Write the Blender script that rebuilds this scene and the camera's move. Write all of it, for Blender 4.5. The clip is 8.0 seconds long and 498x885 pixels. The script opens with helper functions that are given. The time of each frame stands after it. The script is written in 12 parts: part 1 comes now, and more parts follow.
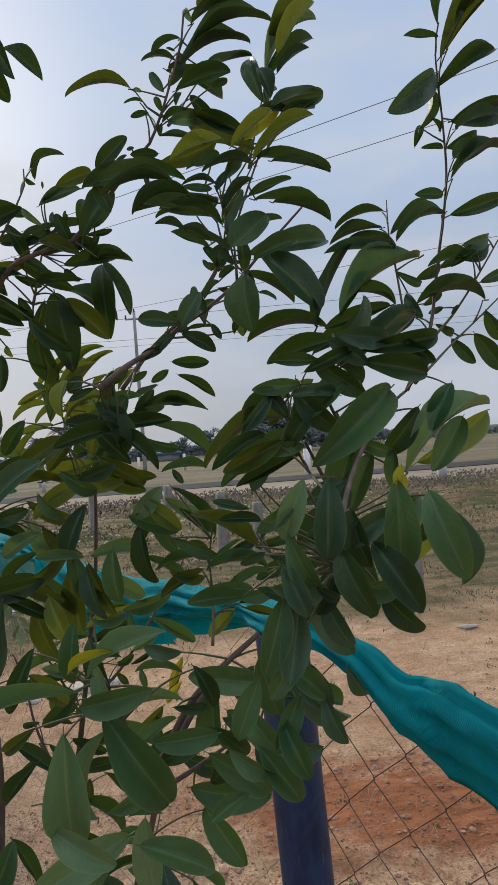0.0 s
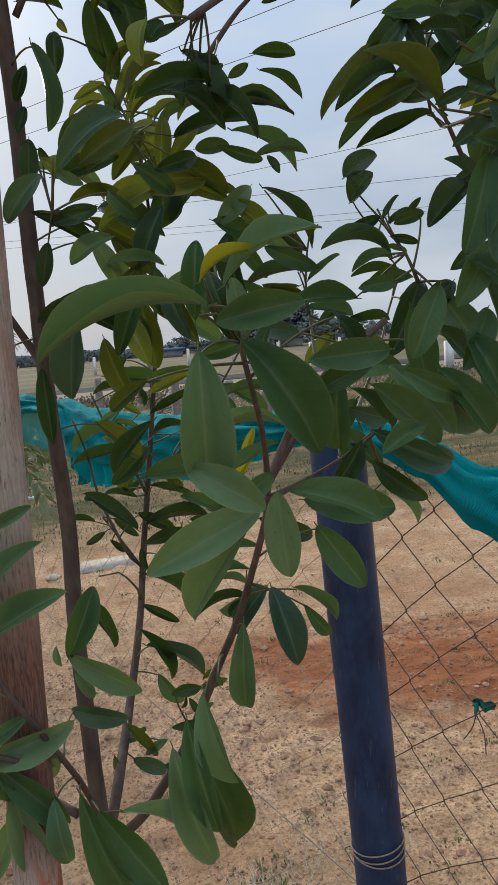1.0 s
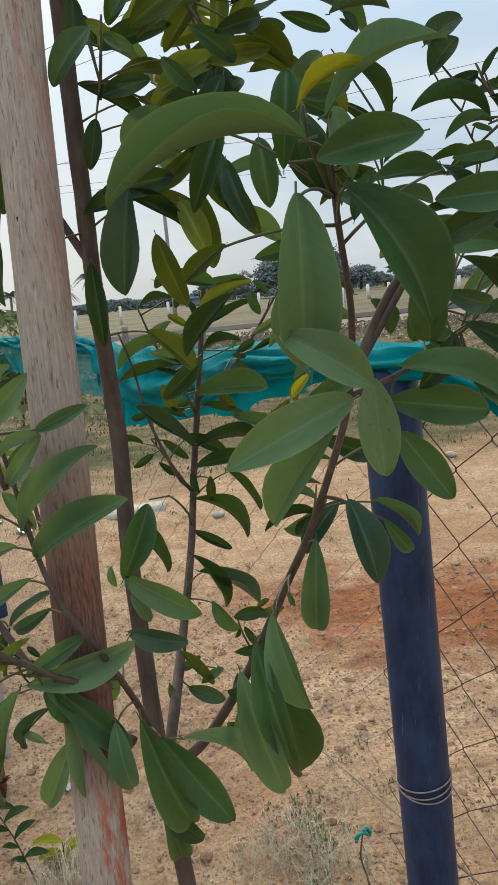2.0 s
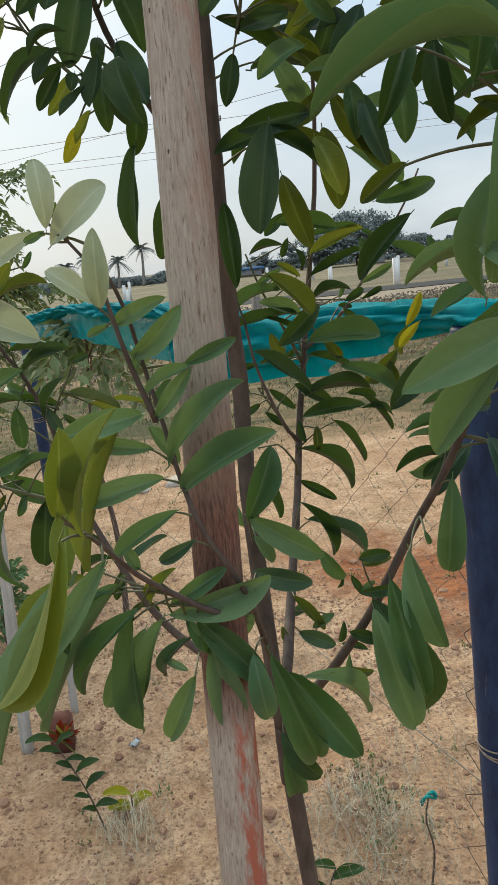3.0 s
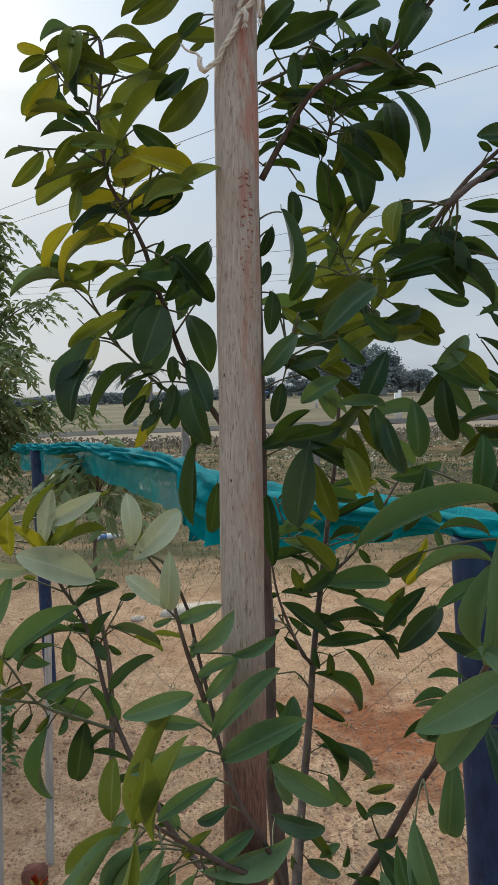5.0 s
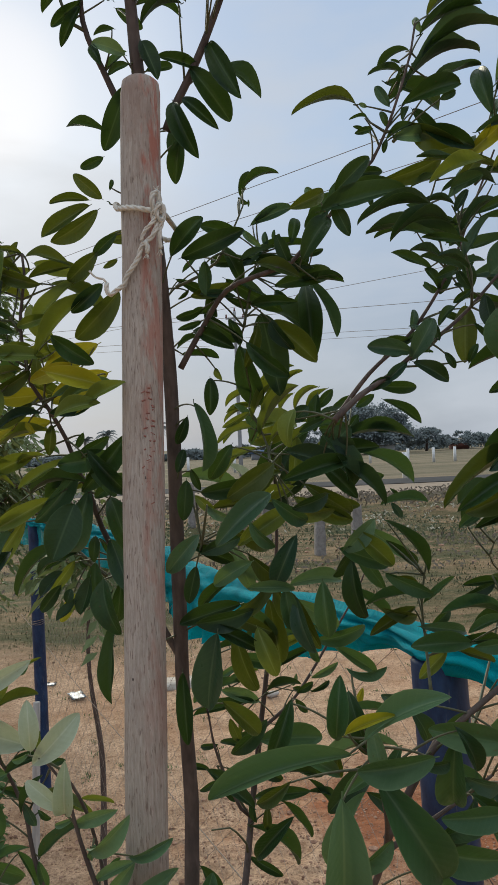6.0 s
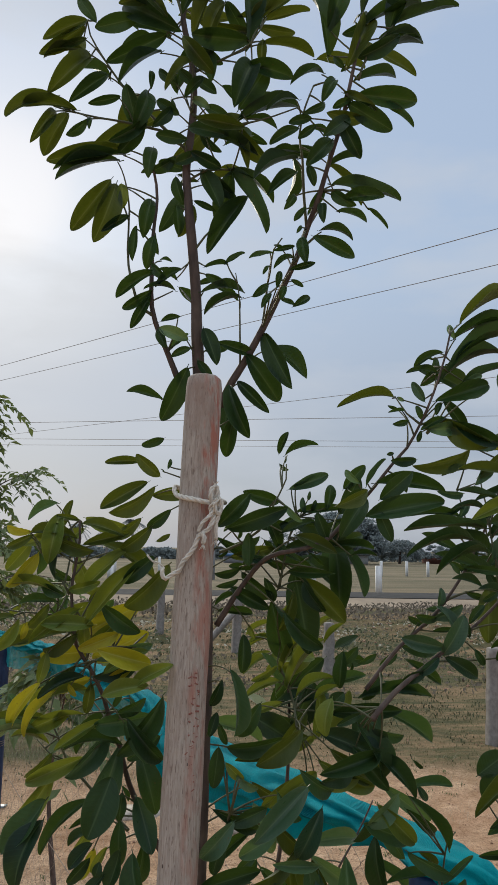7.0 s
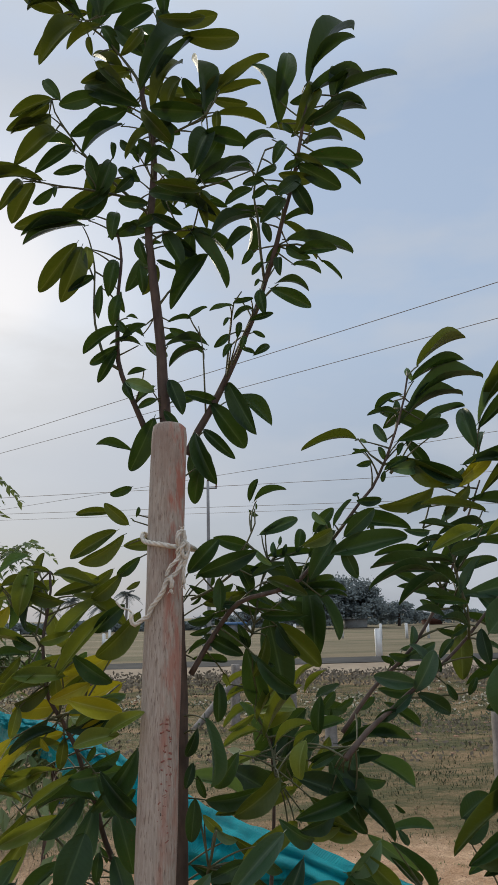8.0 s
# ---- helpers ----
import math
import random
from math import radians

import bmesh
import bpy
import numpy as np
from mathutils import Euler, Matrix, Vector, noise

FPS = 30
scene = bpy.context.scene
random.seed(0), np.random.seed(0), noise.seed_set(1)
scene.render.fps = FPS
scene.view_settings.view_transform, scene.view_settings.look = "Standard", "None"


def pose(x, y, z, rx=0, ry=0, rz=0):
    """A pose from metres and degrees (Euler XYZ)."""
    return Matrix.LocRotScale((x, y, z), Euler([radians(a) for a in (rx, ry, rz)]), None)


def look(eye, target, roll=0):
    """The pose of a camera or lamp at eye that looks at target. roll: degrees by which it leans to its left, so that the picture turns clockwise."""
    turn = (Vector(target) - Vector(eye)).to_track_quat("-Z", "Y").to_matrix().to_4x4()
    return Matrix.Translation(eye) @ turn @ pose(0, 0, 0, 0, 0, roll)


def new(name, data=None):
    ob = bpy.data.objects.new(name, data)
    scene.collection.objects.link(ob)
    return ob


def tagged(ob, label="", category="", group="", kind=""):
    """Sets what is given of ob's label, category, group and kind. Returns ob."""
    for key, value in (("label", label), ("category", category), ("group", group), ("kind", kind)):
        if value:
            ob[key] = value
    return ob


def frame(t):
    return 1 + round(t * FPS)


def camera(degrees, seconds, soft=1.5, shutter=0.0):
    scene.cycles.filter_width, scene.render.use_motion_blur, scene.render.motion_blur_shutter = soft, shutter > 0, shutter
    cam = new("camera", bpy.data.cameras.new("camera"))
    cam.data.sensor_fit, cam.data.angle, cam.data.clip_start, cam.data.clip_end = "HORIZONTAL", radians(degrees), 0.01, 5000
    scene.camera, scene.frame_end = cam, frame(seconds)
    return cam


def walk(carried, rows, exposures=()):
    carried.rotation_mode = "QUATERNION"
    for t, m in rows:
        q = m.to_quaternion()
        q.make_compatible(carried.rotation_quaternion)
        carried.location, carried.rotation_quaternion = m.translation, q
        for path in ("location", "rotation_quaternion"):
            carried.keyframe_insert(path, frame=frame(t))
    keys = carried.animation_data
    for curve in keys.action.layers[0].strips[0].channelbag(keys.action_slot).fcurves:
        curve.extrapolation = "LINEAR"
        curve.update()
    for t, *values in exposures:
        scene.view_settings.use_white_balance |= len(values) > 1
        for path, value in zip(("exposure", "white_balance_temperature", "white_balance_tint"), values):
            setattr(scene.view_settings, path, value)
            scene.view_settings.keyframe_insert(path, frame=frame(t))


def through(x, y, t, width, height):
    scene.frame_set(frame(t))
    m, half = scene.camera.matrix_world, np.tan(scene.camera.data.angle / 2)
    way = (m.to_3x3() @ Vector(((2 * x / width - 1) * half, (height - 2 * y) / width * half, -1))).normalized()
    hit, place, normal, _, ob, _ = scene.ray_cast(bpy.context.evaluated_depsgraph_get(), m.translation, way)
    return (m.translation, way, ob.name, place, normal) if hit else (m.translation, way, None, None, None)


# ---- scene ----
cam = camera(37.1, 8.0, soft=1.2)
PATH = [
    (0, (0.129, -0.462, 1.611), (0.471, 1.507, 1.607), -4.2),
    (0.5, (0.106, -0.418, 1.540), (0.466, 1.545, 1.399), -4.7),
    (1, (0.072, -0.392, 1.497), (0.379, 1.560, 1.218), -4.8),
    (1.2, (0.077, -0.379, 1.492), (0.350, 1.575, 1.163), -4.9),
    (2.3, (0.041, -0.354, 1.464), (0.234, 1.591, 1.039), -5.6),
    (2.5, (0.035, -0.355, 1.463), (0.193, 1.589, 1.019), -5.8),
    (3, (0.009, -0.355, 1.457), (0.087, 1.588, 0.99), -5.8),
    (3.5, (-0.015, -0.352, 1.459), (-0.04, 1.593, 0.995), -5.2),
    (4, (-0.018, -0.353, 1.474), (-0.067, 1.596, 1.029), -4.6),
    (4.5, (-0.019, -0.378, 1.519), (-0.01, 1.596, 1.2), -3.3),
    (4.8, (-0.008, -0.399, 1.539), (0.018, 1.589, 1.324), -2.6),
    (5, (-0.01, -0.411, 1.557), (0.097, 1.581, 1.409), -2.2),
    (5.2, (0.002, -0.42, 1.569), (0.117, 1.576, 1.505), -2.1),
    (6.3, (0.058, -0.434, 1.669), (0.143, 1.564, 1.732), -2.6),
    (6.5, (0.037, -0.433, 1.693), (0.194, 1.556, 1.83), -2.2),
    (7, (0.009, -0.468, 1.747), (0.165, 1.506, 2.027), 1.0),
    (7.5, (0.014, -0.489, 1.757), (0.159, 1.461, 2.175), -0.3),
    (8, (0.026, -0.478, 1.731), (0.203, 1.462, 2.185), -1.4),
]
EXPOSURES = ((0.0, -0.2, 6450, 10), (1.0, -0.06, 6450, 7), (2.3, 0.28, 6700, 1), (4.0, 0.25, 6700, 1), (5.0, -0.08, 6450, 4), (6.3, -0.22, 6450, 7), (8.0, -0.31, 6550, 8))
walk(cam, [(t, look(eye, target, roll)) for t, eye, target, roll in PATH], EXPOSURES)

# ---- world, sun ----
def lin(a, b, count):
    return [a + (b - a) * k / (count - 1) for k in range(count)]


SUN_DIR = Vector((-0.245, 0.870, 0.430)).normalized()


def shader(mat_name):
    m = bpy.data.materials.new(mat_name)
    m.use_nodes = True
    n, l = m.node_tree.nodes, m.node_tree.links
    return m, n, l, n["Principled BSDF"]


def build_world():
    w = bpy.data.worlds.new("dusk_sky")
    w.use_nodes = True
    n, l = w.node_tree.nodes, w.node_tree.links
    bg = n["Background"]
    sky = n.new("ShaderNodeTexSky")
    sky.sky_type = "NISHITA"
    sky.sun_disc = False
    sky.sun_elevation = math.asin(SUN_DIR.z)
    sky.sun_rotation = math.atan2(SUN_DIR.x, SUN_DIR.y)
    sky.air_density, sky.dust_density, sky.ozone_density = 1.0, 2.0, 2.0
    co = n.new("ShaderNodeTexCoord")
    # haze that thickens towards the horizon
    sep = n.new("ShaderNodeSeparateXYZ")
    l.new(co.outputs["Generated"], sep.inputs[0])
    ramp = n.new("ShaderNodeValToRGB")
    el = ramp.color_ramp.elements
    el[0].position, el[0].color = 0.0, (3.3, 3.85, 4.75, 1)
    el[1].position, el[1].color = 0.62, (4.4, 5.5, 7.5, 1)
    e = el.new(0.16)
    e.color = (3.85, 4.5, 5.65, 1)
    e = el.new(0.36)
    e.color = (4.5, 5.6, 7.4, 1)
    # an overcast dome is brightest overhead
    e = el.new(0.80)
    e.color = (9.0, 9.8, 11.0, 1)
    e = el.new(1.0)
    e.color = (19.0, 19.5, 20.0, 1)
    l.new(sep.outputs["Z"], ramp.inputs["Fac"])
    mix = n.new("ShaderNodeMix")
    mix.data_type = "RGBA"
    mix.inputs["Factor"].default_value = 0.9
    l.new(sky.outputs[0], mix.inputs["A"])
    l.new(ramp.outputs[0], mix.inputs["B"])
    # soft cloud banks
    mapping = n.new("ShaderNodeMapping")
    mapping.inputs["Scale"].default_value = (1.6, 1.6, 4.5)
    l.new(co.outputs["Generated"], mapping.inputs[0])
    noise_tex = n.new("ShaderNodeTexNoise")
    noise_tex.inputs["Scale"].default_value = 2.1
    noise_tex.inputs["Detail"].default_value = 5
    noise_tex.inputs["Roughness"].default_value = 0.5
    l.new(mapping.outputs[0], noise_tex.inputs["Vector"])
    cl = n.new("ShaderNodeMapRange")
    cl.inputs["From Min"].default_value, cl.inputs["From Max"].default_value = 0.45, 0.66
    cl.inputs["To Max"].default_value = 0.62
    l.new(noise_tex.outputs["Fac"], cl.inputs["Value"])
    mix2 = n.new("ShaderNodeMix")
    mix2.data_type = "RGBA"
    mix2.inputs["B"].default_value = (6.0, 6.3, 7.0, 1)
    l.new(cl.outputs[0], mix2.inputs["Factor"])
    l.new(mix.outputs["Result"], mix2.inputs["A"])
    # the veiled sun
    dot = n.new("ShaderNodeVectorMath")
    dot.operation = "DOT_PRODUCT"
    dot.inputs[1].default_value = SUN_DIR
    l.new(co.outputs["Generated"], dot.inputs[0])
    glow = n.new("ShaderNodeMapRange")
    glow.interpolation_type = "SMOOTHERSTEP"
    glow.inputs["From Min"].default_value, glow.inputs["From Max"].default_value = 0.955, 1.0
    l.new(dot.outputs["Value"], glow.inputs["Value"])
    mix3 = n.new("ShaderNodeMix")
    mix3.data_type = "RGBA"
    mix3.blend_type = "ADD"
    mix3.inputs["B"].default_value = (1.1, 0.85, 0.45, 1)
    l.new(glow.outputs[0], mix3.inputs["Factor"])
    l.new(mix2.outputs["Result"], mix3.inputs["A"])
    core = n.new("ShaderNodeMapRange")
    core.interpolation_type = "SMOOTHERSTEP"
    core.inputs["From Min"].default_value, core.inputs["From Max"].default_value = 0.9935, 0.9995
    l.new(dot.outputs["Value"], core.inputs["Value"])
    mix4 = n.new("ShaderNodeMix")
    mix4.data_type = "RGBA"
    mix4.blend_type = "ADD"
    mix4.inputs["B"].default_value = (1.0, 0.65, 0.3, 1)
    l.new(core.outputs[0], mix4.inputs["Factor"])
    l.new(mix3.outputs["Result"], mix4.inputs["A"])
    l.new(mix4.outputs["Result"], bg.inputs["Color"])
    bg.inputs["Strength"].default_value = 0.115
    scene.world = w
    sun = new("sun", bpy.data.lights.new("sun", "SUN"))
    sun.data.energy, sun.data.angle, sun.data.color = 2.5, radians(25), (1.0, 0.91, 0.74)
    sun.matrix_world = look(SUN_DIR * 20, (0, 0, 0))


build_world()


# ---- materials ----
def noise_fac(n, l, scale, detail=6, rough=0.6, coords="Object", stretch=None):
    co = n.new("ShaderNodeTexCoord")
    out = co.outputs[coords]
    if stretch:
        mp = n.new("ShaderNodeMapping")
        mp.inputs["Scale"].default_value = stretch
        l.new(out, mp.inputs[0])
        out = mp.outputs[0]
    t = n.new("ShaderNodeTexNoise")
    t.inputs["Scale"].default_value, t.inputs["Detail"].default_value, t.inputs["Roughness"].default_value = scale, detail, rough
    l.new(out, t.inputs["Vector"])
    return t.outputs["Fac"]


def mix_col(n, l, fac, a, b, mode="MIX"):
    m = n.new("ShaderNodeMix")
    m.data_type, m.blend_type = "RGBA", mode
    for slot, v in (("Factor", fac), ("A", a), ("B", b)):
        if isinstance(v, (tuple, float, int)):
            m.inputs[slot].default_value = v if not isinstance(v, tuple) or len(v) == 4 else (*v, 1)
        else:
            l.new(v, m.inputs[slot])
    return m.outputs["Result"]


def span(n, l, value, lo, hi, a=0.0, b=1.0):
    m = n.new("ShaderNodeMapRange")
    for k, v in (("From Min", lo), ("From Max", hi), ("To Min", a), ("To Max", b)):
        m.inputs[k].default_value = v
    l.new(value, m.inputs["Value"])
    return m.outputs[0]


def bump(n, l, bsdf, height, strength, distance=0.01):
    b = n.new("ShaderNodeBump")
    b.inputs["Strength"].default_value, b.inputs["Distance"].default_value = strength, distance
    l.new(height, b.inputs["Height"])
    l.new(b.outputs[0], bsdf.inputs["Normal"])


def plain_mat(name, dark, light, rough=0.8, scale=30, bump_size=0.3, distance=0.002, stretch=None, metal=0.0):
    m, n, l, b = shader(name)
    f = noise_fac(n, l, scale, stretch=stretch)
    g = noise_fac(n, l, scale * 0.17, 3)
    c = mix_col(n, l, span(n, l, f, 0.3, 0.7), dark, light)
    c = mix_col(n, l, span(n, l, g, 0.35, 0.7, 0, 0.5), c, tuple(v * 0.72 for v in dark))
    l.new(c, b.inputs["Base Color"])
    b.inputs["Roughness"].default_value, b.inputs["Metallic"].default_value = rough, metal
    bump(n, l, b, f, bump_size, distance)
    return m


def leaf_mat(name, dark, light, vein, through, gloss=0.44):
    m, n, l, b = shader(name)
    info = n.new("ShaderNodeObjectInfo")
    geo = n.new("ShaderNodeNewGeometry")
    rnd = n.new("ShaderNodeMath")
    rnd.operation = "FRACT"
    add = n.new("ShaderNodeMath")
    l.new(info.outputs["Random"], add.inputs[0])
    l.new(geo.outputs["Random Per Island"], add.inputs[1])
    l.new(add.outputs[0], rnd.inputs[0])
    uv = n.new("ShaderNodeUVMap")
    sep = n.new("ShaderNodeSeparateXYZ")
    l.new(uv.outputs[0], sep.inputs[0])
    f = noise_fac(n, l, 4, 4, coords="UV")
    c = mix_col(n, l, rnd.outputs[0], dark, light)
    c = mix_col(n, l, span(n, l, f, 0.35, 0.75, 0, 0.45), c, tuple(v * 0.75 for v in dark))
    # pale midrib and faint side veins
    mid = n.new("ShaderNodeMath")
    mid.operation = "ABSOLUTE"
    l.new(sep.outputs["X"], mid.inputs[0])
    rib = span(n, l, mid.outputs[0], 0.010, 0.045, 0.42, 0.0)
    wave = n.new("ShaderNodeMath")
    wave.operation = "MULTIPLY_ADD"
    l.new(mid.outputs[0], wave.inputs[0])
    wave.inputs[1].default_value = -0.28
    l.new(sep.outputs["Y"], wave.inputs[2])
    sn = n.new("ShaderNodeMath")
    sn.operation = "SINE"
    mul = n.new("ShaderNodeMath")
    mul.operation = "MULTIPLY"
    mul.inputs[1].default_value = 75
    l.new(wave.outputs[0], mul.inputs[0])
    l.new(mul.outputs[0], sn.inputs[0])
    c = mix_col(n, l, span(n, l, sn.outputs[0], 0.8, 1.0, 0, 0.05), c, vein)
    c = mix_col(n, l, rib, c, vein)
    c = mix_col(n, l, span(n, l, mid.outputs[0], 0.455, 0.5, 0, 0.35), c, vein)
    # a few leaves carry brown specks and dry patches
    sick = noise_fac(n, l, 7, 5, 0.7, coords="UV")
    old = n.new("ShaderNodeMath")
    old.operation = "MULTIPLY"
    l.new(span(n, l, sick, 0.60, 0.66, 0, 0.8), old.inputs[0])
    l.new(span(n, l, rnd.outputs[0], 0.72, 0.78), old.inputs[1])
    c = mix_col(n, l, old.outputs[0], c, (0.10, 0.055, 0.022))
    l.new(c, b.inputs["Base Color"])
    l.new(span(n, l, f, 0.3, 0.7, gloss - 0.05, gloss + 0.12), b.inputs["Roughness"])
    b.inputs["Specular IOR Level"].default_value = 0.32
    rough_skin = n.new("ShaderNodeMath")
    rough_skin.operation = "MULTIPLY_ADD"
    l.new(sn.outputs[0], rough_skin.inputs[0])
    rough_skin.inputs[1].default_value = 0.05
    l.new(f, rough_skin.inputs[2])
    bump(n, l, b, rough_skin.outputs[0], 0.35, 0.0012)
    tr = n.new("ShaderNodeBsdfTranslucent")
    l.new(mix_col(n, l, 0.7, c, through), tr.inputs["Color"])
    ms = n.new("ShaderNodeMixShader")
    ms.inputs[0].default_value = 0.22
    l.new(b.outputs[0], ms.inputs[1])
    l.new(tr.outputs[0], ms.inputs[2])
    l.new(ms.outputs[0], n["Material Output"].inputs[0])
    return m


LEAF = {
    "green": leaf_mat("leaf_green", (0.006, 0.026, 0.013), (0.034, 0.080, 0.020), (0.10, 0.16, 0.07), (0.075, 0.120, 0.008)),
    # backlight is painted into olive, sky sheen into mid, bluish and fresh
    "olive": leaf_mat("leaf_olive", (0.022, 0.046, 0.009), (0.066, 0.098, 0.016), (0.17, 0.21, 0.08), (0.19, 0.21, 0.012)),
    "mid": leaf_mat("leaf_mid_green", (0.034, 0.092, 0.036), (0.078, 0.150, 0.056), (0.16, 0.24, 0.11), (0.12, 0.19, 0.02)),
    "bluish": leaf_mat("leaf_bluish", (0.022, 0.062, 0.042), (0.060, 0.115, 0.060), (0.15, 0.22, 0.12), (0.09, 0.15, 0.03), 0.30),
    "fresh": leaf_mat("leaf_fresh_sheen", (0.080, 0.162, 0.080), (0.160, 0.252, 0.125), (0.22, 0.31, 0.15), (0.18, 0.26, 0.025)),
    "young": leaf_mat("leaf_young", (0.072, 0.125, 0.020), (0.165, 0.205, 0.032), (0.28, 0.34, 0.11), (0.33, 0.345, 0.022)),
    "yellow": leaf_mat("leaf_yellow", (0.24, 0.25, 0.012), (0.42, 0.38, 0.025), (0.46, 0.46, 0.13), (0.50, 0.44, 0.02)),
    "pale": leaf_mat("leaf_pale", (0.32, 0.38, 0.25), (0.50, 0.54, 0.42), (0.6, 0.64, 0.5), (0.4, 0.45, 0.22), 0.3),
}
TWIG = plain_mat("green_twig", (0.07, 0.075, 0.035), (0.13, 0.13, 0.06), 0.6, 200, 0.3, 0.0005)
BARK = plain_mat("bark", (0.055, 0.037, 0.030), (0.150, 0.106, 0.086), 0.75, 160, 0.5, 0.001, (1, 1, 0.35))
WIRE = plain_mat("weathered_wire", (0.22, 0.165, 0.12), (0.46, 0.38, 0.30), 0.7, 200, 0.2, 0.0005, metal=0.3)
RUSTY = plain_mat("rusty_wire", (0.07, 0.045, 0.035), (0.20, 0.13, 0.095), 0.8, 200, 0.2, 0.0005)
GREY_WOOD = plain_mat("grey_wood", (0.27, 0.255, 0.235), (0.55, 0.525, 0.49), 0.85, 60, 0.6, 0.002, (1, 1, 0.08))
BRICK = plain_mat("brick_clay", (0.10, 0.035, 0.025), (0.2, 0.075, 0.05), 0.9, 50, 0.6, 0.003)
ROPE = plain_mat("cotton_rope", (0.58, 0.54, 0.46), (0.82, 0.78, 0.70), 0.9, 300, 0.6, 0.001)
GRANITE = plain_mat("granite_post", (0.20, 0.175, 0.16), (0.36, 0.33, 0.30), 0.9, 18, 0.5, 0.01)
WHITE_PAINT = plain_mat("white_paint", (0.68, 0.67, 0.65), (0.86, 0.85, 0.83), 0.8, 6, 0.2, 0.01)
CONCRETE = plain_mat("concrete", (0.26, 0.26, 0.27), (0.4, 0.4, 0.41), 0.85, 3, 0.2, 0.01)
ASPHALT = plain_mat("asphalt", (0.040, 0.040, 0.042), (0.075, 0.074, 0.074), 1.0, 3.0, 0.3, 0.01)
ASPHALT.node_tree.nodes["Principled BSDF"].inputs["Specular IOR Level"].default_value = 0.12
SAND = plain_mat("road_shoulder", (0.22, 0.165, 0.115), (0.36, 0.28, 0.20), 0.95, 1.2, 0.3, 0.02)
DRY = plain_mat("dry_grass", (0.36, 0.32, 0.22), (0.62, 0.57, 0.44), 0.8, 20, 0.2, 0.002)
SPROUT = plain_mat("green_sprouts", (0.07, 0.11, 0.03), (0.16, 0.20, 0.06), 0.7, 9, 0.2, 0.005)
WEED = plain_mat("dark_weeds", (0.045, 0.06, 0.022), (0.11, 0.12, 0.05), 0.8, 4, 0.2, 0.01)
GRASS = plain_mat("field_grass", (0.13, 0.13, 0.055), (0.26, 0.23, 0.11), 0.85, 3, 0.2, 0.01)
BRUSH = plain_mat("dry_brush", (0.10, 0.08, 0.055), (0.24, 0.19, 0.135), 0.9, 5, 0.4, 0.01)
# distance haze is mixed into the base colour of these two
HAZED_LEAF = plain_mat("hazed_far_foliage", (0.14, 0.17, 0.17), (0.20, 0.23, 0.225), 0.85, 1.2, 0.4, 0.05)
HAZED_FROND = plain_mat("hazed_palm_fronds", (0.20, 0.225, 0.225), (0.27, 0.29, 0.28), 0.7, 2, 0.2, 0.02)
NEEM = leaf_mat("feathery_leaflets", (0.075, 0.12, 0.050), (0.19, 0.245, 0.10), (0.15, 0.19, 0.08), (0.22, 0.30, 0.08), 0.45)
PETAL = plain_mat("marigold_petals", (0.66, 0.03, 0.01), (0.82, 0.16, 0.015), 0.6, 60, 0.4, 0.003)
CLOD = plain_mat("earth_clods", (0.16, 0.075, 0.045), (0.50, 0.31, 0.20), 0.95, 28, 0.4, 0.003)
STONE = plain_mat("pale_stone", (0.32, 0.27, 0.22), (0.56, 0.51, 0.45), 0.9, 25, 0.5, 0.004)
TEALTIE = plain_mat("teal_tie", (0.0, 0.16, 0.14), (0.0, 0.28, 0.25), 0.7, 60, 0.3, 0.001)
SHED = plain_mat("blue_sheet", (0.06, 0.15, 0.32), (0.11, 0.23, 0.44), 0.5, 2, 0.1, 0.01)
PLASTIC = plain_mat("plastic_scrap", (0.45, 0.52, 0.58), (0.75, 0.8, 0.84), 0.35, 60, 0.3, 0.002)


def blue_mat():
    m, n, l, b = shader("scuffed_blue_paint")
    f = noise_fac(n, l, 30, 6, 0.7, stretch=(1, 1, 0.4))
    g = noise_fac(n, l, 9, 5, 0.7, stretch=(1, 1, 0.6))
    h = noise_fac(n, l, 150, 4, 0.7, stretch=(1, 1, 0.12))
    c = mix_col(n, l, span(n, l, f, 0.35, 0.65), (0.005, 0.016, 0.052), (0.019, 0.050, 0.124))
    c = mix_col(n, l, span(n, l, g, 0.52, 0.68, 0, 0.45), c, (0.032, 0.052, 0.105))
    c = mix_col(n, l, span(n, l, h, 0.61, 0.69, 0, 0.6), c, (0.15, 0.14, 0.13))
    l.new(c, b.inputs["Base Color"])
    l.new(span(n, l, g, 0.35, 0.7, 0.38, 0.62), b.inputs["Roughness"])
    b.inputs["Specular IOR Level"].default_value = 0.3
    bump(n, l, b, f, 0.15, 0.001)
    return m


BLUE = blue_mat()


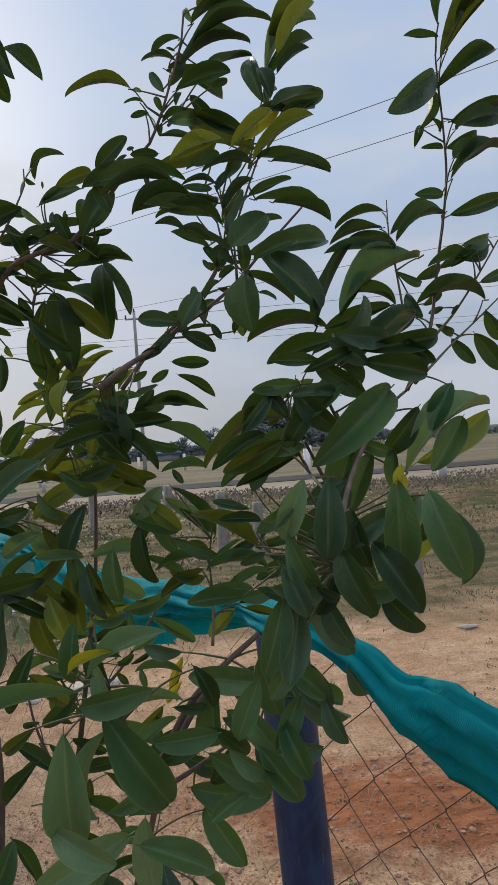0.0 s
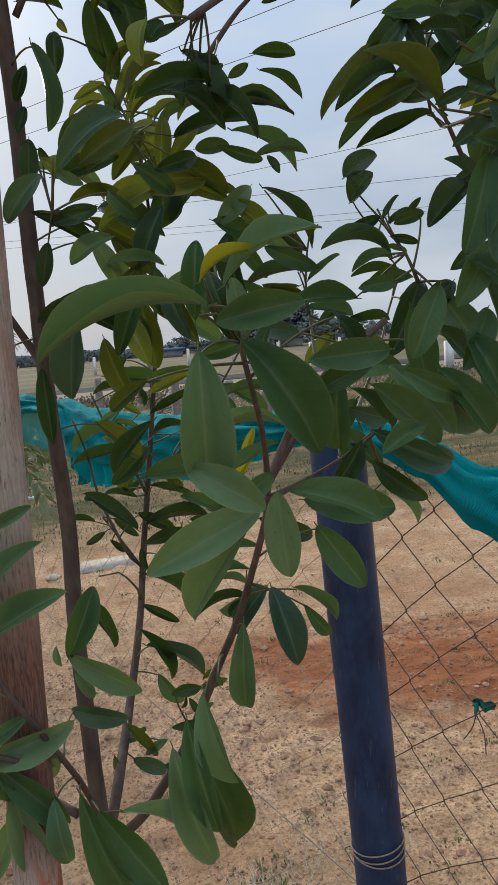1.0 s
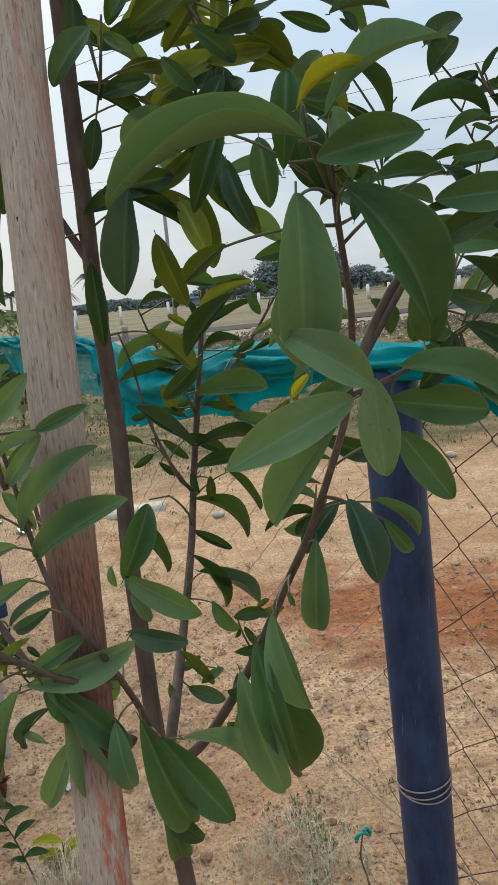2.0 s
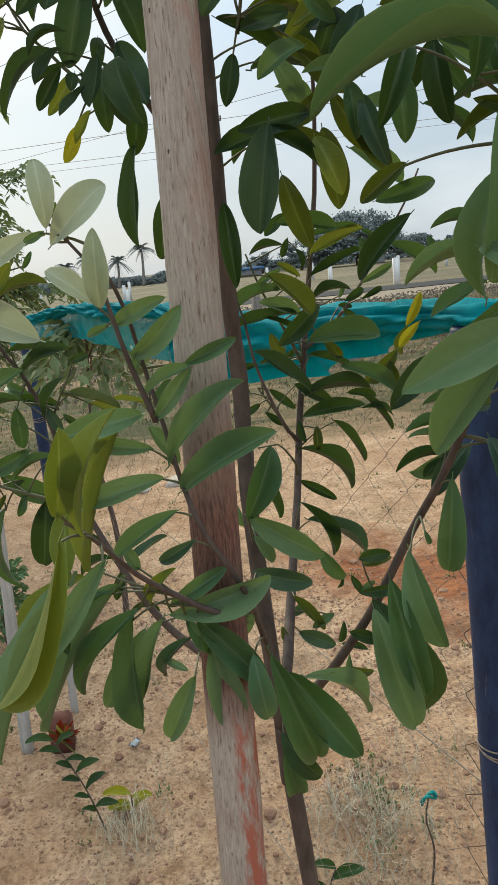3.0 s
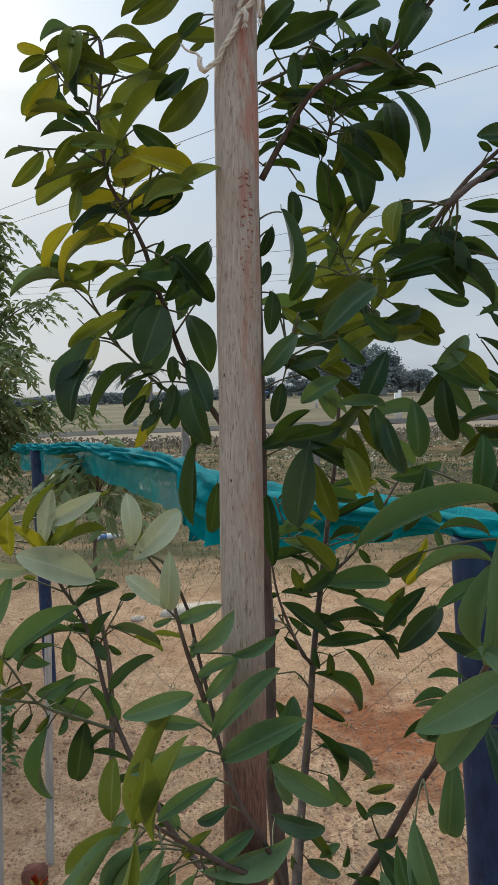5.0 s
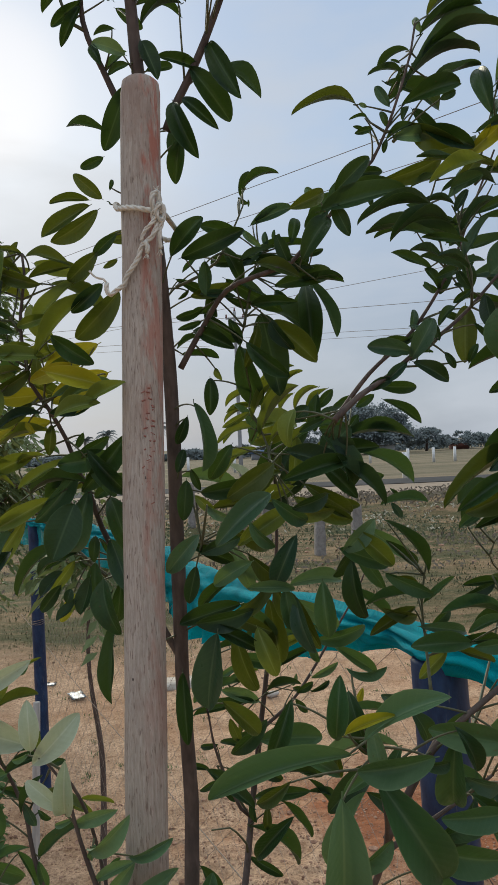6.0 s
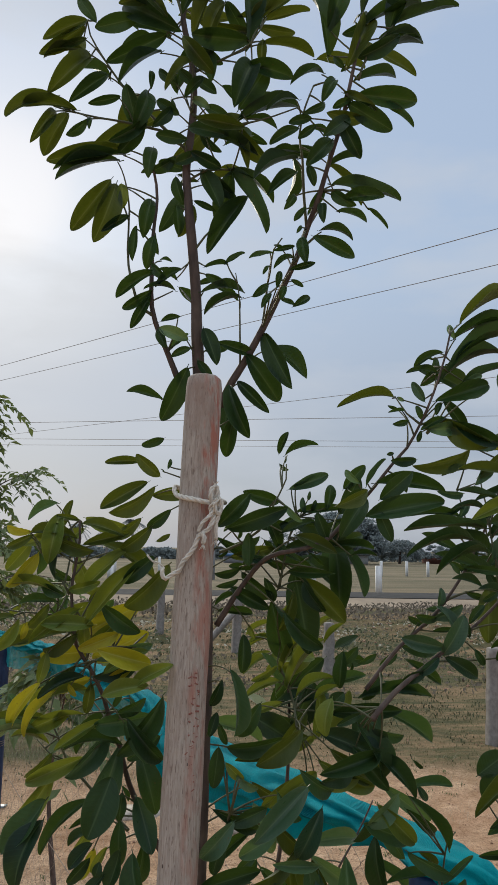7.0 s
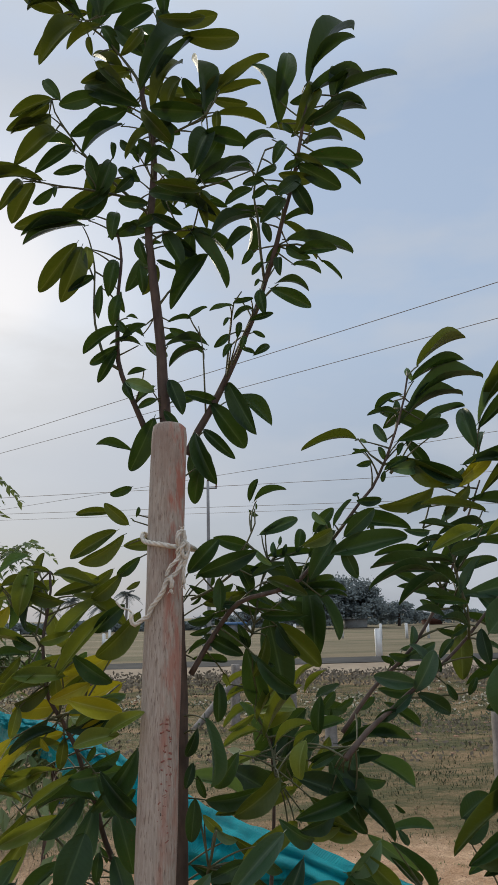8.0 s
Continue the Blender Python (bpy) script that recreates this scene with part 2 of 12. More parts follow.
def stake_mat():
    m, n, l, b = shader("peeled_stake_wood")
    grain = noise_fac(n, l, 800, 5, 0.7, stretch=(1, 1, 0.07))
    streak = noise_fac(n, l, 950, 3, 0.6, stretch=(1, 1, 0.13))
    blot = noise_fac(n, l, 34, 5, 0.7, stretch=(1, 1, 0.4))
    c = mix_col(n, l, span(n, l, grain, 0.3, 0.7), (0.30, 0.245, 0.20), (0.52, 0.45, 0.385))
    c = mix_col(n, l, span(n, l, streak, 0.57, 0.66, 0, 0.7), c, (0.15, 0.10, 0.075))
    c = mix_col(n, l, span(n, l, blot, 0.50, 0.68, 0, 0.6), c, (0.26, 0.155, 0.115))
    co = n.new("ShaderNodeTexCoord")
    sep = n.new("ShaderNodeSeparateXYZ")
    l.new(co.outputs["Object"], sep.inputs[0])
    # which side of the leaning axis
    off = n.new("ShaderNodeMath")
    off.operation = "MULTIPLY_ADD"
    l.new(sep.outputs["Z"], off.inputs[0])
    off.inputs[1].default_value = -0.0283
    l.new(sep.outputs["X"], off.inputs[2])
    side = span(n, l, off.outputs[0], -0.0364, -0.0334)
    # red earth stain: all round at the height of the lower leaves, one side below it and near the top
    low = span(n, l, sep.outputs["Z"], 1.34, 1.42, 1.0, 0.0)
    low2 = span(n, l, sep.outputs["Z"], 1.225, 1.26, 0.0, 1.0)
    mm = n.new("ShaderNodeMath")
    mm.operation = "MULTIPLY"
    l.new(low, mm.inputs[0])
    l.new(low2, mm.inputs[1])
    c = mix_col(n, l, mm.outputs[0], c, mix_col(n, l, span(n, l, streak, 0.35, 0.65), (0.24, 0.12, 0.085), (0.09, 0.04, 0.03)))
    red = noise_fac(n, l, 120, 4, 0.7, stretch=(1, 1, 0.25))
    foot = span(n, l, sep.outputs["Z"], 1.22, 1.27, 1.0, 0.0)
    head = span(n, l, sep.outputs["Z"], 1.45, 1.84, 0.15, 0.95)
    ends = n.new("ShaderNodeMath")
    ends.operation = "ADD"
    l.new(foot, ends.inputs[0])
    l.new(head, ends.inputs[1])
    k = n.new("ShaderNodeMath")
    k.operation = "MULTIPLY"
    l.new(span(n, l, red, 0.44, 0.58, 0, 0.85), k.inputs[0])
    l.new(side, k.inputs[1])
    k2 = n.new("ShaderNodeMath")
    k2.operation = "MULTIPLY"
    l.new(k.outputs[0], k2.inputs[0])
    l.new(ends.outputs[0], k2.inputs[1])
    c = mix_col(n, l, k2.outputs[0], c, (0.40, 0.115, 0.07))
    l.new(c, b.inputs["Base Color"])
    b.inputs["Roughness"].default_value = 0.8
    bump(n, l, b, grain, 0.6, 0.0012)
    return m


def net_mat(name="teal_shade_net", holes=0.0):
    m, n, l, b = shader(name)
    co = n.new("ShaderNodeTexCoord")
    w1 = n.new("ShaderNodeTexWave")
    w1.inputs["Scale"].default_value = 330
    w1.inputs["Distortion"].default_value = 1.0
    w1.inputs["Detail"].default_value = 2
    w1.bands_direction = "Y"
    l.new(co.outputs["UV"], w1.inputs["Vector"])
    w2 = n.new("ShaderNodeTexWave")
    w2.inputs["Scale"].default_value = 270
    w2.inputs["Distortion"].default_value = 1.0
    w2.bands_direction = "X"
    l.new(co.outputs["UV"], w2.inputs["Vector"])
    f = noise_fac(n, l, 14, 4)
    c = mix_col(n, l, span(n, l, f, 0.3, 0.7), (0.0, 0.235, 0.290), (0.0, 0.46, 0.53))
    c = mix_col(n, l, span(n, l, w2.outputs["Fac"], 0.5, 0.95, 0, 0.3), c, (0.02, 0.62, 0.64))
    c = mix_col(n, l, span(n, l, w1.outputs["Fac"], 0.2, 0.9, 0, 0.5), c, (0.0, 0.09, 0.11))
    l.new(c, b.inputs["Base Color"])
    b.inputs["Roughness"].default_value = 0.85
    b.inputs["Specular IOR Level"].default_value = 0.2
    crease = n.new("ShaderNodeMath")
    crease.operation = "MULTIPLY_ADD"
    l.new(noise_fac(n, l, 38, 5, 0.65), crease.inputs[0])
    crease.inputs[1].default_value = 5.0
    l.new(w1.outputs["Fac"], crease.inputs[2])
    bump(n, l, b, crease.outputs[0], 0.55, 0.003)
    tr = n.new("ShaderNodeBsdfTranslucent")
    tr.inputs["Color"].default_value = (0.0, 0.36, 0.38, 1)
    ms = n.new("ShaderNodeMixShader")
    ms.inputs[0].default_value = 0.25
    l.new(b.outputs[0], ms.inputs[1])
    l.new(tr.outputs[0], ms.inputs[2])
    last = ms.outputs[0]
    if holes:
        # an open weave, thinner in some folds than in others
        clear = n.new("ShaderNodeBsdfTransparent")
        weave = n.new("ShaderNodeMixShader")
        l.new(span(n, l, noise_fac(n, l, 9, 4), 0.3, 0.7, holes - 0.12, holes + 0.12), weave.inputs[0])
        l.new(last, weave.inputs[1])
        l.new(clear.outputs[0], weave.inputs[2])
        last = weave.outputs[0]
    l.new(last, n["Material Output"].inputs[0])
    return m


def ground_mat():
    m, n, l, b = shader("sandy_red_soil")
    co = n.new("ShaderNodeTexCoord")
    sep = n.new("ShaderNodeSeparateXYZ")
    l.new(co.outputs["Object"], sep.inputs[0])
    big = noise_fac(n, l, 0.9, 5, 0.6)
    mid = noise_fac(n, l, 6, 6, 0.65)
    fine = noise_fac(n, l, 70, 6, 0.7)
    sand = mix_col(n, l, span(n, l, mid, 0.3, 0.7), (0.46, 0.285, 0.165), (0.76, 0.525, 0.345))
    sand = mix_col(n, l, span(n, l, fine, 0.36, 0.56, 0.6, 0), sand, (0.19, 0.108, 0.068))
    sand = mix_col(n, l, span(n, l, big, 0.46, 0.66, 0, 0.6), sand, (0.37, 0.185, 0.092))
    blot = noise_fac(n, l, 22, 5, 0.75)
    sand = mix_col(n, l, span(n, l, blot, 0.54, 0.66, 0, 0.6), sand, (0.27, 0.155, 0.09))
    patchy = noise_fac(n, l, 8, 7, 0.8)
    sand = mix_col(n, l, span(n, l, patchy, 0.55, 0.63, 0, 0.6), sand, (0.25, 0.135, 0.07))
    # dark crumbs and clods
    crumb = n.new("ShaderNodeTexVoronoi")
    crumb.inputs["Scale"].default_value = 62
    l.new(co.outputs["Object"], crumb.inputs["Vector"])
    near_crumb = span(n, l, crumb.outputs["Distance"], 0.16, 0.30, 1.0, 0.0)
    some = n.new("ShaderNodeMath")
    some.operation = "MULTIPLY"
    l.new(near_crumb, some.inputs[0])
    l.new(span(n, l, mid, 0.44, 0.56, 0.15, 0.85), some.inputs[1])
    sand = mix_col(n, l, some.outputs[0], sand, (0.19, 0.105, 0.06))
    # trodden red earth beyond the fence
    turned = n.new("ShaderNodeMapping")
    turned.vector_type = "TEXTURE"
    turned.inputs["Location"].default_value = (1.45, 2.5, 0)
    turned.inputs["Rotation"].default_value = (0, 0, -0.35)
    turned.inputs["Scale"].default_value = (1.9, 0.8, 1)
    l.new(co.outputs["Object"], turned.inputs[0])
    red_at = n.new("ShaderNodeVectorMath")
    red_at.operation = "LENGTH"
    l.new(turned.outputs[0], red_at.inputs[0])
    wob = n.new("ShaderNodeMath")
    wob.operation = "MULTIPLY_ADD"
    ragged = noise_fac(n, l, 2.2, 6, 0.7)
    l.new(ragged, wob.inputs[0])
    wob.inputs[1].default_value = 1.8
    l.new(red_at.outputs["Value"], wob.inputs[2])
    sand = mix_col(n, l, span(n, l, wob.outputs[0], 1.32, 1.68, 0.88, 0), sand, mix_col(n, l, span(n, l, noise_fac(n, l, 5, 6, 0.75, stretch=(0.4, 2.2, 1)), 0.36, 0.62), (0.20, 0.062, 0.026), (0.42, 0.150, 0.062)))
    # field: thin grass over pale soil
    yw = n.new("ShaderNodeMath")
    yw.operation = "MULTIPLY_ADD"
    l.new(big, yw.inputs[0])
    yw.inputs[1].default_value = 3.0
    l.new(sep.outputs["Y"], yw.inputs[2])
    patch = noise_fac(n, l, 0.8, 6, 0.75, stretch=(0.45, 1.6, 1))
    field = mix_col(n, l, span(n, l, patch, 0.42, 0.58), (0.090, 0.088, 0.036), (0.34, 0.22, 0.125))
    clump = noise_fac(n, l, 2.6, 6, 0.75, stretch=(0.7, 1.5, 1))
    field = mix_col(n, l, span(n, l, clump, 0.50, 0.60, 0, 0.7), field, (0.060, 0.066, 0.027))
    field = mix_col(n, l, span(n, l, fine, 0.4, 0.65, 0.5, 0), field, (0.07, 0.07, 0.035))
    stripe = noise_fac(n, l, 0.16, 6, 0.7, stretch=(0.35, 1.6, 1))
    plain = mix_col(n, l, span(n, l, stripe, 0.38, 0.62), (0.110, 0.102, 0.060), (0.225, 0.178, 0.118))
    far = mix_col(n, l, span(n, l, sep.outputs["Y"], 22, 34), field, plain)
    c = mix_col(n, l, span(n, l, yw.outputs[0], 6.6, 7.8), sand, far)
    l.new(c, b.inputs["Base Color"])
    b.inputs["Roughness"].default_value = 0.95
    b.inputs["Specular IOR Level"].default_value = 0.15
    hsum = n.new("ShaderNodeMath")
    hsum.operation = "MULTIPLY_ADD"
    l.new(fine, hsum.inputs[0])
    hsum.inputs[1].default_value = 0.35
    l.new(mid, hsum.inputs[2])
    bump(n, l, b, hsum.outputs[0], 1.0, 0.05)
    return m


STAKE, NET, NET_THIN, SOIL = stake_mat(), net_mat(), net_mat("teal_net_open_weave", 0.3), ground_mat()


# ---- mesh helpers ----
def part(name, bm, material, parent=None, label=""):
    me = bpy.data.meshes.new(name)
    bm.normal_update()
    bm.to_mesh(me)
    bm.free()
    me.materials.append(material)
    for p in me.polygons:
        p.use_smooth = True
    ob = new(name, me)
    ob.parent = parent
    return tagged(ob, label)


def thing(name, label, category, group="", kind="", at=(0, 0, 0)):
    ob = new(name)
    ob.location = at
    ob.empty_display_size = 0.05
    return tagged(ob, label, category, group, kind)


def frame_at(path, i):
    a, b = path[max(i - 1, 0)], path[min(i + 1, len(path) - 1)]
    t = (b - a).normalized()
    u = t.cross(Vector((0.3, 0.9, 0.25)))
    if u.length < 1e-3:
        u = t.cross(Vector((1, 0, 0)))
    u.normalize()
    return t, u, t.cross(u)


def tube(bm, pts, radii, sides=8, wobble=0.0, seed=0.0):
    """A round skin along pts."""
    rings = []
    for i, p in enumerate(pts):
        _, u, v = frame_at(pts, i)
        ring = []
        for k in range(sides):
            a = 2 * math.pi * k / sides
            r = radii[i] * (1 + wobble * noise.noise(Vector((math.cos(a) * 2, math.sin(a) * 2, i * 0.35 + seed))))
            ring.append(bm.verts.new(p + r * (math.cos(a) * u + math.sin(a) * v)))
        rings.append(ring)
    for a, b in zip(rings, rings[1:]):
        for k in range(sides):
            bm.faces.new((a[k], a[(k + 1) % sides], b[(k + 1) % sides], b[k]))
    bm.faces.new(rings[0][::-1])
    bm.faces.new(rings[-1])
    return rings


def smooth_path(pts, step):
    """Points every step metres along a Catmull-Rom curve."""
    pts = [Vector(p) for p in pts]
    out = []
    for i in range(len(pts) - 1):
        p0, p1, p2, p3 = pts[max(i - 1, 0)], pts[i], pts[i + 1], pts[min(i + 2, len(pts) - 1)]
        m = max(1, int((p2 - p1).length / step))
        for k in range(m):
            t = k / m
            out.append(0.5 * ((2 * p1) + (p2 - p0) * t + (2 * p0 - 5 * p1 + 4 * p2 - p3) * t * t + (3 * p1 - p0 - 3 * p2 + p3) * t ** 3))
    out.append(pts[-1])
    return out


def box(bm, lo, hi, bevel=0.0):
    r = bmesh.ops.create_cube(bm, size=1)
    for v in r["verts"]:
        for k in range(3):
            v.co[k] = lo[k] + (v.co[k] + 0.5) * (hi[k] - lo[k])
    if bevel:
        edges = list({e for v in r["verts"] for e in v.link_edges})
        bmesh.ops.bevel(bm, geom=edges, offset=bevel, segments=2, affect="EDGES")


# ---- ground ----
def relief(x, y):
    near = max(0.0, 1 - math.hypot(x, y - 2) / 14)
    h = 0.022 * near * noise.noise(Vector((x * 2.2, y * 2.2, 0.3))) + 0.014 * near * noise.noise(Vector((x * 9, y * 9, 4.0))) + 0.008 * near * noise.noise(Vector((x * 21, y * 21, 8.0)))
    h += near * (0.024 * noise.noise(Vector((x * 5.5, y * 5.5, 2.0))) + 0.020 * abs(noise.noise(Vector((x * 13, y * 13, 6.0)))))
    bank = 0.6 * math.exp(-((y - 15.5) / 2.6) ** 2) * noise.noise(Vector((x * 0.35, y * 0.5, 9.0)))
    return h + bank - 0.25 * math.exp(-((y - 19) / 2.2) ** 2)


def build_ground():
    def axis(near, far, count):
        s = np.linspace(-1, 1, count)
        return np.sinh(s * 9) / np.sinh(9) * far + s * near
    xs = (axis(1.8, 900, 420) + 0.3).tolist()
    ys = (axis(1.8, 900, 460) + 2.2).tolist()
    verts = [(x, y, relief(x, y)) for y in ys for x in xs]
    w = len(xs)
    faces = [(j * w + i, j * w + i + 1, (j + 1) * w + i + 1, (j + 1) * w + i) for j in range(len(ys) - 1) for i in range(w - 1)]
    me = bpy.data.meshes.new("ground")
    me.from_pydata(verts, [], faces)
    me.materials.append(SOIL)
    for p in me.polygons:
        p.use_smooth = True
    tagged(new("ground", me), "sandy red-brown soil with pebbles, thin grass farther off", "ground", kind="structure")


build_ground()


def road_y(x):
    return 25.6 - 0.02 * x


def build_road():
    bm = bmesh.new()
    prof = ((-3.3, -0.05), (-1.7, 0.17), (1.7, 0.17), (3.3, -0.05))
    rows = []
    for x in lin(-260, 260, 80):
        rows.append([bm.verts.new((x, road_y(x) + o, z + 0.02 * noise.noise(Vector((x * 0.2, o, 0))))) for o, z in prof])
    for a, b in zip(rows, rows[1:]):
        for k in range(3):
            bm.faces.new((a[k], b[k], b[k + 1], a[k + 1]))
    road_ob = part("road_shoulder", bm, SAND)
    tagged(road_ob, "pale sandy shoulders of the raised road", "road", kind="structure")
    bm = bmesh.new()
    rows = [[bm.verts.new((x, road_y(x) + o, 0.185 + (0.015 if abs(o) < 1 else 0))) for o in (-1.55, -0.6, 0.6, 1.55)] for x in lin(-260, 260, 60)]
    for a, b in zip(rows, rows[1:]):
        for k in range(3):
            bm.faces.new((a[k], b[k], b[k + 1], a[k + 1]))
    tagged(part("road", bm, ASPHALT), "narrow grey asphalt country road on a low bank", "road", kind="structure")


build_road()


# ---- wooden stake with rope ----
STAKE_AXIS = ((-0.0364, -0.0866, -0.02), (-0.0189, -0.0525, 0.6), (-0.0019, -0.0195, 1.2), (0.0080, -0.0002, 1.55), (0.0168, 0.0167, 1.859))


def stake_centre(z):
    for (x0, y0, z0), (x1, y1, z1) in zip(STAKE_AXIS, STAKE_AXIS[1:]):
        if z <= z1:
            f = (z - z0) / (z1 - z0)
            return Vector((x0 + (x1 - x0) * f, y0 + (y1 - y0) * f, z))
    return Vector(STAKE_AXIS[-1])


def build_stake():
    root = thing("tree_stake", "peeled wooden stake, weathered with reddish stains, supporting the sapling", "stake")
    bm = bmesh.new()
    zs = list(lin(-0.02, 1.851, 130))
    pts = [stake_centre(z) for z in zs]
    rad = [0.0129 - 0.0010 * z / 1.85 + 0.0004 * noise.noise(Vector((0, 0, z * 14))) for z in zs]
    pts += [stake_centre(1.857), stake_centre(1.859)]
    rad += [0.0112, 0.009]
    tube(bm, pts, rad, 28, 0.035, 2.0)
    part("shaft", bm, STAKE, root)
    # small dark knots
    for z, a in ((1.564, 3.9), (1.507, 4.2), (1.62, 4.9)):
        bm = bmesh.new()
        bmesh.ops.create_icosphere(bm, subdivisions=1, radius=0.0011)
        c = stake_centre(z) + Vector((math.cos(a), math.sin(a), 0)) * 0.0117
        bmesh.ops.scale(bm, vec=(0.7, 0.7, 1.5), verts=bm.verts)
        bmesh.ops.translate(bm, vec=c, verts=bm.verts)
        part("knot", bm, BARK, root)
    # faded red lettering too worn to read, as plain bars
    red, n, l, b = shader("faded_red_marks")
    f = noise_fac(n, l, 500, 3)
    l.new(mix_col(n, l, span(n, l, f, 0.4, 0.6), (0.33, 0.16, 0.12), (0.26, 0.09, 0.07)), b.inputs["Base Color"])
    b.inputs["Roughness"].default_value = 0.8
    rng = random.Random(3)
    for i in range(34):
        z = 1.672 - 0.0020 * i + rng.uniform(-0.001, 0.001)
        bm = bmesh.new()
        a = -1.2 + rng.uniform(-0.28, 0.28)
        c = stake_centre(z) + Vector((math.cos(a), math.sin(a), 0)) * 0.0119
        w, h = rng.uniform(0.0005, 0.0014), rng.uniform(0.0003, 0.0006)
        box(bm, (-w, -0.0003, -h), (w, 0.0003, h), 0.0001)
        bmesh.ops.rotate(bm, matrix=Matrix.Rotation(a + math.pi / 2, 3, "Z") @ Matrix.Rotation(rng.uniform(-0.9, 0.9), 3, "Y"), verts=bm.verts)
        bmesh.ops.translate(bm, vec=c, verts=bm.verts)
        part("mark", bm, red, root)


build_stake()


def strand(bm, path, r, offset=0.0):
    pts = []
    for i, p in enumerate(path):
        _, u, v = frame_at(path, i)
        a = offset + i * 0.8
        pts.append(p + r * 0.55 * (math.cos(a) * u + math.sin(a) * v))
    tube(bm, pts, [r * (0.62 + 0.12 * noise.noise(p * 300)) for p in pts], 6)


def build_rope():
    root = thing("rope", "white cotton rope knotted round the stake, loose end hanging", "rope")
    c = stake_centre(1.775)

    def line(*pts):
        return smooth_path([c + Vector(p) for p in pts], 0.0016)

    loop = line((0.0085, -0.0145, -0.001), (0.001, -0.0150, 0.0005), (-0.007, -0.0130, 0.002), (-0.0135, -0.004, 0.0045), (-0.0150, 0.006, 0.0100), (-0.010, 0.035, 0.011), (0.006, 0.072, 0.008), (0.020, 0.060, 0.004), (0.0150, 0.008, 0.002), (0.0125, -0.010, 0.0))
    tail = line((0.0115, -0.0150, -0.004), (0.0095, -0.0175, -0.012), (0.0065, -0.0180, -0.0175), (0.001, -0.0165, -0.0215), (-0.001, -0.0160, -0.0275), (-0.0045, -0.0155, -0.033), (-0.0085, -0.0140, -0.038), (-0.0105, -0.0130, -0.043), (-0.0150, -0.0120, -0.0455), (-0.0185, -0.0115, -0.0480), (-0.0210, -0.0115, -0.0450), (-0.0205, -0.0110, -0.0410))
    paths = [("loop", loop, 0.0015), ("loose_end", tail, 0.0014),
             ("thread", line((-0.0205, -0.0110, -0.0410), (-0.0230, -0.0110, -0.0385), (-0.0270, -0.0110, -0.0375), (-0.0305, -0.0105, -0.0335)), 0.0006),
             ("bow", line((0.0100, -0.0150, -0.002), (0.0078, -0.0175, 0.0035), (0.0088, -0.0170, 0.0080), (0.0110, -0.0160, 0.0100), (0.0122, -0.0155, 0.0050), (0.0105, -0.0155, 0.0)), 0.0015),
             ("bow", line((0.0118, -0.0155, -0.003), (0.0135, -0.0170, 0.002), (0.0145, -0.0160, -0.003), (0.0125, -0.0165, -0.010), (0.0110, -0.0165, -0.0135)), 0.0014),
             ("short_end", line((0.0110, -0.0165, -0.004), (0.0080, -0.0185, -0.0085), (0.0030, -0.0180, -0.0135), (0.0008, -0.0175, -0.0190)), 0.0011),
             ("short_end", line((0.0125, -0.0160, -0.008), (0.0115, -0.0170, -0.016), (0.0118, -0.0165, -0.0235)), 0.0012),
             ("short_end", line((0.0030, -0.0175, -0.019), (0.0045, -0.0185, -0.0225), (0.0040, -0.0180, -0.0262)), 0.0013)]
    for name, path, r in paths:
        bm = bmesh.new()
        for o in (0.0, 2.1, 4.2):
            strand(bm, path, r, o)
        part(name, bm, ROPE, root)
    # frayed fibres at the cut ends
    rng = random.Random(6)
    for end in ((0.0105, -0.0165, 0.0100), (0.0118, -0.0165, -0.0235), (0.0040, -0.0180, -0.0262)):
        for _ in range(7):
            d = Vector((rng.uniform(-1, 1), rng.uniform(-0.6, 0.3), 1.0 if end[2] > 0 else -1.0)) * rng.uniform(0.0015, 0.0035)
            bm = bmesh.new()
            pts = [c + Vector(end) + d * t + Vector((0, 0, -0.0006 * t * t)) for t in lin(0, 1, 4)]
            tube(bm, pts, [0.00022] * 4, 4)
            part("fibre", bm, ROPE, root)
    bm = bmesh.new()
    knot = [c + Vector((0.0108 + 0.0032 * math.cos(a * 2.1) * math.cos(a), -0.0165 + 0.003 * math.sin(a), -0.003 + 0.0045 * math.sin(a * 1.9))) for a in lin(0, 6.3, 40)]
    strand(bm, knot, 0.0013)
    strand(bm, knot, 0.0013, 3)
    part("knot", bm, ROPE, root)


build_rope()


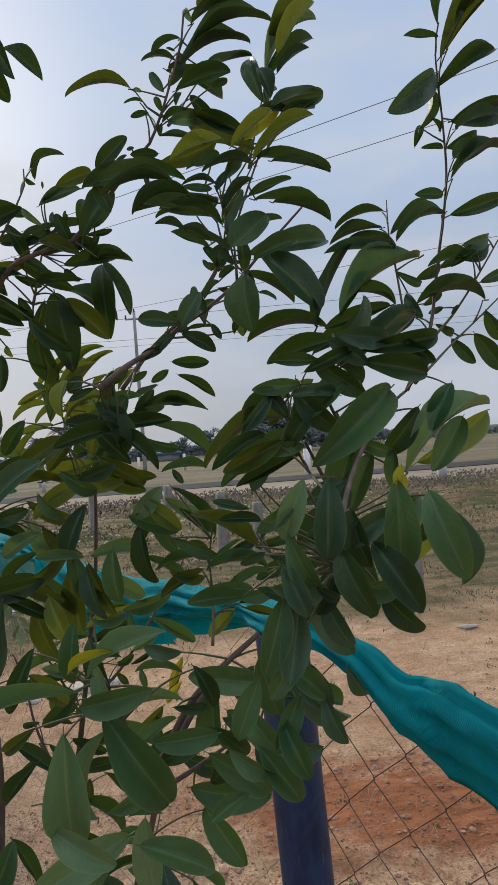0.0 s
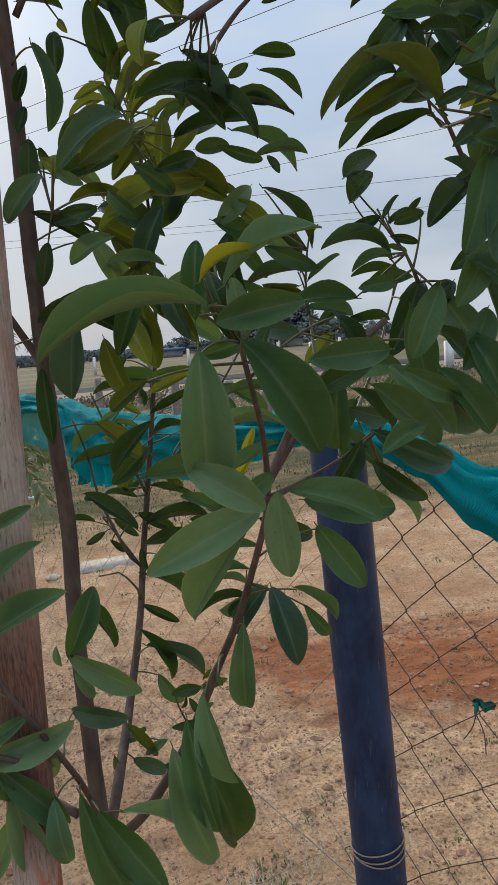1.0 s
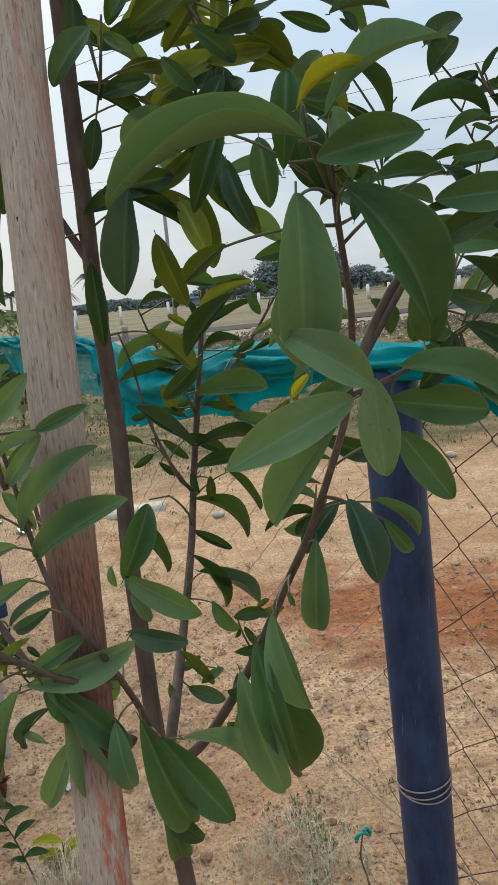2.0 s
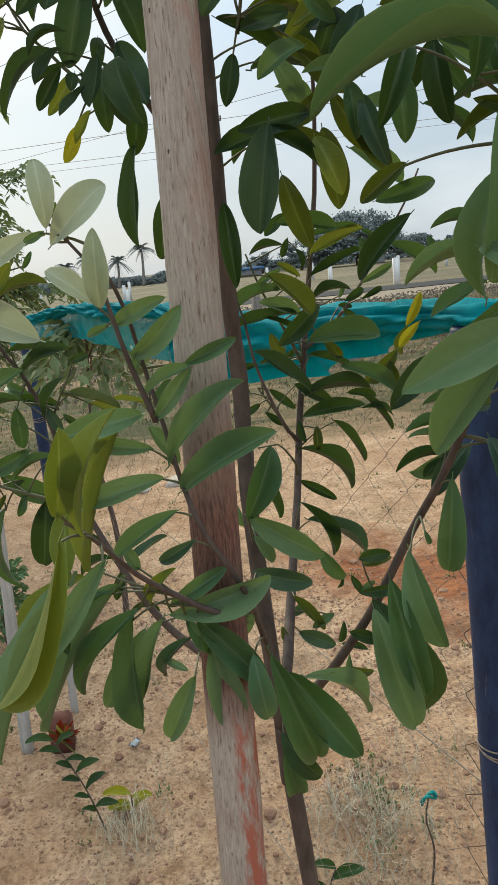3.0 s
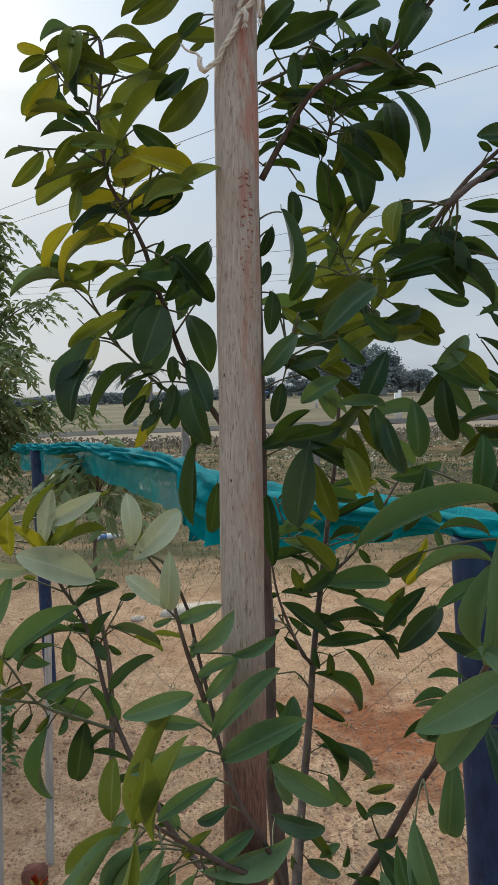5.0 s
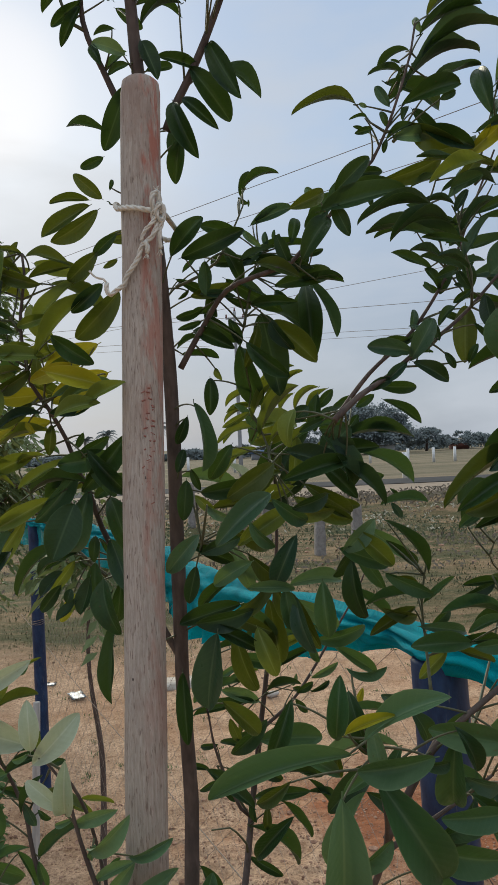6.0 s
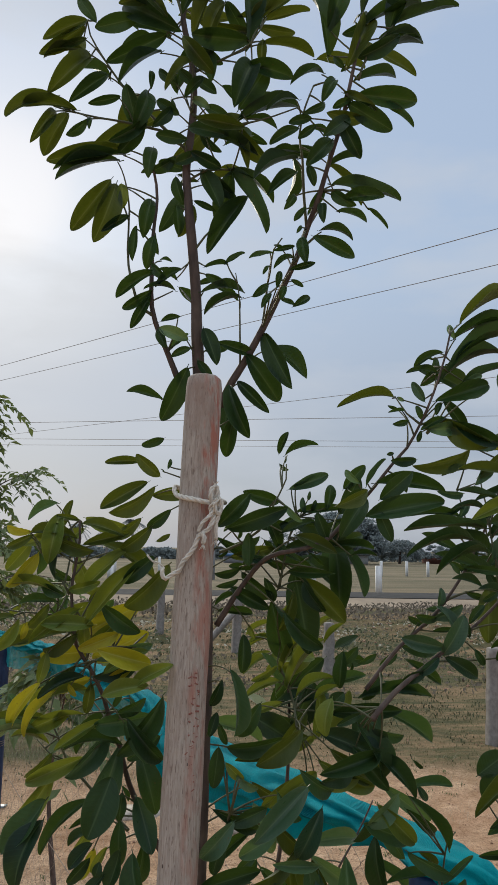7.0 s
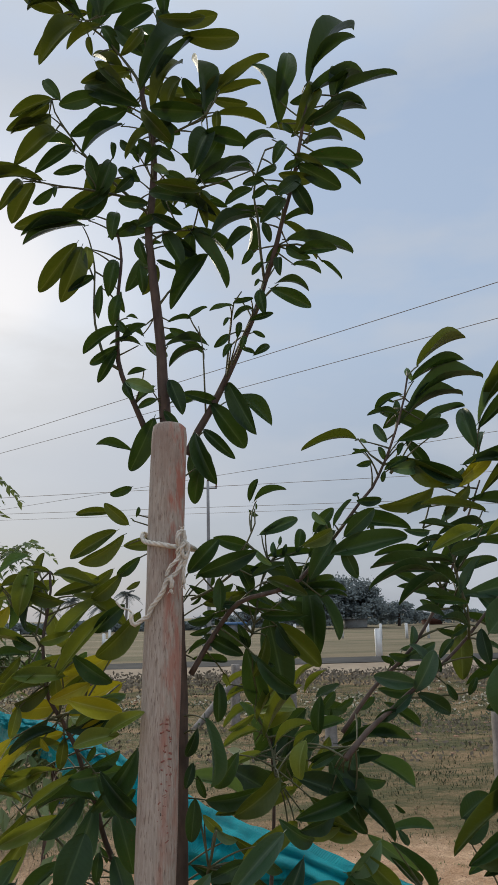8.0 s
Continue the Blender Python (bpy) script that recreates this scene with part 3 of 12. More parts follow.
# ---- the sapling ----
def leaf_mesh(arch, curl, seed):
    """A leaf of length 1 and width 1, from its stalk at the origin to its tip on +y."""
    me = bpy.data.meshes.new("leaf")
    rows, cols = 14, 6
    verts, uvs = [], []
    for j in range(rows + 1):
        y = 0.5 - 0.5 * math.cos(math.pi * j / rows)
        w = 0.5 * max(0.0, math.sin(math.pi * y ** (1.02 + 0.05 * (seed % 3)))) ** 0.55
        if j in (0, rows):
            w = 0.02
        for i in range(cols + 1):
            s = -1 + 2 * i / cols
            x = s * w * (1 + 0.03 * math.sin(5 * y + seed * 2 + s))
            z = -arch * 4 * y * (y - 1) + curl * abs(s) * w
            z += 0.028 * math.sin(8 * y + seed + (2 if s > 0 else 0)) * s * s
            x += 0.10 * math.sin(seed * 3.1) * y * y
            verts.append((x * (1 - 0.12 * curl), y, z))
            uvs.append((s * 0.5, y))
    faces = []
    for j in range(rows):
        for i in range(cols):
            a = j * (cols + 1) + i
            faces.append((a, a + 1, a + cols + 2, a + cols + 1))
    # short stalk
    b = len(verts)
    for j, y in enumerate((-0.06, 0.02)):
        for k in range(3):
            a = 2 * math.pi * k / 3
            verts.append((0.02 * math.cos(a), y, 0.012 * math.sin(a) - 0.005))
            uvs.append((0.0, 0.0))
    for k in range(3):
        faces.append((b + k, b + (k + 1) % 3, b + 3 + (k + 1) % 3, b + 3 + k))
    me.from_pydata(verts, [], faces)
    layer = me.uv_layers.new(name="UVMap")
    for lp in me.loops:
        layer.data[lp.index].uv = uvs[lp.vertex_index]
    for p in me.polygons:
        p.use_smooth = True
    return me


SHAPES = [(0.05, 0.26), (0.10, 0.40), (0.16, 0.32), (0.19, 0.42), (-0.05, 0.30)]
LEAF_MESHES = {}
for key in LEAF:
    LEAF_MESHES[key] = []
    for i, (arch, curl) in enumerate(SHAPES):
        me = leaf_mesh(arch, curl, i * 1.7)
        me.materials.append(LEAF[key])
        LEAF_MESHES[key].append(me)

fruit_tree = thing("fruit_sapling", "young fruit tree with glossy oblong green leaves tied to a stake", "tree", at=(0.085, 0.075, 0))
leaf_rng = random.Random(11)
leaf_count = [0]
leaf_objects = []
spare = {key: [] for key in LEAF}


def place_leaf(m, kind, shape):
    """One leaf as a part of the sapling; past 300 they are gathered into one mesh a colour."""
    me = LEAF_MESHES[kind][shape]
    if leaf_count[0] < 300:
        ob = new("leaf", me)
        ob.parent = fruit_tree
        ob.matrix_parent_inverse = Matrix.Translation(fruit_tree.location).inverted()
        ob.matrix_basis = m
        leaf_count[0] += 1
        leaf_objects.append((ob, m.translation.copy()))
    else:
        spare[kind].append((m, me))


def leaf_pose(base, tip, width, normal):
    y = tip - base
    length = y.length
    y.normalize()
    x = y.cross(normal)
    if x.length < 0.05:
        x = y.cross(Vector((0, -0.7, 0.7)))
    x.normalize()
    z = x.cross(y)
    m = Matrix((x * width, y * length, z * length)).transposed().to_4x4()
    m.translation = base
    return m


def leaf(base, tip, width, kind="green", face=None):
    """One leaf from stalk to tip; face is the way its upper side looks."""
    base, tip = Vector(base), Vector(tip)
    rng = leaf_rng
    n = Vector(face or (rng.uniform(-0.6, 0.6), -0.7, rng.uniform(0.0, 1.0)))
    length = (tip - base).length
    loose_leaves.append((base, tip))
    slim = width / max(length, 1e-4)
    shape = rng.choice((0, 1, 2, 4)) if slim > 0.42 else rng.choice((0, 1, 2, 3))
    place_leaf(leaf_pose(base, tip, min(width, length * 0.75), n), kind, shape)


limb_paths = []
loose_leaves = []


def limb(root, pts, r0, r1):
    """A branch along pts that thins from r0 to r1."""
    path = smooth_path(pts, 0.008)
    m = len(path)
    bm = bmesh.new()
    tube(bm, path, [r0 + (r1 - r0) * (i / (m - 1)) ** 0.8 for i in range(m)], 8, 0.12, r0 * 1000)
    ob = part("trunk" if r0 > 0.006 else "branch", bm, BARK if r0 > 0.0015 else TWIG, None)
    limb_paths.append((path, ob))
    ob.parent = root
    ob.matrix_parent_inverse = Matrix.Translation(root.location).inverted()


# <plant>
limb(fruit_tree, [(0.085, 0.075, 0.000), (0.080, 0.070, 0.400), (0.035, 0.065, 1.077), (0.030, 0.062, 1.129), (0.029, 0.060, 1.172)], 0.0078, 0.0058)
limb(fruit_tree, [(0.029, 0.060, 1.172), (0.027, 0.060, 1.197), (0.025, 0.070, 1.250), (0.023, 0.085, 1.319), (0.025, 0.095, 1.385), (0.023, 0.090, 1.456), (0.023, 0.085, 1.502), (0.024, 0.080, 1.662), (0.022, 0.075, 1.719), (0.020, 0.070, 1.757), (0.014, 0.062, 1.850)], 0.0056, 0.0050)
limb(fruit_tree, [(0.030, 0.060, 1.184), (0.037, 0.080, 1.204), (0.048, 0.130, 1.231), (0.063, 0.180, 1.284), (0.071, 0.200, 1.331), (0.079, 0.210, 1.377), (0.091, 0.220, 1.448), (0.097, 0.220, 1.488), (0.100, 0.220, 1.513), (0.104, 0.220, 1.578), (0.101, 0.220, 1.651), (0.095, 0.220, 1.687)], 0.0040, 0.0010)
limb(fruit_tree, [(0.079, 0.210, 1.377), (0.068, 0.210, 1.404), (0.053, 0.210, 1.435), (0.043, 0.210, 1.464)], 0.0015, 0.0007)
limb(fruit_tree, [(0.082, 0.210, 1.390), (0.109, 0.220, 1.408), (0.130, 0.230, 1.431), (0.151, 0.240, 1.459), (0.175, 0.250, 1.492), (0.187, 0.250, 1.516)], 0.0018, 0.0007)
limb(fruit_tree, [(0.068, 0.193, 1.316), (0.069, 0.200, 1.318), (0.056, 0.200, 1.342), (0.042, 0.200, 1.365)], 0.0014, 0.0007)
limb(fruit_tree, [(0.069, 0.196, 1.322), (0.061, 0.190, 1.332), (0.050, 0.190, 1.358), (0.041, 0.190, 1.386), (0.036, 0.190, 1.418), (0.028, 0.190, 1.446)], 0.0016, 0.0007)
limb(fruit_tree, [(0.065, 0.186, 1.298), (0.064, 0.180, 1.308), (0.051, 0.170, 1.327), (0.036, 0.170, 1.326)], 0.0011, 0.0006)
limb(fruit_tree, [(0.030, 0.060, 1.180), (0.050, 0.058, 1.195), (0.063, 0.050, 1.214), (0.086, 0.035, 1.257), (0.108, 0.020, 1.309), (0.120, 0.000, 1.345), (0.133, -0.030, 1.402), (0.133, -0.050, 1.428), (0.127, -0.080, 1.458), (0.119, -0.100, 1.487), (0.114, -0.115, 1.507)], 0.0036, 0.0010)
limb(fruit_tree, [(0.133, -0.045, 1.419), (0.159, -0.030, 1.424), (0.186, -0.020, 1.434), (0.201, -0.020, 1.444)], 0.0018, 0.0008)
limb(fruit_tree, [(0.194, 0.000, 1.450), (0.230, 0.060, 1.480), (0.246, 0.080, 1.507), (0.256, 0.085, 1.531), (0.246, 0.075, 1.541), (0.236, 0.065, 1.554), (0.244, 0.065, 1.569)], 0.0012, 0.0005)
limb(fruit_tree, [(0.029, 0.055, 1.196), (0.023, 0.020, 1.248), (0.013, -0.027, 1.306), (-0.002, -0.035, 1.339), (-0.010, -0.030, 1.363), (-0.015, -0.025, 1.388), (-0.021, -0.020, 1.416), (-0.025, -0.030, 1.443), (-0.031, -0.035, 1.460), (-0.036, -0.040, 1.471)], 0.0022, 0.0008)
limb(fruit_tree, [(0.016, -0.015, 1.290), (-0.000, -0.035, 1.300), (-0.017, -0.040, 1.313), (-0.033, -0.050, 1.330), (-0.042, -0.090, 1.363), (-0.049, -0.100, 1.374)], 0.0018, 0.0008)
limb(fruit_tree, [(0.133, -0.050, 1.428), (0.150, -0.035, 1.445), (0.170, -0.025, 1.470)], 0.0024, 0.0019)
limb(fruit_tree, [(-0.018, -0.030, 1.393), (-0.026, -0.032, 1.420), (-0.030, -0.035, 1.439), (-0.035, -0.035, 1.461), (-0.044, -0.035, 1.473), (-0.051, -0.035, 1.481)], 0.0016, 0.0006)
limb(fruit_tree, [(0.013, 0.062, 1.204), (-0.019, 0.080, 1.219), (-0.044, 0.090, 1.243), (-0.069, 0.105, 1.283), (-0.084, 0.115, 1.313), (-0.094, 0.120, 1.344), (-0.100, 0.125, 1.372), (-0.113, 0.125, 1.405), (-0.123, 0.125, 1.422), (-0.126, 0.125, 1.454), (-0.127, 0.125, 1.471)], 0.003, 0.0009)
limb(fruit_tree, [(-0.084, 0.115, 1.312), (-0.111, 0.115, 1.323), (-0.140, 0.110, 1.339), (-0.156, 0.110, 1.364), (-0.172, 0.110, 1.385)], 0.0015, 0.0006)
limb(fruit_tree, [(-0.098, 0.125, 1.370), (-0.088, 0.120, 1.389), (-0.077, 0.120, 1.406)], 0.001, 0.0004)
limb(fruit_tree, [(-0.140, 0.110, 1.339), (-0.163, 0.100, 1.348), (-0.189, 0.100, 1.358)], 0.0011, 0.0005)
limb(fruit_tree, [(0.179, 0.020, 1.480), (0.185, 0.050, 1.507), (0.184, 0.050, 1.527), (0.188, 0.050, 1.553), (0.194, 0.050, 1.560)], 0.0012, 0.0005)
limb(fruit_tree, [(0.226, -0.020, 1.518), (0.220, -0.020, 1.533), (0.212, -0.020, 1.544), (0.206, -0.020, 1.556)], 0.0012, 0.0005)
limb(fruit_tree, [(0.262, -0.020, 1.561), (0.256, -0.020, 1.573), (0.248, -0.020, 1.591), (0.240, -0.020, 1.609), (0.233, -0.020, 1.620), (0.227, -0.020, 1.632)], 0.0016, 0.0006)
limb(fruit_tree, [(0.317, 0.000, 1.637), (0.344, 0.020, 1.676), (0.363, 0.040, 1.727), (0.379, 0.050, 1.788), (0.380, 0.050, 1.829), (0.378, 0.050, 1.884), (0.382, 0.050, 1.907)], 0.0016, 0.0006)
limb(fruit_tree, [(0.331, 0.030, 1.690), (0.331, 0.040, 1.728), (0.328, 0.040, 1.749), (0.328, 0.040, 1.775)], 0.001, 0.0004)
limb(fruit_tree, [(0.133, 0.050, 1.652), (0.156, 0.050, 1.680), (0.185, 0.050, 1.706), (0.212, 0.050, 1.746), (0.231, 0.050, 1.790), (0.246, 0.050, 1.825)], 0.0017, 0.0006)
limb(fruit_tree, [(0.210, 0.050, 1.747), (0.205, 0.050, 1.774), (0.200, 0.050, 1.790)], 0.0009, 0.0004)
limb(fruit_tree, [(0.232, 0.050, 1.802), (0.240, 0.050, 1.833), (0.247, 0.050, 1.857), (0.254, 0.050, 1.885)], 0.0009, 0.0004)
limb(fruit_tree, [(0.298, -0.030, 1.646), (0.303, -0.010, 1.666), (0.339, 0.030, 1.692), (0.339, 0.040, 1.708), (0.331, 0.040, 1.724)], 0.0012, 0.0005)
limb(fruit_tree, [(0.337, 0.020, 1.665), (0.371, 0.040, 1.690), (0.396, 0.040, 1.722), (0.416, 0.040, 1.751)], 0.0013, 0.0005)
limb(fruit_tree, [(0.323, 0.000, 1.641), (0.365, 0.030, 1.669), (0.393, 0.040, 1.689), (0.412, 0.040, 1.705)], 0.0012, 0.0005)
limb(fruit_tree, [(0.216, -0.160, 1.554), (0.229, -0.130, 1.577), (0.256, -0.080, 1.601), (0.293, -0.030, 1.626), (0.317, 0.000, 1.637)], 0.0016, 0.0009)
limb(fruit_tree, [(0.227, -0.130, 1.577), (0.238, -0.030, 1.592), (0.231, -0.030, 1.610), (0.226, -0.030, 1.630)], 0.0012, 0.0007)
limb(fruit_tree, [(0.273, -0.030, 1.600), (0.254, -0.030, 1.632), (0.263, -0.030, 1.655), (0.260, -0.030, 1.672)], 0.0012, 0.0007)
limb(fruit_tree, [(0.133, -0.050, 1.428), (0.160, -0.045, 1.470), (0.200, -0.040, 1.500)], 0.0022, 0.0017)
limb(fruit_tree, [(0.025, 0.085, 1.485), (0.006, 0.085, 1.521), (-0.012, 0.083, 1.552), (-0.027, 0.080, 1.583), (-0.034, 0.075, 1.609), (-0.040, 0.070, 1.624), (-0.045, 0.060, 1.645), (-0.054, 0.052, 1.665), (-0.063, 0.046, 1.681), (-0.065, 0.042, 1.697), (-0.067, 0.040, 1.717), (-0.065, 0.040, 1.734), (-0.063, 0.040, 1.751), (-0.064, 0.040, 1.763)], 0.0028, 0.0008)
limb(fruit_tree, [(-0.027, 0.090, 1.549), (-0.047, 0.100, 1.565), (-0.060, 0.100, 1.579), (-0.073, 0.100, 1.593), (-0.080, 0.100, 1.609), (-0.087, 0.100, 1.624), (-0.085, 0.100, 1.638)], 0.0014, 0.0006)
limb(fruit_tree, [(-0.073, 0.100, 1.593), (-0.082, 0.100, 1.595), (-0.095, 0.100, 1.608)], 0.0008, 0.0004)
limb(fruit_tree, [(-0.068, 0.040, 1.714), (-0.072, 0.040, 1.721), (-0.080, 0.040, 1.731), (-0.088, 0.040, 1.741)], 0.0009, 0.0004)
limb(fruit_tree, [(-0.064, 0.044, 1.691), (-0.077, 0.045, 1.700), (-0.098, 0.045, 1.702), (-0.115, 0.045, 1.704)], 0.0009, 0.0004)
limb(fruit_tree, [(-0.057, 0.050, 1.668), (-0.040, 0.040, 1.676), (-0.026, 0.035, 1.681)], 0.001, 0.0004)
limb(fruit_tree, [(0.090, 0.080, 1.621), (0.090, 0.100, 1.635), (0.084, 0.100, 1.651), (0.078, 0.100, 1.663), (0.080, 0.100, 1.675)], 0.0012, 0.0005)
limb(fruit_tree, [(0.040, 0.050, 1.568), (0.043, 0.040, 1.583), (0.046, 0.030, 1.600)], 0.0012, 0.0006)
limb(fruit_tree, [(0.031, 0.060, 1.743), (0.047, 0.060, 1.750), (0.059, 0.060, 1.759), (0.078, 0.060, 1.796), (0.078, 0.060, 1.807)], 0.0012, 0.0005)
limb(fruit_tree, [(0.076, 0.080, 1.718), (0.084, 0.085, 1.755), (0.090, 0.085, 1.770)], 0.0012, 0.0005)
limb(fruit_tree, [(0.031, 0.080, 1.691), (0.047, 0.075, 1.717), (0.065, 0.060, 1.740), (0.090, 0.045, 1.747), (0.108, 0.050, 1.755), (0.122, 0.050, 1.771), (0.138, 0.050, 1.789), (0.154, 0.050, 1.809), (0.164, 0.050, 1.820), (0.173, 0.045, 1.838), (0.181, 0.040, 1.859), (0.190, 0.040, 1.886), (0.192, 0.035, 1.901)], 0.0022, 0.0007)
limb(fruit_tree, [(0.173, 0.045, 1.836), (0.164, 0.050, 1.845), (0.157, 0.055, 1.858)], 0.001, 0.0005)
limb(fruit_tree, [(0.177, 0.045, 1.830), (0.191, 0.045, 1.841), (0.200, 0.045, 1.839)], 0.0012, 0.0005)
limb(fruit_tree, [(0.120, -0.020, 1.648), (0.136, -0.010, 1.661), (0.156, 0.000, 1.673), (0.170, 0.000, 1.684), (0.190, 0.005, 1.697), (0.210, 0.010, 1.713), (0.226, 0.010, 1.730), (0.258, 0.012, 1.762)], 0.0019, 0.0007)
limb(fruit_tree, [(0.210, 0.005, 1.713), (0.209, 0.000, 1.733), (0.205, 0.000, 1.747), (0.203, 0.000, 1.764), (0.202, 0.000, 1.778)], 0.001, 0.0004)
limb(fruit_tree, [(0.015, 0.062, 1.855), (0.013, 0.060, 1.876), (0.011, 0.058, 1.902), (0.009, 0.055, 1.937), (0.005, 0.052, 1.972), (0.002, 0.050, 1.999), (0.000, 0.050, 2.023), (0.003, 0.048, 2.056), (0.004, 0.046, 2.079), (0.002, 0.045, 2.103), (-0.001, 0.045, 2.121), (-0.006, 0.045, 2.141), (-0.002, 0.045, 2.170), (0.006, 0.045, 2.197), (0.010, 0.045, 2.224), (0.012, 0.045, 2.257)], 0.005, 0.0013)
limb(fruit_tree, [(0.029, 0.062, 1.848), (0.037, 0.058, 1.865), (0.046, 0.055, 1.880), (0.058, 0.050, 1.903), (0.070, 0.043, 1.929), (0.081, 0.036, 1.954), (0.087, 0.030, 1.972), (0.094, 0.020, 1.993), (0.100, 0.012, 2.016), (0.107, 0.006, 2.040), (0.113, 0.002, 2.071), (0.118, 0.000, 2.098), (0.120, 0.000, 2.119)], 0.0032, 0.001)
limb(fruit_tree, [(-0.001, 0.060, 1.865), (-0.010, 0.058, 1.886), (-0.016, 0.056, 1.899), (-0.022, 0.055, 1.918), (-0.023, 0.055, 1.941), (-0.023, 0.055, 1.973), (-0.021, 0.055, 2.001), (-0.024, 0.055, 2.022), (-0.031, 0.055, 2.041)], 0.0024, 0.0009)
limb(fruit_tree, [(-0.021, 0.055, 1.912), (-0.031, 0.055, 1.918), (-0.040, 0.055, 1.949), (-0.041, 0.055, 1.972), (-0.041, 0.055, 1.991)], 0.0013, 0.0007)
limb(fruit_tree, [(0.001, 0.050, 2.037), (-0.024, 0.050, 2.061), (-0.047, 0.050, 2.084), (-0.063, 0.050, 2.106), (-0.075, 0.050, 2.126), (-0.078, 0.050, 2.138)], 0.0014, 0.0006)
limb(fruit_tree, [(0.002, 0.050, 2.047), (-0.021, 0.050, 2.053), (-0.048, 0.050, 2.058), (-0.066, 0.050, 2.060), (-0.083, 0.050, 2.063), (-0.099, 0.050, 2.067)], 0.0012, 0.0006)
limb(fruit_tree, [(-0.006, 0.045, 2.136), (-0.010, 0.045, 2.156), (-0.033, 0.045, 2.189), (-0.054, 0.045, 2.207), (-0.073, 0.045, 2.213)], 0.0014, 0.0006)
limb(fruit_tree, [(0.003, 0.045, 2.098), (0.023, 0.040, 2.106), (0.045, 0.035, 2.118), (0.056, 0.030, 2.136)], 0.0012, 0.0005)
limb(fruit_tree, [(0.003, 0.045, 2.064), (0.027, 0.040, 2.054), (0.053, 0.030, 2.054), (0.078, 0.020, 2.059)], 0.0012, 0.0005)
limb(fruit_tree, [(0.001, 0.050, 2.013), (0.014, 0.050, 2.023), (0.034, 0.050, 2.025)], 0.0012, 0.0005)
limb(fruit_tree, [(0.006, 0.052, 1.958), (0.015, 0.050, 1.972), (0.037, 0.050, 1.995)], 0.0012, 0.0005)
limb(fruit_tree, [(0.058, 0.050, 1.903), (0.060, 0.045, 1.926), (0.062, 0.040, 1.946), (0.064, 0.035, 1.958), (0.070, 0.035, 1.967)], 0.001, 0.0005)
limb(fruit_tree, [(0.087, 0.030, 1.972), (0.084, 0.025, 1.995), (0.082, 0.020, 2.020), (0.079, 0.015, 2.035), (0.082, 0.010, 2.053), (0.088, 0.010, 2.070)], 0.0012, 0.0006)
limb(fruit_tree, [(0.043, 0.055, 1.875), (0.042, 0.050, 1.900), (0.041, 0.050, 1.927), (0.038, 0.050, 1.945)], 0.0009, 0.0004)
limb(fruit_tree, [(0.118, -0.000, 2.070), (0.124, 0.000, 2.088), (0.141, -0.000, 2.111), (0.150, 0.000, 2.123)], 0.001, 0.0005)
limb(fruit_tree, [(0.096, 0.020, 1.997), (0.110, 0.015, 1.996), (0.126, 0.010, 1.989)], 0.001, 0.0005)
leaf((-0.052, -0.035, 1.479), (-0.053, -0.034, 1.506), 0.011, "pale", (0.25, -0.97, 0.09))
leaf((-0.051, -0.035, 1.472), (-0.027, -0.027, 1.495), 0.014, "pale", (0.17, -0.97, 0.20))
leaf((-0.035, -0.035, 1.445), (-0.032, -0.044, 1.477), 0.011, "pale", (0.07, -0.96, -0.28))
leaf((-0.037, -0.035, 1.447), (-0.055, -0.032, 1.463), 0.010, "pale", (0.14, -0.95, 0.29))
leaf((-0.033, -0.024, 1.437), (-0.044, -0.022, 1.433), 0.004, "fresh", (0.29, -0.99, 0.22))
leaf((-0.046, -0.035, 1.479), (-0.047, -0.033, 1.489), 0.004, "young", (-0.17, -0.98, 0.14))
leaf((-0.053, -0.035, 1.478), (-0.062, -0.035, 1.475), 0.004, "fresh", (0.13, -0.95, -0.28))
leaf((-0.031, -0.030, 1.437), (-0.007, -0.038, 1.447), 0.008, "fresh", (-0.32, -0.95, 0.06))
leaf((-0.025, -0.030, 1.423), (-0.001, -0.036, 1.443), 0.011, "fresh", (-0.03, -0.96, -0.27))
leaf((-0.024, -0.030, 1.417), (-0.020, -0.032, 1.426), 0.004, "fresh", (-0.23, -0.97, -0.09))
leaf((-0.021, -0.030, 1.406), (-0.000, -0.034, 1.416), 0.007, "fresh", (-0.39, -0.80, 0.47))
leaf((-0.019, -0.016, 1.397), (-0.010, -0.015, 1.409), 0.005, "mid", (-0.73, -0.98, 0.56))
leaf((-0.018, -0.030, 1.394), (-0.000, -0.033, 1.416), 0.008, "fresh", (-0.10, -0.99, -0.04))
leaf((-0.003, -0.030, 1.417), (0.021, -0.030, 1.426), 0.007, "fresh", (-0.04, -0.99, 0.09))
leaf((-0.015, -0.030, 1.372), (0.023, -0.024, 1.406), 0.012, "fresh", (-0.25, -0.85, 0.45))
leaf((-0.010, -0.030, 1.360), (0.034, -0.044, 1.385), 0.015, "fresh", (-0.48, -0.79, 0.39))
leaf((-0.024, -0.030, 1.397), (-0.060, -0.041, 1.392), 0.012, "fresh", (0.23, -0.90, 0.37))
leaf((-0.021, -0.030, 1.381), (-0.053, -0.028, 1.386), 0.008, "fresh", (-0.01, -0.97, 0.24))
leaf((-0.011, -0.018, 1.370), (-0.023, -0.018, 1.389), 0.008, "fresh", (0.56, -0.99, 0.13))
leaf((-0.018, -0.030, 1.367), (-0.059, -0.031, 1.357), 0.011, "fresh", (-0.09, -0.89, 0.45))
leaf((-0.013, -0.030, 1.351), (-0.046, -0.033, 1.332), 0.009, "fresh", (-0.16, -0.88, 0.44))
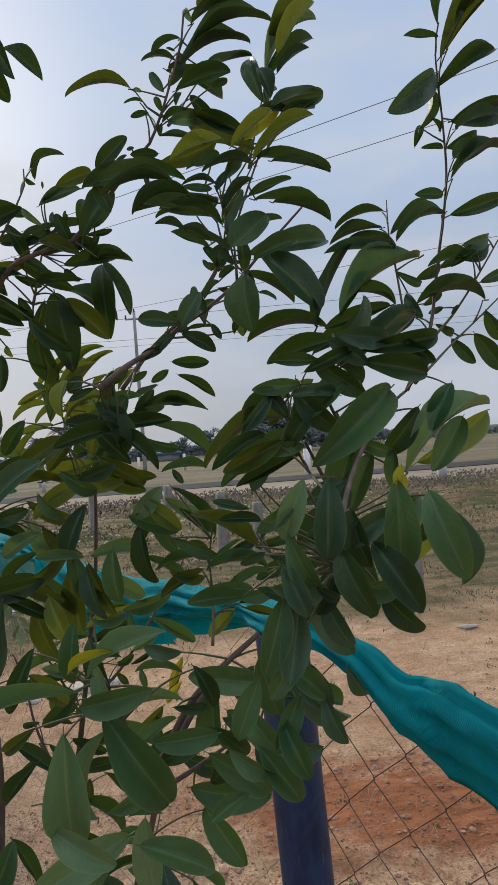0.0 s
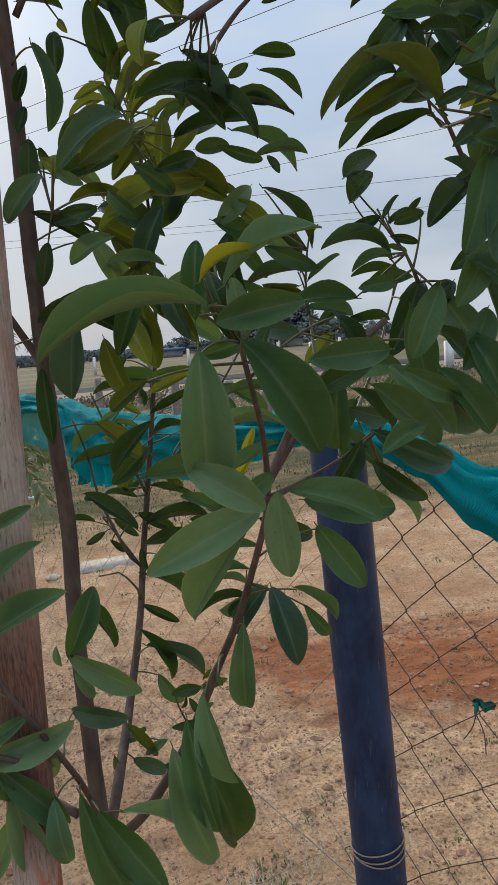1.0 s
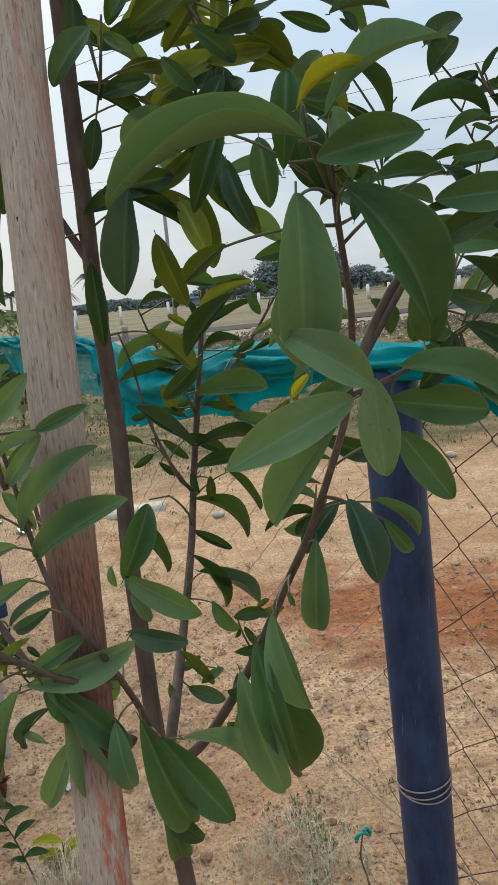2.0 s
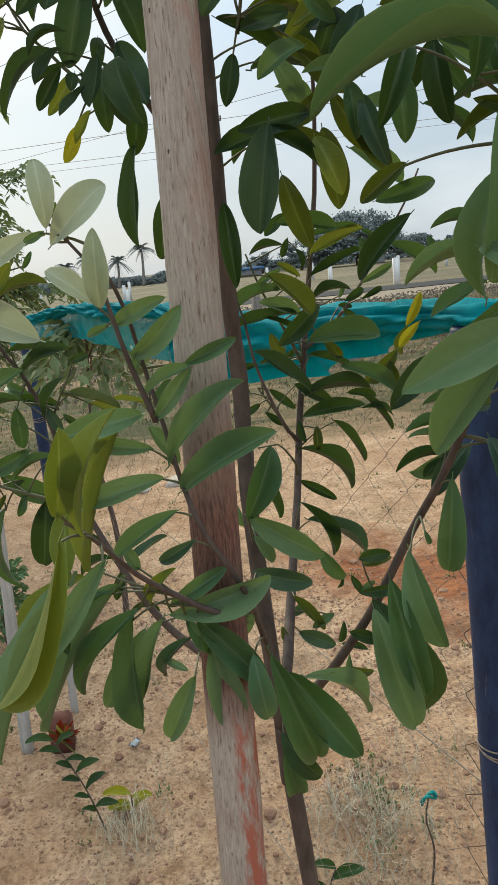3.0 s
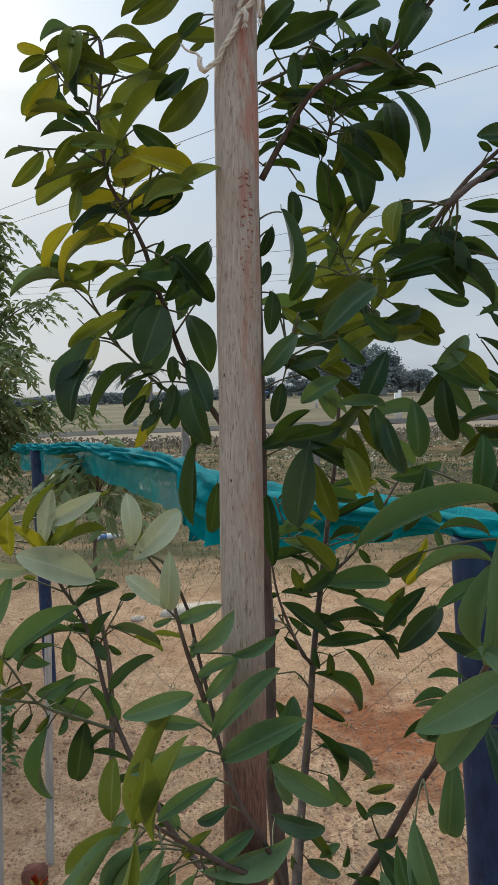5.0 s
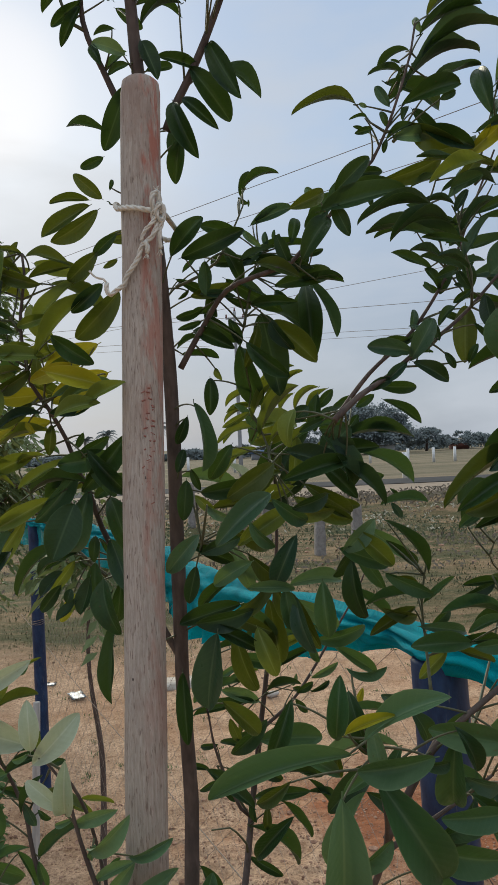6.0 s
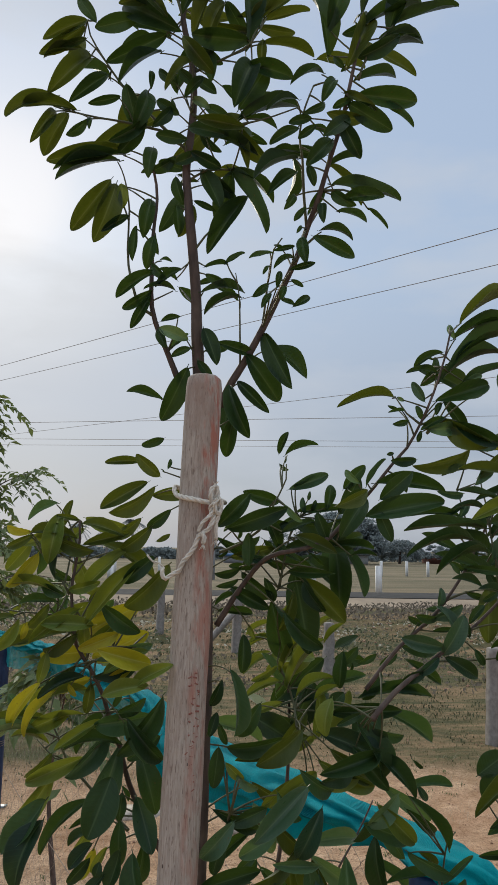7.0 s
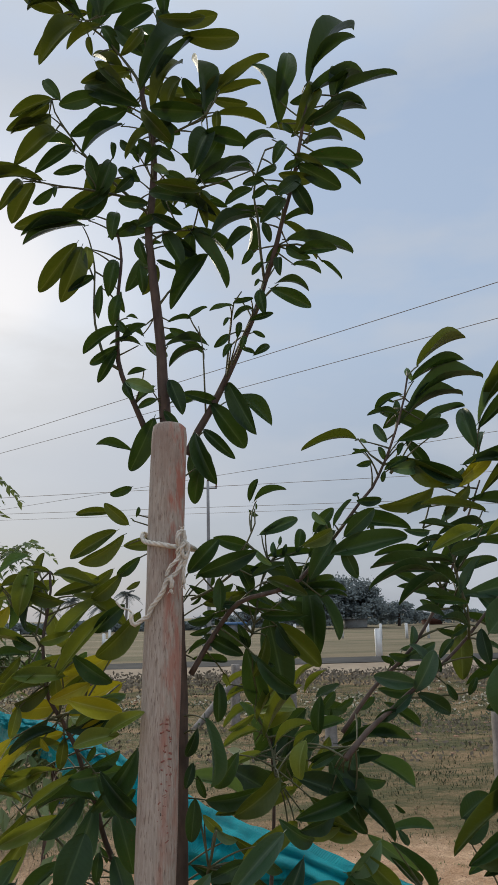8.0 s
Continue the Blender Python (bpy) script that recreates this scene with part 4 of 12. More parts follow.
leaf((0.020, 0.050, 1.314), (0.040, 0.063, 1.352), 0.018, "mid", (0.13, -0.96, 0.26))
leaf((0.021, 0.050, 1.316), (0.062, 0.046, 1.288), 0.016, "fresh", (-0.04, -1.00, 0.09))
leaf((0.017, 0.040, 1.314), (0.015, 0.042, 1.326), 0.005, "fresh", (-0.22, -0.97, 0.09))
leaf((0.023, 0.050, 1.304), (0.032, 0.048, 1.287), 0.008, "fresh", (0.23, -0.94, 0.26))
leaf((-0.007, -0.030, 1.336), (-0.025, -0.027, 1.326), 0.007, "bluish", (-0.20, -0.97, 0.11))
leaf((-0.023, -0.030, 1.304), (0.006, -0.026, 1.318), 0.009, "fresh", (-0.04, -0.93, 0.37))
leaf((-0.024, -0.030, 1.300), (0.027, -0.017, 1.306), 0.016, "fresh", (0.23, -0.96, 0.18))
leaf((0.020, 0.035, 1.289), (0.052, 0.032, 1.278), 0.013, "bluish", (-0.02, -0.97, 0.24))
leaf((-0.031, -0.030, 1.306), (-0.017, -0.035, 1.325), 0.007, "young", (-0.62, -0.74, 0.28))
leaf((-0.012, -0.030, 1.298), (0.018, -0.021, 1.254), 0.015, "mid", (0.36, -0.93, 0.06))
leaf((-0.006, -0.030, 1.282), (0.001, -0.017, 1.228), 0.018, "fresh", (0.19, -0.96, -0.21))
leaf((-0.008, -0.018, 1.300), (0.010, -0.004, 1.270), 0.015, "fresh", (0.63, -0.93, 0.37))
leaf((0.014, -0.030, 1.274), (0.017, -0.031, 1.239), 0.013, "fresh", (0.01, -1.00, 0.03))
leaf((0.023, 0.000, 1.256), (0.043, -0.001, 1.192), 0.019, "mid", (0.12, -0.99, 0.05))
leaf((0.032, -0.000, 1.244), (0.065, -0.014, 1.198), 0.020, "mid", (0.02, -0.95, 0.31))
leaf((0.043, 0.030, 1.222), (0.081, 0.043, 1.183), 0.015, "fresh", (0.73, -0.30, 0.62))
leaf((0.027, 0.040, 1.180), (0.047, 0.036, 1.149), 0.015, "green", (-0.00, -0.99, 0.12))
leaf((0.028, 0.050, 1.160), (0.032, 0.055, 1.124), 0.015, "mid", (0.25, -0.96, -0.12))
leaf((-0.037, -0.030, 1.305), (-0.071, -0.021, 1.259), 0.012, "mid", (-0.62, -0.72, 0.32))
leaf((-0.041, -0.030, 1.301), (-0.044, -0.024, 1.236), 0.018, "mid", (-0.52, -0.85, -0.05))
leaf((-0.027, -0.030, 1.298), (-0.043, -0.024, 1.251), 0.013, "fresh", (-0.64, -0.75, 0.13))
leaf((-0.021, 0.050, 1.220), (-0.042, 0.057, 1.174), 0.015, "fresh", (-0.33, -0.94, -0.00))
leaf((-0.016, -0.030, 1.287), (-0.029, -0.024, 1.265), 0.007, "bluish", (-0.73, -0.62, 0.30))
leaf((-0.029, -0.030, 1.277), (-0.018, -0.034, 1.272), 0.004, "fresh", (-0.05, -0.82, 0.58))
leaf((-0.016, -0.030, 1.296), (-0.006, -0.028, 1.277), 0.009, "mid", (0.29, -0.95, 0.05))
leaf((-0.050, -0.030, 1.315), (-0.073, -0.027, 1.283), 0.008, "fresh", (-0.80, -0.27, 0.53))
leaf((-0.062, -0.020, 1.320), (-0.099, -0.016, 1.294), 0.013, "young", (-0.48, -0.65, 0.58))
leaf((-0.035, -0.030, 1.324), (-0.041, -0.031, 1.338), 0.006, "fresh", (0.46, -0.88, 0.09))
leaf((0.074, 0.200, 1.489), (0.058, 0.203, 1.475), 0.009, "green", (-0.29, -0.94, 0.16))
leaf((0.071, 0.200, 1.467), (0.045, 0.200, 1.463), 0.007, "green", (-0.11, -0.69, 0.72))
leaf((0.078, 0.234, 1.473), (0.072, 0.235, 1.459), 0.006, "green", (0.05, -1.00, 0.31))
leaf((0.067, 0.200, 1.450), (0.048, 0.199, 1.440), 0.006, "fresh", (-0.15, -0.92, 0.37))
leaf((0.081, 0.200, 1.444), (0.065, 0.202, 1.455), 0.006, "young", (-0.02, -0.99, 0.11))
leaf((0.084, 0.215, 1.449), (0.081, 0.215, 1.464), 0.006, "green", (0.48, -0.99, -0.04))
leaf((0.080, 0.200, 1.430), (0.056, 0.206, 1.437), 0.006, "fresh", (0.02, -0.73, 0.69))
leaf((0.066, 0.200, 1.436), (0.025, 0.200, 1.419), 0.012, "mid", (-0.23, -0.77, 0.59))
leaf((0.076, 0.200, 1.418), (0.024, 0.195, 1.410), 0.011, "green", (-0.05, -0.69, 0.72))
leaf((0.081, 0.208, 1.415), (0.049, 0.202, 1.429), 0.012, "fresh", (0.61, -0.98, 0.18))
leaf((0.077, 0.200, 1.398), (0.052, 0.192, 1.418), 0.006, "green", (0.51, -0.81, 0.28))
leaf((0.076, 0.222, 1.389), (0.055, 0.223, 1.381), 0.008, "green", (-0.00, -0.97, -0.29))
leaf((0.063, 0.200, 1.384), (0.055, 0.198, 1.405), 0.009, "olive", (-0.03, -1.00, -0.09))
leaf((0.064, 0.241, 1.375), (0.071, 0.242, 1.389), 0.006, "olive", (-0.38, -1.00, 0.43))
leaf((0.071, 0.200, 1.378), (0.046, 0.206, 1.383), 0.007, "green", (-0.08, -0.78, 0.62))
leaf((0.051, 0.200, 1.363), (0.069, 0.196, 1.347), 0.007, "green", (-0.08, -0.98, 0.17))
leaf((0.036, 0.200, 1.362), (0.016, 0.199, 1.367), 0.006, "green", (0.18, -0.86, 0.48))
leaf((0.043, 0.200, 1.353), (0.027, 0.201, 1.344), 0.006, "green", (-0.07, -1.00, 0.02))
leaf((0.046, 0.200, 1.346), (0.060, 0.200, 1.334), 0.006, "green", (0.04, -1.00, 0.04))
leaf((0.044, 0.200, 1.383), (0.029, 0.204, 1.381), 0.006, "green", (-0.30, -0.95, 0.10))
leaf((0.089, 0.200, 1.471), (0.125, 0.199, 1.476), 0.007, "mid", (-0.08, -0.85, 0.53))
leaf((0.089, 0.200, 1.459), (0.129, 0.199, 1.474), 0.011, "young", (-0.21, -0.85, 0.48))
leaf((0.088, 0.200, 1.443), (0.130, 0.209, 1.459), 0.008, "green", (-0.03, -0.84, 0.54))
leaf((0.087, 0.200, 1.425), (0.117, 0.196, 1.431), 0.009, "green", (-0.25, -0.64, 0.73))
leaf((0.128, 0.200, 1.468), (0.133, 0.197, 1.449), 0.008, "mid", (-0.37, -0.93, 0.05))
leaf((0.133, 0.225, 1.474), (0.144, 0.222, 1.464), 0.005, "mid", (0.08, -0.97, 0.15))
leaf((0.126, 0.200, 1.435), (0.150, 0.201, 1.446), 0.007, "fresh", (-0.03, -0.99, 0.12))
leaf((0.145, 0.200, 1.462), (0.182, 0.201, 1.436), 0.012, "mid", (0.16, -0.97, 0.20))
leaf((0.113, 0.200, 1.423), (0.128, 0.202, 1.430), 0.007, "green", (0.05, -0.97, 0.23))
leaf((0.111, 0.212, 1.425), (0.115, 0.213, 1.435), 0.004, "fresh", (0.18, -0.99, 0.57))
leaf((0.125, 0.200, 1.423), (0.142, 0.205, 1.430), 0.005, "green", (0.17, -0.96, 0.23))
leaf((0.094, 0.200, 1.398), (0.108, 0.204, 1.381), 0.009, "olive", (0.07, -0.98, -0.19))
leaf((0.082, 0.200, 1.386), (0.117, 0.205, 1.371), 0.008, "green", (0.36, -0.68, 0.64))
leaf((0.112, 0.200, 1.418), (0.122, 0.202, 1.405), 0.007, "green", (-0.10, -0.96, -0.25))
leaf((0.112, 0.225, 1.419), (0.123, 0.225, 1.417), 0.005, "green", (0.56, -0.98, 0.10))
leaf((0.076, 0.190, 1.357), (0.126, 0.188, 1.357), 0.013, "green", (-0.03, -0.52, 0.85))
leaf((0.070, 0.200, 1.365), (0.098, 0.206, 1.347), 0.011, "green", (0.09, -0.98, 0.26))
leaf((0.073, 0.190, 1.341), (0.119, 0.179, 1.347), 0.012, "green", (-0.26, -0.86, 0.44))
leaf((0.118, 0.190, 1.343), (0.143, 0.195, 1.333), 0.007, "green", (0.41, -0.64, 0.65))
leaf((0.096, 0.190, 1.336), (0.120, 0.202, 1.298), 0.009, "green", (0.73, -0.63, 0.27))
leaf((0.083, 0.190, 1.333), (0.081, 0.186, 1.315), 0.008, "olive", (0.06, -0.98, 0.19))
leaf((0.070, 0.190, 1.339), (0.073, 0.185, 1.322), 0.006, "green", (-0.28, -0.94, 0.21))
leaf((0.068, 0.190, 1.317), (0.107, 0.195, 1.279), 0.015, "green", (0.61, -0.57, 0.54))
leaf((0.066, 0.190, 1.292), (0.094, 0.191, 1.273), 0.008, "green", (0.21, -0.95, 0.24))
leaf((0.119, 0.190, 1.353), (0.141, 0.193, 1.323), 0.007, "green", (0.63, -0.65, 0.43))
leaf((0.112, 0.211, 1.352), (0.134, 0.208, 1.347), 0.008, "green", (-0.14, -0.99, 0.57))
leaf((0.066, 0.150, 1.274), (0.107, 0.152, 1.241), 0.014, "bluish", (0.56, -0.50, 0.66))
leaf((0.061, 0.150, 1.288), (0.082, 0.151, 1.244), 0.012, "green", (0.53, -0.81, 0.23))
leaf((0.073, 0.150, 1.250), (0.089, 0.150, 1.225), 0.012, "mid", (-0.10, -0.99, -0.07))
leaf((0.094, 0.150, 1.227), (0.102, 0.149, 1.211), 0.006, "green", (0.15, -0.98, 0.17))
leaf((0.093, 0.183, 1.214), (0.088, 0.185, 1.202), 0.004, "green", (0.37, -0.98, 0.06))
leaf((0.103, 0.150, 1.234), (0.125, 0.148, 1.238), 0.007, "olive", (-0.17, -0.90, 0.40))
leaf((0.108, 0.189, 1.221), (0.120, 0.193, 1.226), 0.005, "olive", (0.26, -0.86, 1.05))
leaf((0.112, 0.150, 1.220), (0.100, 0.147, 1.215), 0.005, "mid", (-0.01, -0.83, 0.56))
leaf((0.047, 0.110, 1.235), (0.066, 0.105, 1.210), 0.008, "olive", (0.32, -0.85, 0.42))
leaf((0.049, 0.110, 1.208), (0.073, 0.107, 1.196), 0.011, "bluish", (0.07, -0.94, 0.34))
leaf((0.042, 0.132, 1.209), (0.060, 0.135, 1.216), 0.007, "bluish", (0.30, -0.93, 0.52))
leaf((0.037, 0.100, 1.219), (0.042, 0.096, 1.206), 0.006, "olive", (-0.25, -0.95, 0.19))
leaf((0.074, 0.110, 1.218), (0.058, 0.105, 1.212), 0.007, "mid", (-0.05, -0.72, 0.70))
leaf((0.097, 0.100, 1.177), (0.072, 0.104, 1.181), 0.009, "olive", (-0.12, -0.97, 0.23))
leaf((0.094, 0.100, 1.194), (0.077, 0.104, 1.199), 0.005, "green", (-0.04, -0.77, 0.64))
leaf((0.081, 0.100, 1.192), (0.084, 0.099, 1.165), 0.008, "fresh", (-0.34, -0.94, -0.01))
leaf((0.085, 0.140, 1.196), (0.080, 0.138, 1.181), 0.006, "green", (0.23, -0.99, 0.54))
leaf((0.073, 0.100, 1.184), (0.076, 0.096, 1.172), 0.006, "mid", (0.16, -0.92, 0.37))
leaf((0.121, -0.010, 1.345), (0.118, -0.003, 1.293), 0.015, "fresh", (-0.24, -0.96, -0.13))
leaf((0.136, 0.028, 1.353), (0.113, 0.042, 1.335), 0.012, "fresh", (-0.13, -0.90, -0.22))
leaf((0.095, -0.020, 1.314), (0.107, -0.030, 1.265), 0.017, "fresh", (-0.44, -0.89, 0.08))
leaf((0.085, -0.020, 1.300), (0.094, -0.037, 1.244), 0.016, "mid", (-0.18, -0.95, 0.27))
leaf((0.076, -0.020, 1.285), (0.091, -0.026, 1.220), 0.018, "fresh", (-0.09, -0.99, 0.07))
leaf((0.103, -0.020, 1.323), (0.105, -0.021, 1.316), 0.003, "mid", (-0.05, -0.99, 0.13))
leaf((0.170, 0.200, 1.424), (0.156, 0.195, 1.401), 0.008, "yellow", (-0.00, -0.97, 0.23))
leaf((0.168, 0.200, 1.402), (0.153, 0.206, 1.384), 0.008, "yellow", (-0.43, -0.90, 0.04))
leaf((0.150, 0.200, 1.383), (0.126, 0.210, 1.360), 0.014, "olive", (-0.18, -0.96, -0.22))
leaf((0.169, 0.234, 1.397), (0.165, 0.245, 1.372), 0.010, "olive", (-0.77, -0.84, 0.22))
leaf((0.144, 0.200, 1.375), (0.147, 0.194, 1.351), 0.010, "olive", (-0.26, -0.94, 0.22))
leaf((0.157, 0.020, 1.447), (0.111, 0.024, 1.438), 0.009, "fresh", (-0.21, -0.55, 0.81))
leaf((0.152, 0.020, 1.436), (0.120, 0.011, 1.422), 0.010, "mid", (-0.16, -0.62, 0.77))
leaf((0.159, 0.030, 1.461), (0.128, 0.033, 1.465), 0.006, "mid", (0.06, -0.67, 0.74))
leaf((0.132, 0.050, 1.462), (0.135, 0.048, 1.449), 0.005, "mid", (-0.21, -0.97, 0.14))
leaf((-0.018, 0.066, 1.523), (-0.022, 0.056, 1.471), 0.013, "green", (-0.51, -0.83, 0.20))
leaf((-0.006, 0.062, 1.497), (-0.012, 0.068, 1.464), 0.014, "green", (0.26, -0.94, -0.22))
leaf((0.025, 0.055, 1.489), (0.027, 0.046, 1.445), 0.011, "green", (-0.05, -0.98, 0.20))
leaf((0.061, 0.090, 1.504), (0.074, 0.093, 1.462), 0.015, "olive", (-0.15, -0.98, -0.12))
leaf((0.086, 0.090, 1.527), (0.091, 0.088, 1.482), 0.017, "olive", (-0.03, -1.00, 0.04))
leaf((-0.050, 0.087, 1.539), (-0.058, 0.083, 1.520), 0.009, "yellow", (0.51, -0.86, -0.01))
leaf((-0.155, 0.120, 1.444), (-0.155, 0.124, 1.475), 0.013, "yellow", (0.03, -0.99, 0.11))
leaf((-0.165, 0.120, 1.464), (-0.144, 0.121, 1.487), 0.006, "young", (-0.11, -0.98, 0.15))
leaf((-0.144, 0.120, 1.456), (-0.122, 0.127, 1.493), 0.008, "young", (-0.10, -0.96, 0.26))
leaf((-0.126, 0.120, 1.467), (-0.087, 0.111, 1.486), 0.014, "pale", (-0.20, -0.98, -0.07))
leaf((-0.131, 0.120, 1.451), (-0.123, 0.125, 1.489), 0.013, "pale", (0.03, -0.99, 0.12))
leaf((-0.126, 0.120, 1.450), (-0.107, 0.123, 1.472), 0.010, "young", (0.22, -0.97, -0.06))
leaf((-0.128, 0.120, 1.439), (-0.151, 0.115, 1.466), 0.010, "yellow", (0.55, -0.77, 0.32))
leaf((-0.120, 0.120, 1.450), (-0.087, 0.128, 1.457), 0.010, "olive", (0.00, -0.68, 0.73))
leaf((-0.133, 0.125, 1.441), (-0.120, 0.128, 1.457), 0.007, "olive", (-0.27, -0.98, 0.50))
leaf((-0.100, 0.120, 1.479), (-0.083, 0.123, 1.486), 0.003, "young", (0.04, -0.95, 0.32))
leaf((-0.104, 0.142, 1.468), (-0.097, 0.142, 1.478), 0.004, "mid", (0.31, -1.00, 0.05))
leaf((-0.096, 0.120, 1.423), (-0.146, 0.105, 1.449), 0.025, "pale", (0.40, -0.89, 0.23))
leaf((-0.144, 0.120, 1.433), (-0.172, 0.112, 1.441), 0.013, "pale", (0.27, -0.96, -0.12))
leaf((-0.155, 0.162, 1.414), (-0.166, 0.159, 1.409), 0.004, "mid", (-0.02, -0.99, 0.00))
leaf((-0.147, 0.120, 1.428), (-0.138, 0.121, 1.427), 0.004, "young", (0.07, -1.00, 0.00))
leaf((-0.155, 0.120, 1.455), (-0.185, 0.116, 1.459), 0.010, "pale", (0.16, -0.97, 0.20))
leaf((-0.165, 0.120, 1.453), (-0.186, 0.115, 1.448), 0.006, "young", (-0.04, -0.59, 0.80))
leaf((-0.178, 0.120, 1.386), (-0.154, 0.118, 1.431), 0.014, "fresh", (0.12, -0.99, -0.11))
leaf((-0.162, 0.120, 1.368), (-0.107, 0.110, 1.406), 0.018, "fresh", (-0.38, -0.87, 0.32))
leaf((-0.170, 0.150, 1.371), (-0.135, 0.136, 1.358), 0.015, "mid", (-0.43, -0.94, -0.10))
leaf((-0.185, 0.120, 1.399), (-0.174, 0.127, 1.377), 0.011, "pale", (0.23, -0.96, -0.18))
leaf((-0.175, 0.120, 1.340), (-0.170, 0.120, 1.370), 0.012, "fresh", (0.01, -1.00, -0.01))
leaf((-0.163, 0.120, 1.348), (-0.160, 0.115, 1.377), 0.007, "young", (-0.42, -0.90, -0.12))
leaf((-0.170, 0.120, 1.337), (-0.145, 0.121, 1.348), 0.011, "olive", (-0.01, -0.99, 0.12))
leaf((-0.201, 0.120, 1.325), (-0.176, 0.116, 1.340), 0.008, "mid", (-0.21, -0.98, 0.07))
leaf((-0.117, 0.120, 1.418), (-0.081, 0.131, 1.414), 0.008, "green", (0.23, -0.49, 0.84))
leaf((-0.112, 0.120, 1.402), (-0.080, 0.122, 1.415), 0.009, "green", (-0.18, -0.78, 0.60))
leaf((-0.120, 0.133, 1.387), (-0.097, 0.141, 1.378), 0.009, "green", (0.66, -0.95, 0.14))
leaf((-0.112, 0.120, 1.386), (-0.150, 0.124, 1.369), 0.009, "mid", (-0.41, -0.38, 0.83))
leaf((-0.126, 0.120, 1.377), (-0.156, 0.126, 1.357), 0.007, "mid", (-0.55, -0.54, 0.64))
leaf((-0.113, 0.151, 1.383), (-0.133, 0.164, 1.392), 0.009, "mid", (-0.26, -0.87, 0.33))
leaf((-0.118, 0.120, 1.382), (-0.119, 0.124, 1.355), 0.011, "mid", (0.24, -0.96, -0.16))
leaf((-0.098, 0.120, 1.380), (-0.091, 0.121, 1.363), 0.008, "bluish", (-0.01, -1.00, -0.04))
leaf((-0.106, 0.152, 1.381), (-0.097, 0.154, 1.375), 0.004, "bluish", (0.08, -0.97, 0.36))
leaf((-0.101, 0.120, 1.373), (-0.085, 0.125, 1.398), 0.008, "green", (-0.42, -0.80, 0.44))
leaf((-0.089, 0.120, 1.375), (-0.081, 0.123, 1.366), 0.005, "green", (0.29, -0.96, -0.06))
leaf((-0.086, 0.120, 1.387), (-0.051, 0.110, 1.376), 0.011, "olive", (0.18, -0.37, 0.91))
leaf((-0.071, 0.120, 1.380), (-0.051, 0.127, 1.365), 0.008, "young", (0.62, -0.48, 0.62))
leaf((-0.058, 0.120, 1.381), (-0.034, 0.125, 1.374), 0.005, "young", (0.36, -0.57, 0.74))
leaf((-0.079, 0.120, 1.408), (-0.067, 0.118, 1.412), 0.006, "green", (-0.22, -0.97, 0.12))
leaf((-0.090, 0.120, 1.339), (-0.056, 0.113, 1.367), 0.013, "green", (-0.60, -0.50, 0.62))
leaf((-0.114, 0.120, 1.354), (-0.143, 0.118, 1.343), 0.012, "mid", (0.08, -1.00, -0.04))
leaf((-0.097, 0.120, 1.348), (-0.127, 0.113, 1.335), 0.007, "mid", (-0.21, -0.57, 0.80))
leaf((-0.105, 0.120, 1.346), (-0.095, 0.128, 1.314), 0.009, "mid", (0.75, -0.65, 0.08))
leaf((-0.085, 0.120, 1.318), (-0.089, 0.115, 1.340), 0.008, "mid", (0.37, -0.92, -0.13))
leaf((-0.109, 0.120, 1.319), (-0.119, 0.126, 1.272), 0.019, "green", (0.15, -0.98, -0.15))
leaf((-0.086, 0.120, 1.311), (-0.105, 0.116, 1.299), 0.006, "green", (-0.31, -0.61, 0.73))
leaf((-0.136, 0.120, 1.317), (-0.137, 0.124, 1.261), 0.016, "mid", (-0.56, -0.83, -0.04))
leaf((-0.138, 0.129, 1.337), (-0.108, 0.147, 1.312), 0.016, "mid", (0.29, -0.90, -0.02))
leaf((-0.158, 0.120, 1.330), (-0.161, 0.120, 1.304), 0.007, "green", (-0.41, -0.91, 0.03))
leaf((-0.146, 0.120, 1.327), (-0.157, 0.118, 1.314), 0.005, "green", (0.05, -0.99, 0.14))
leaf((-0.122, 0.120, 1.325), (-0.128, 0.117, 1.311), 0.006, "mid", (0.37, -0.93, 0.06))
leaf((-0.123, 0.132, 1.332), (-0.131, 0.132, 1.327), 0.004, "mid", (-0.46, -1.00, 0.35))
leaf((-0.134, 0.120, 1.326), (-0.144, 0.115, 1.315), 0.005, "olive", (0.27, -0.95, 0.14))
leaf((-0.077, 0.120, 1.286), (-0.106, 0.118, 1.296), 0.006, "green", (0.35, -0.35, 0.87))
leaf((-0.070, 0.120, 1.273), (-0.094, 0.122, 1.262), 0.008, "green", (-0.41, -0.47, 0.78))
leaf((-0.072, 0.120, 1.254), (-0.093, 0.110, 1.237), 0.008, "green", (-0.45, -0.42, 0.79))
leaf((-0.066, 0.133, 1.260), (-0.074, 0.124, 1.241), 0.008, "green", (0.31, -0.90, 1.06))
leaf((-0.063, 0.120, 1.265), (-0.034, 0.130, 1.281), 0.009, "bluish", (-0.35, -0.35, 0.87))
leaf((-0.045, 0.120, 1.230), (-0.063, 0.115, 1.237), 0.005, "green", (0.40, -0.41, 0.82))
leaf((-0.054, 0.156, 1.223), (-0.063, 0.159, 1.231), 0.005, "green", (0.14, -0.79, 0.39))
leaf((-0.075, 0.000, 1.313), (-0.073, 0.011, 1.345), 0.014, "young", (-0.16, -0.93, 0.32))
leaf((-0.081, 0.038, 1.281), (-0.063, 0.041, 1.298), 0.009, "fresh", (-0.47, -0.98, 0.42))
leaf((-0.057, -0.030, 1.326), (-0.033, -0.036, 1.394), 0.015, "young", (-0.87, -0.42, 0.27))
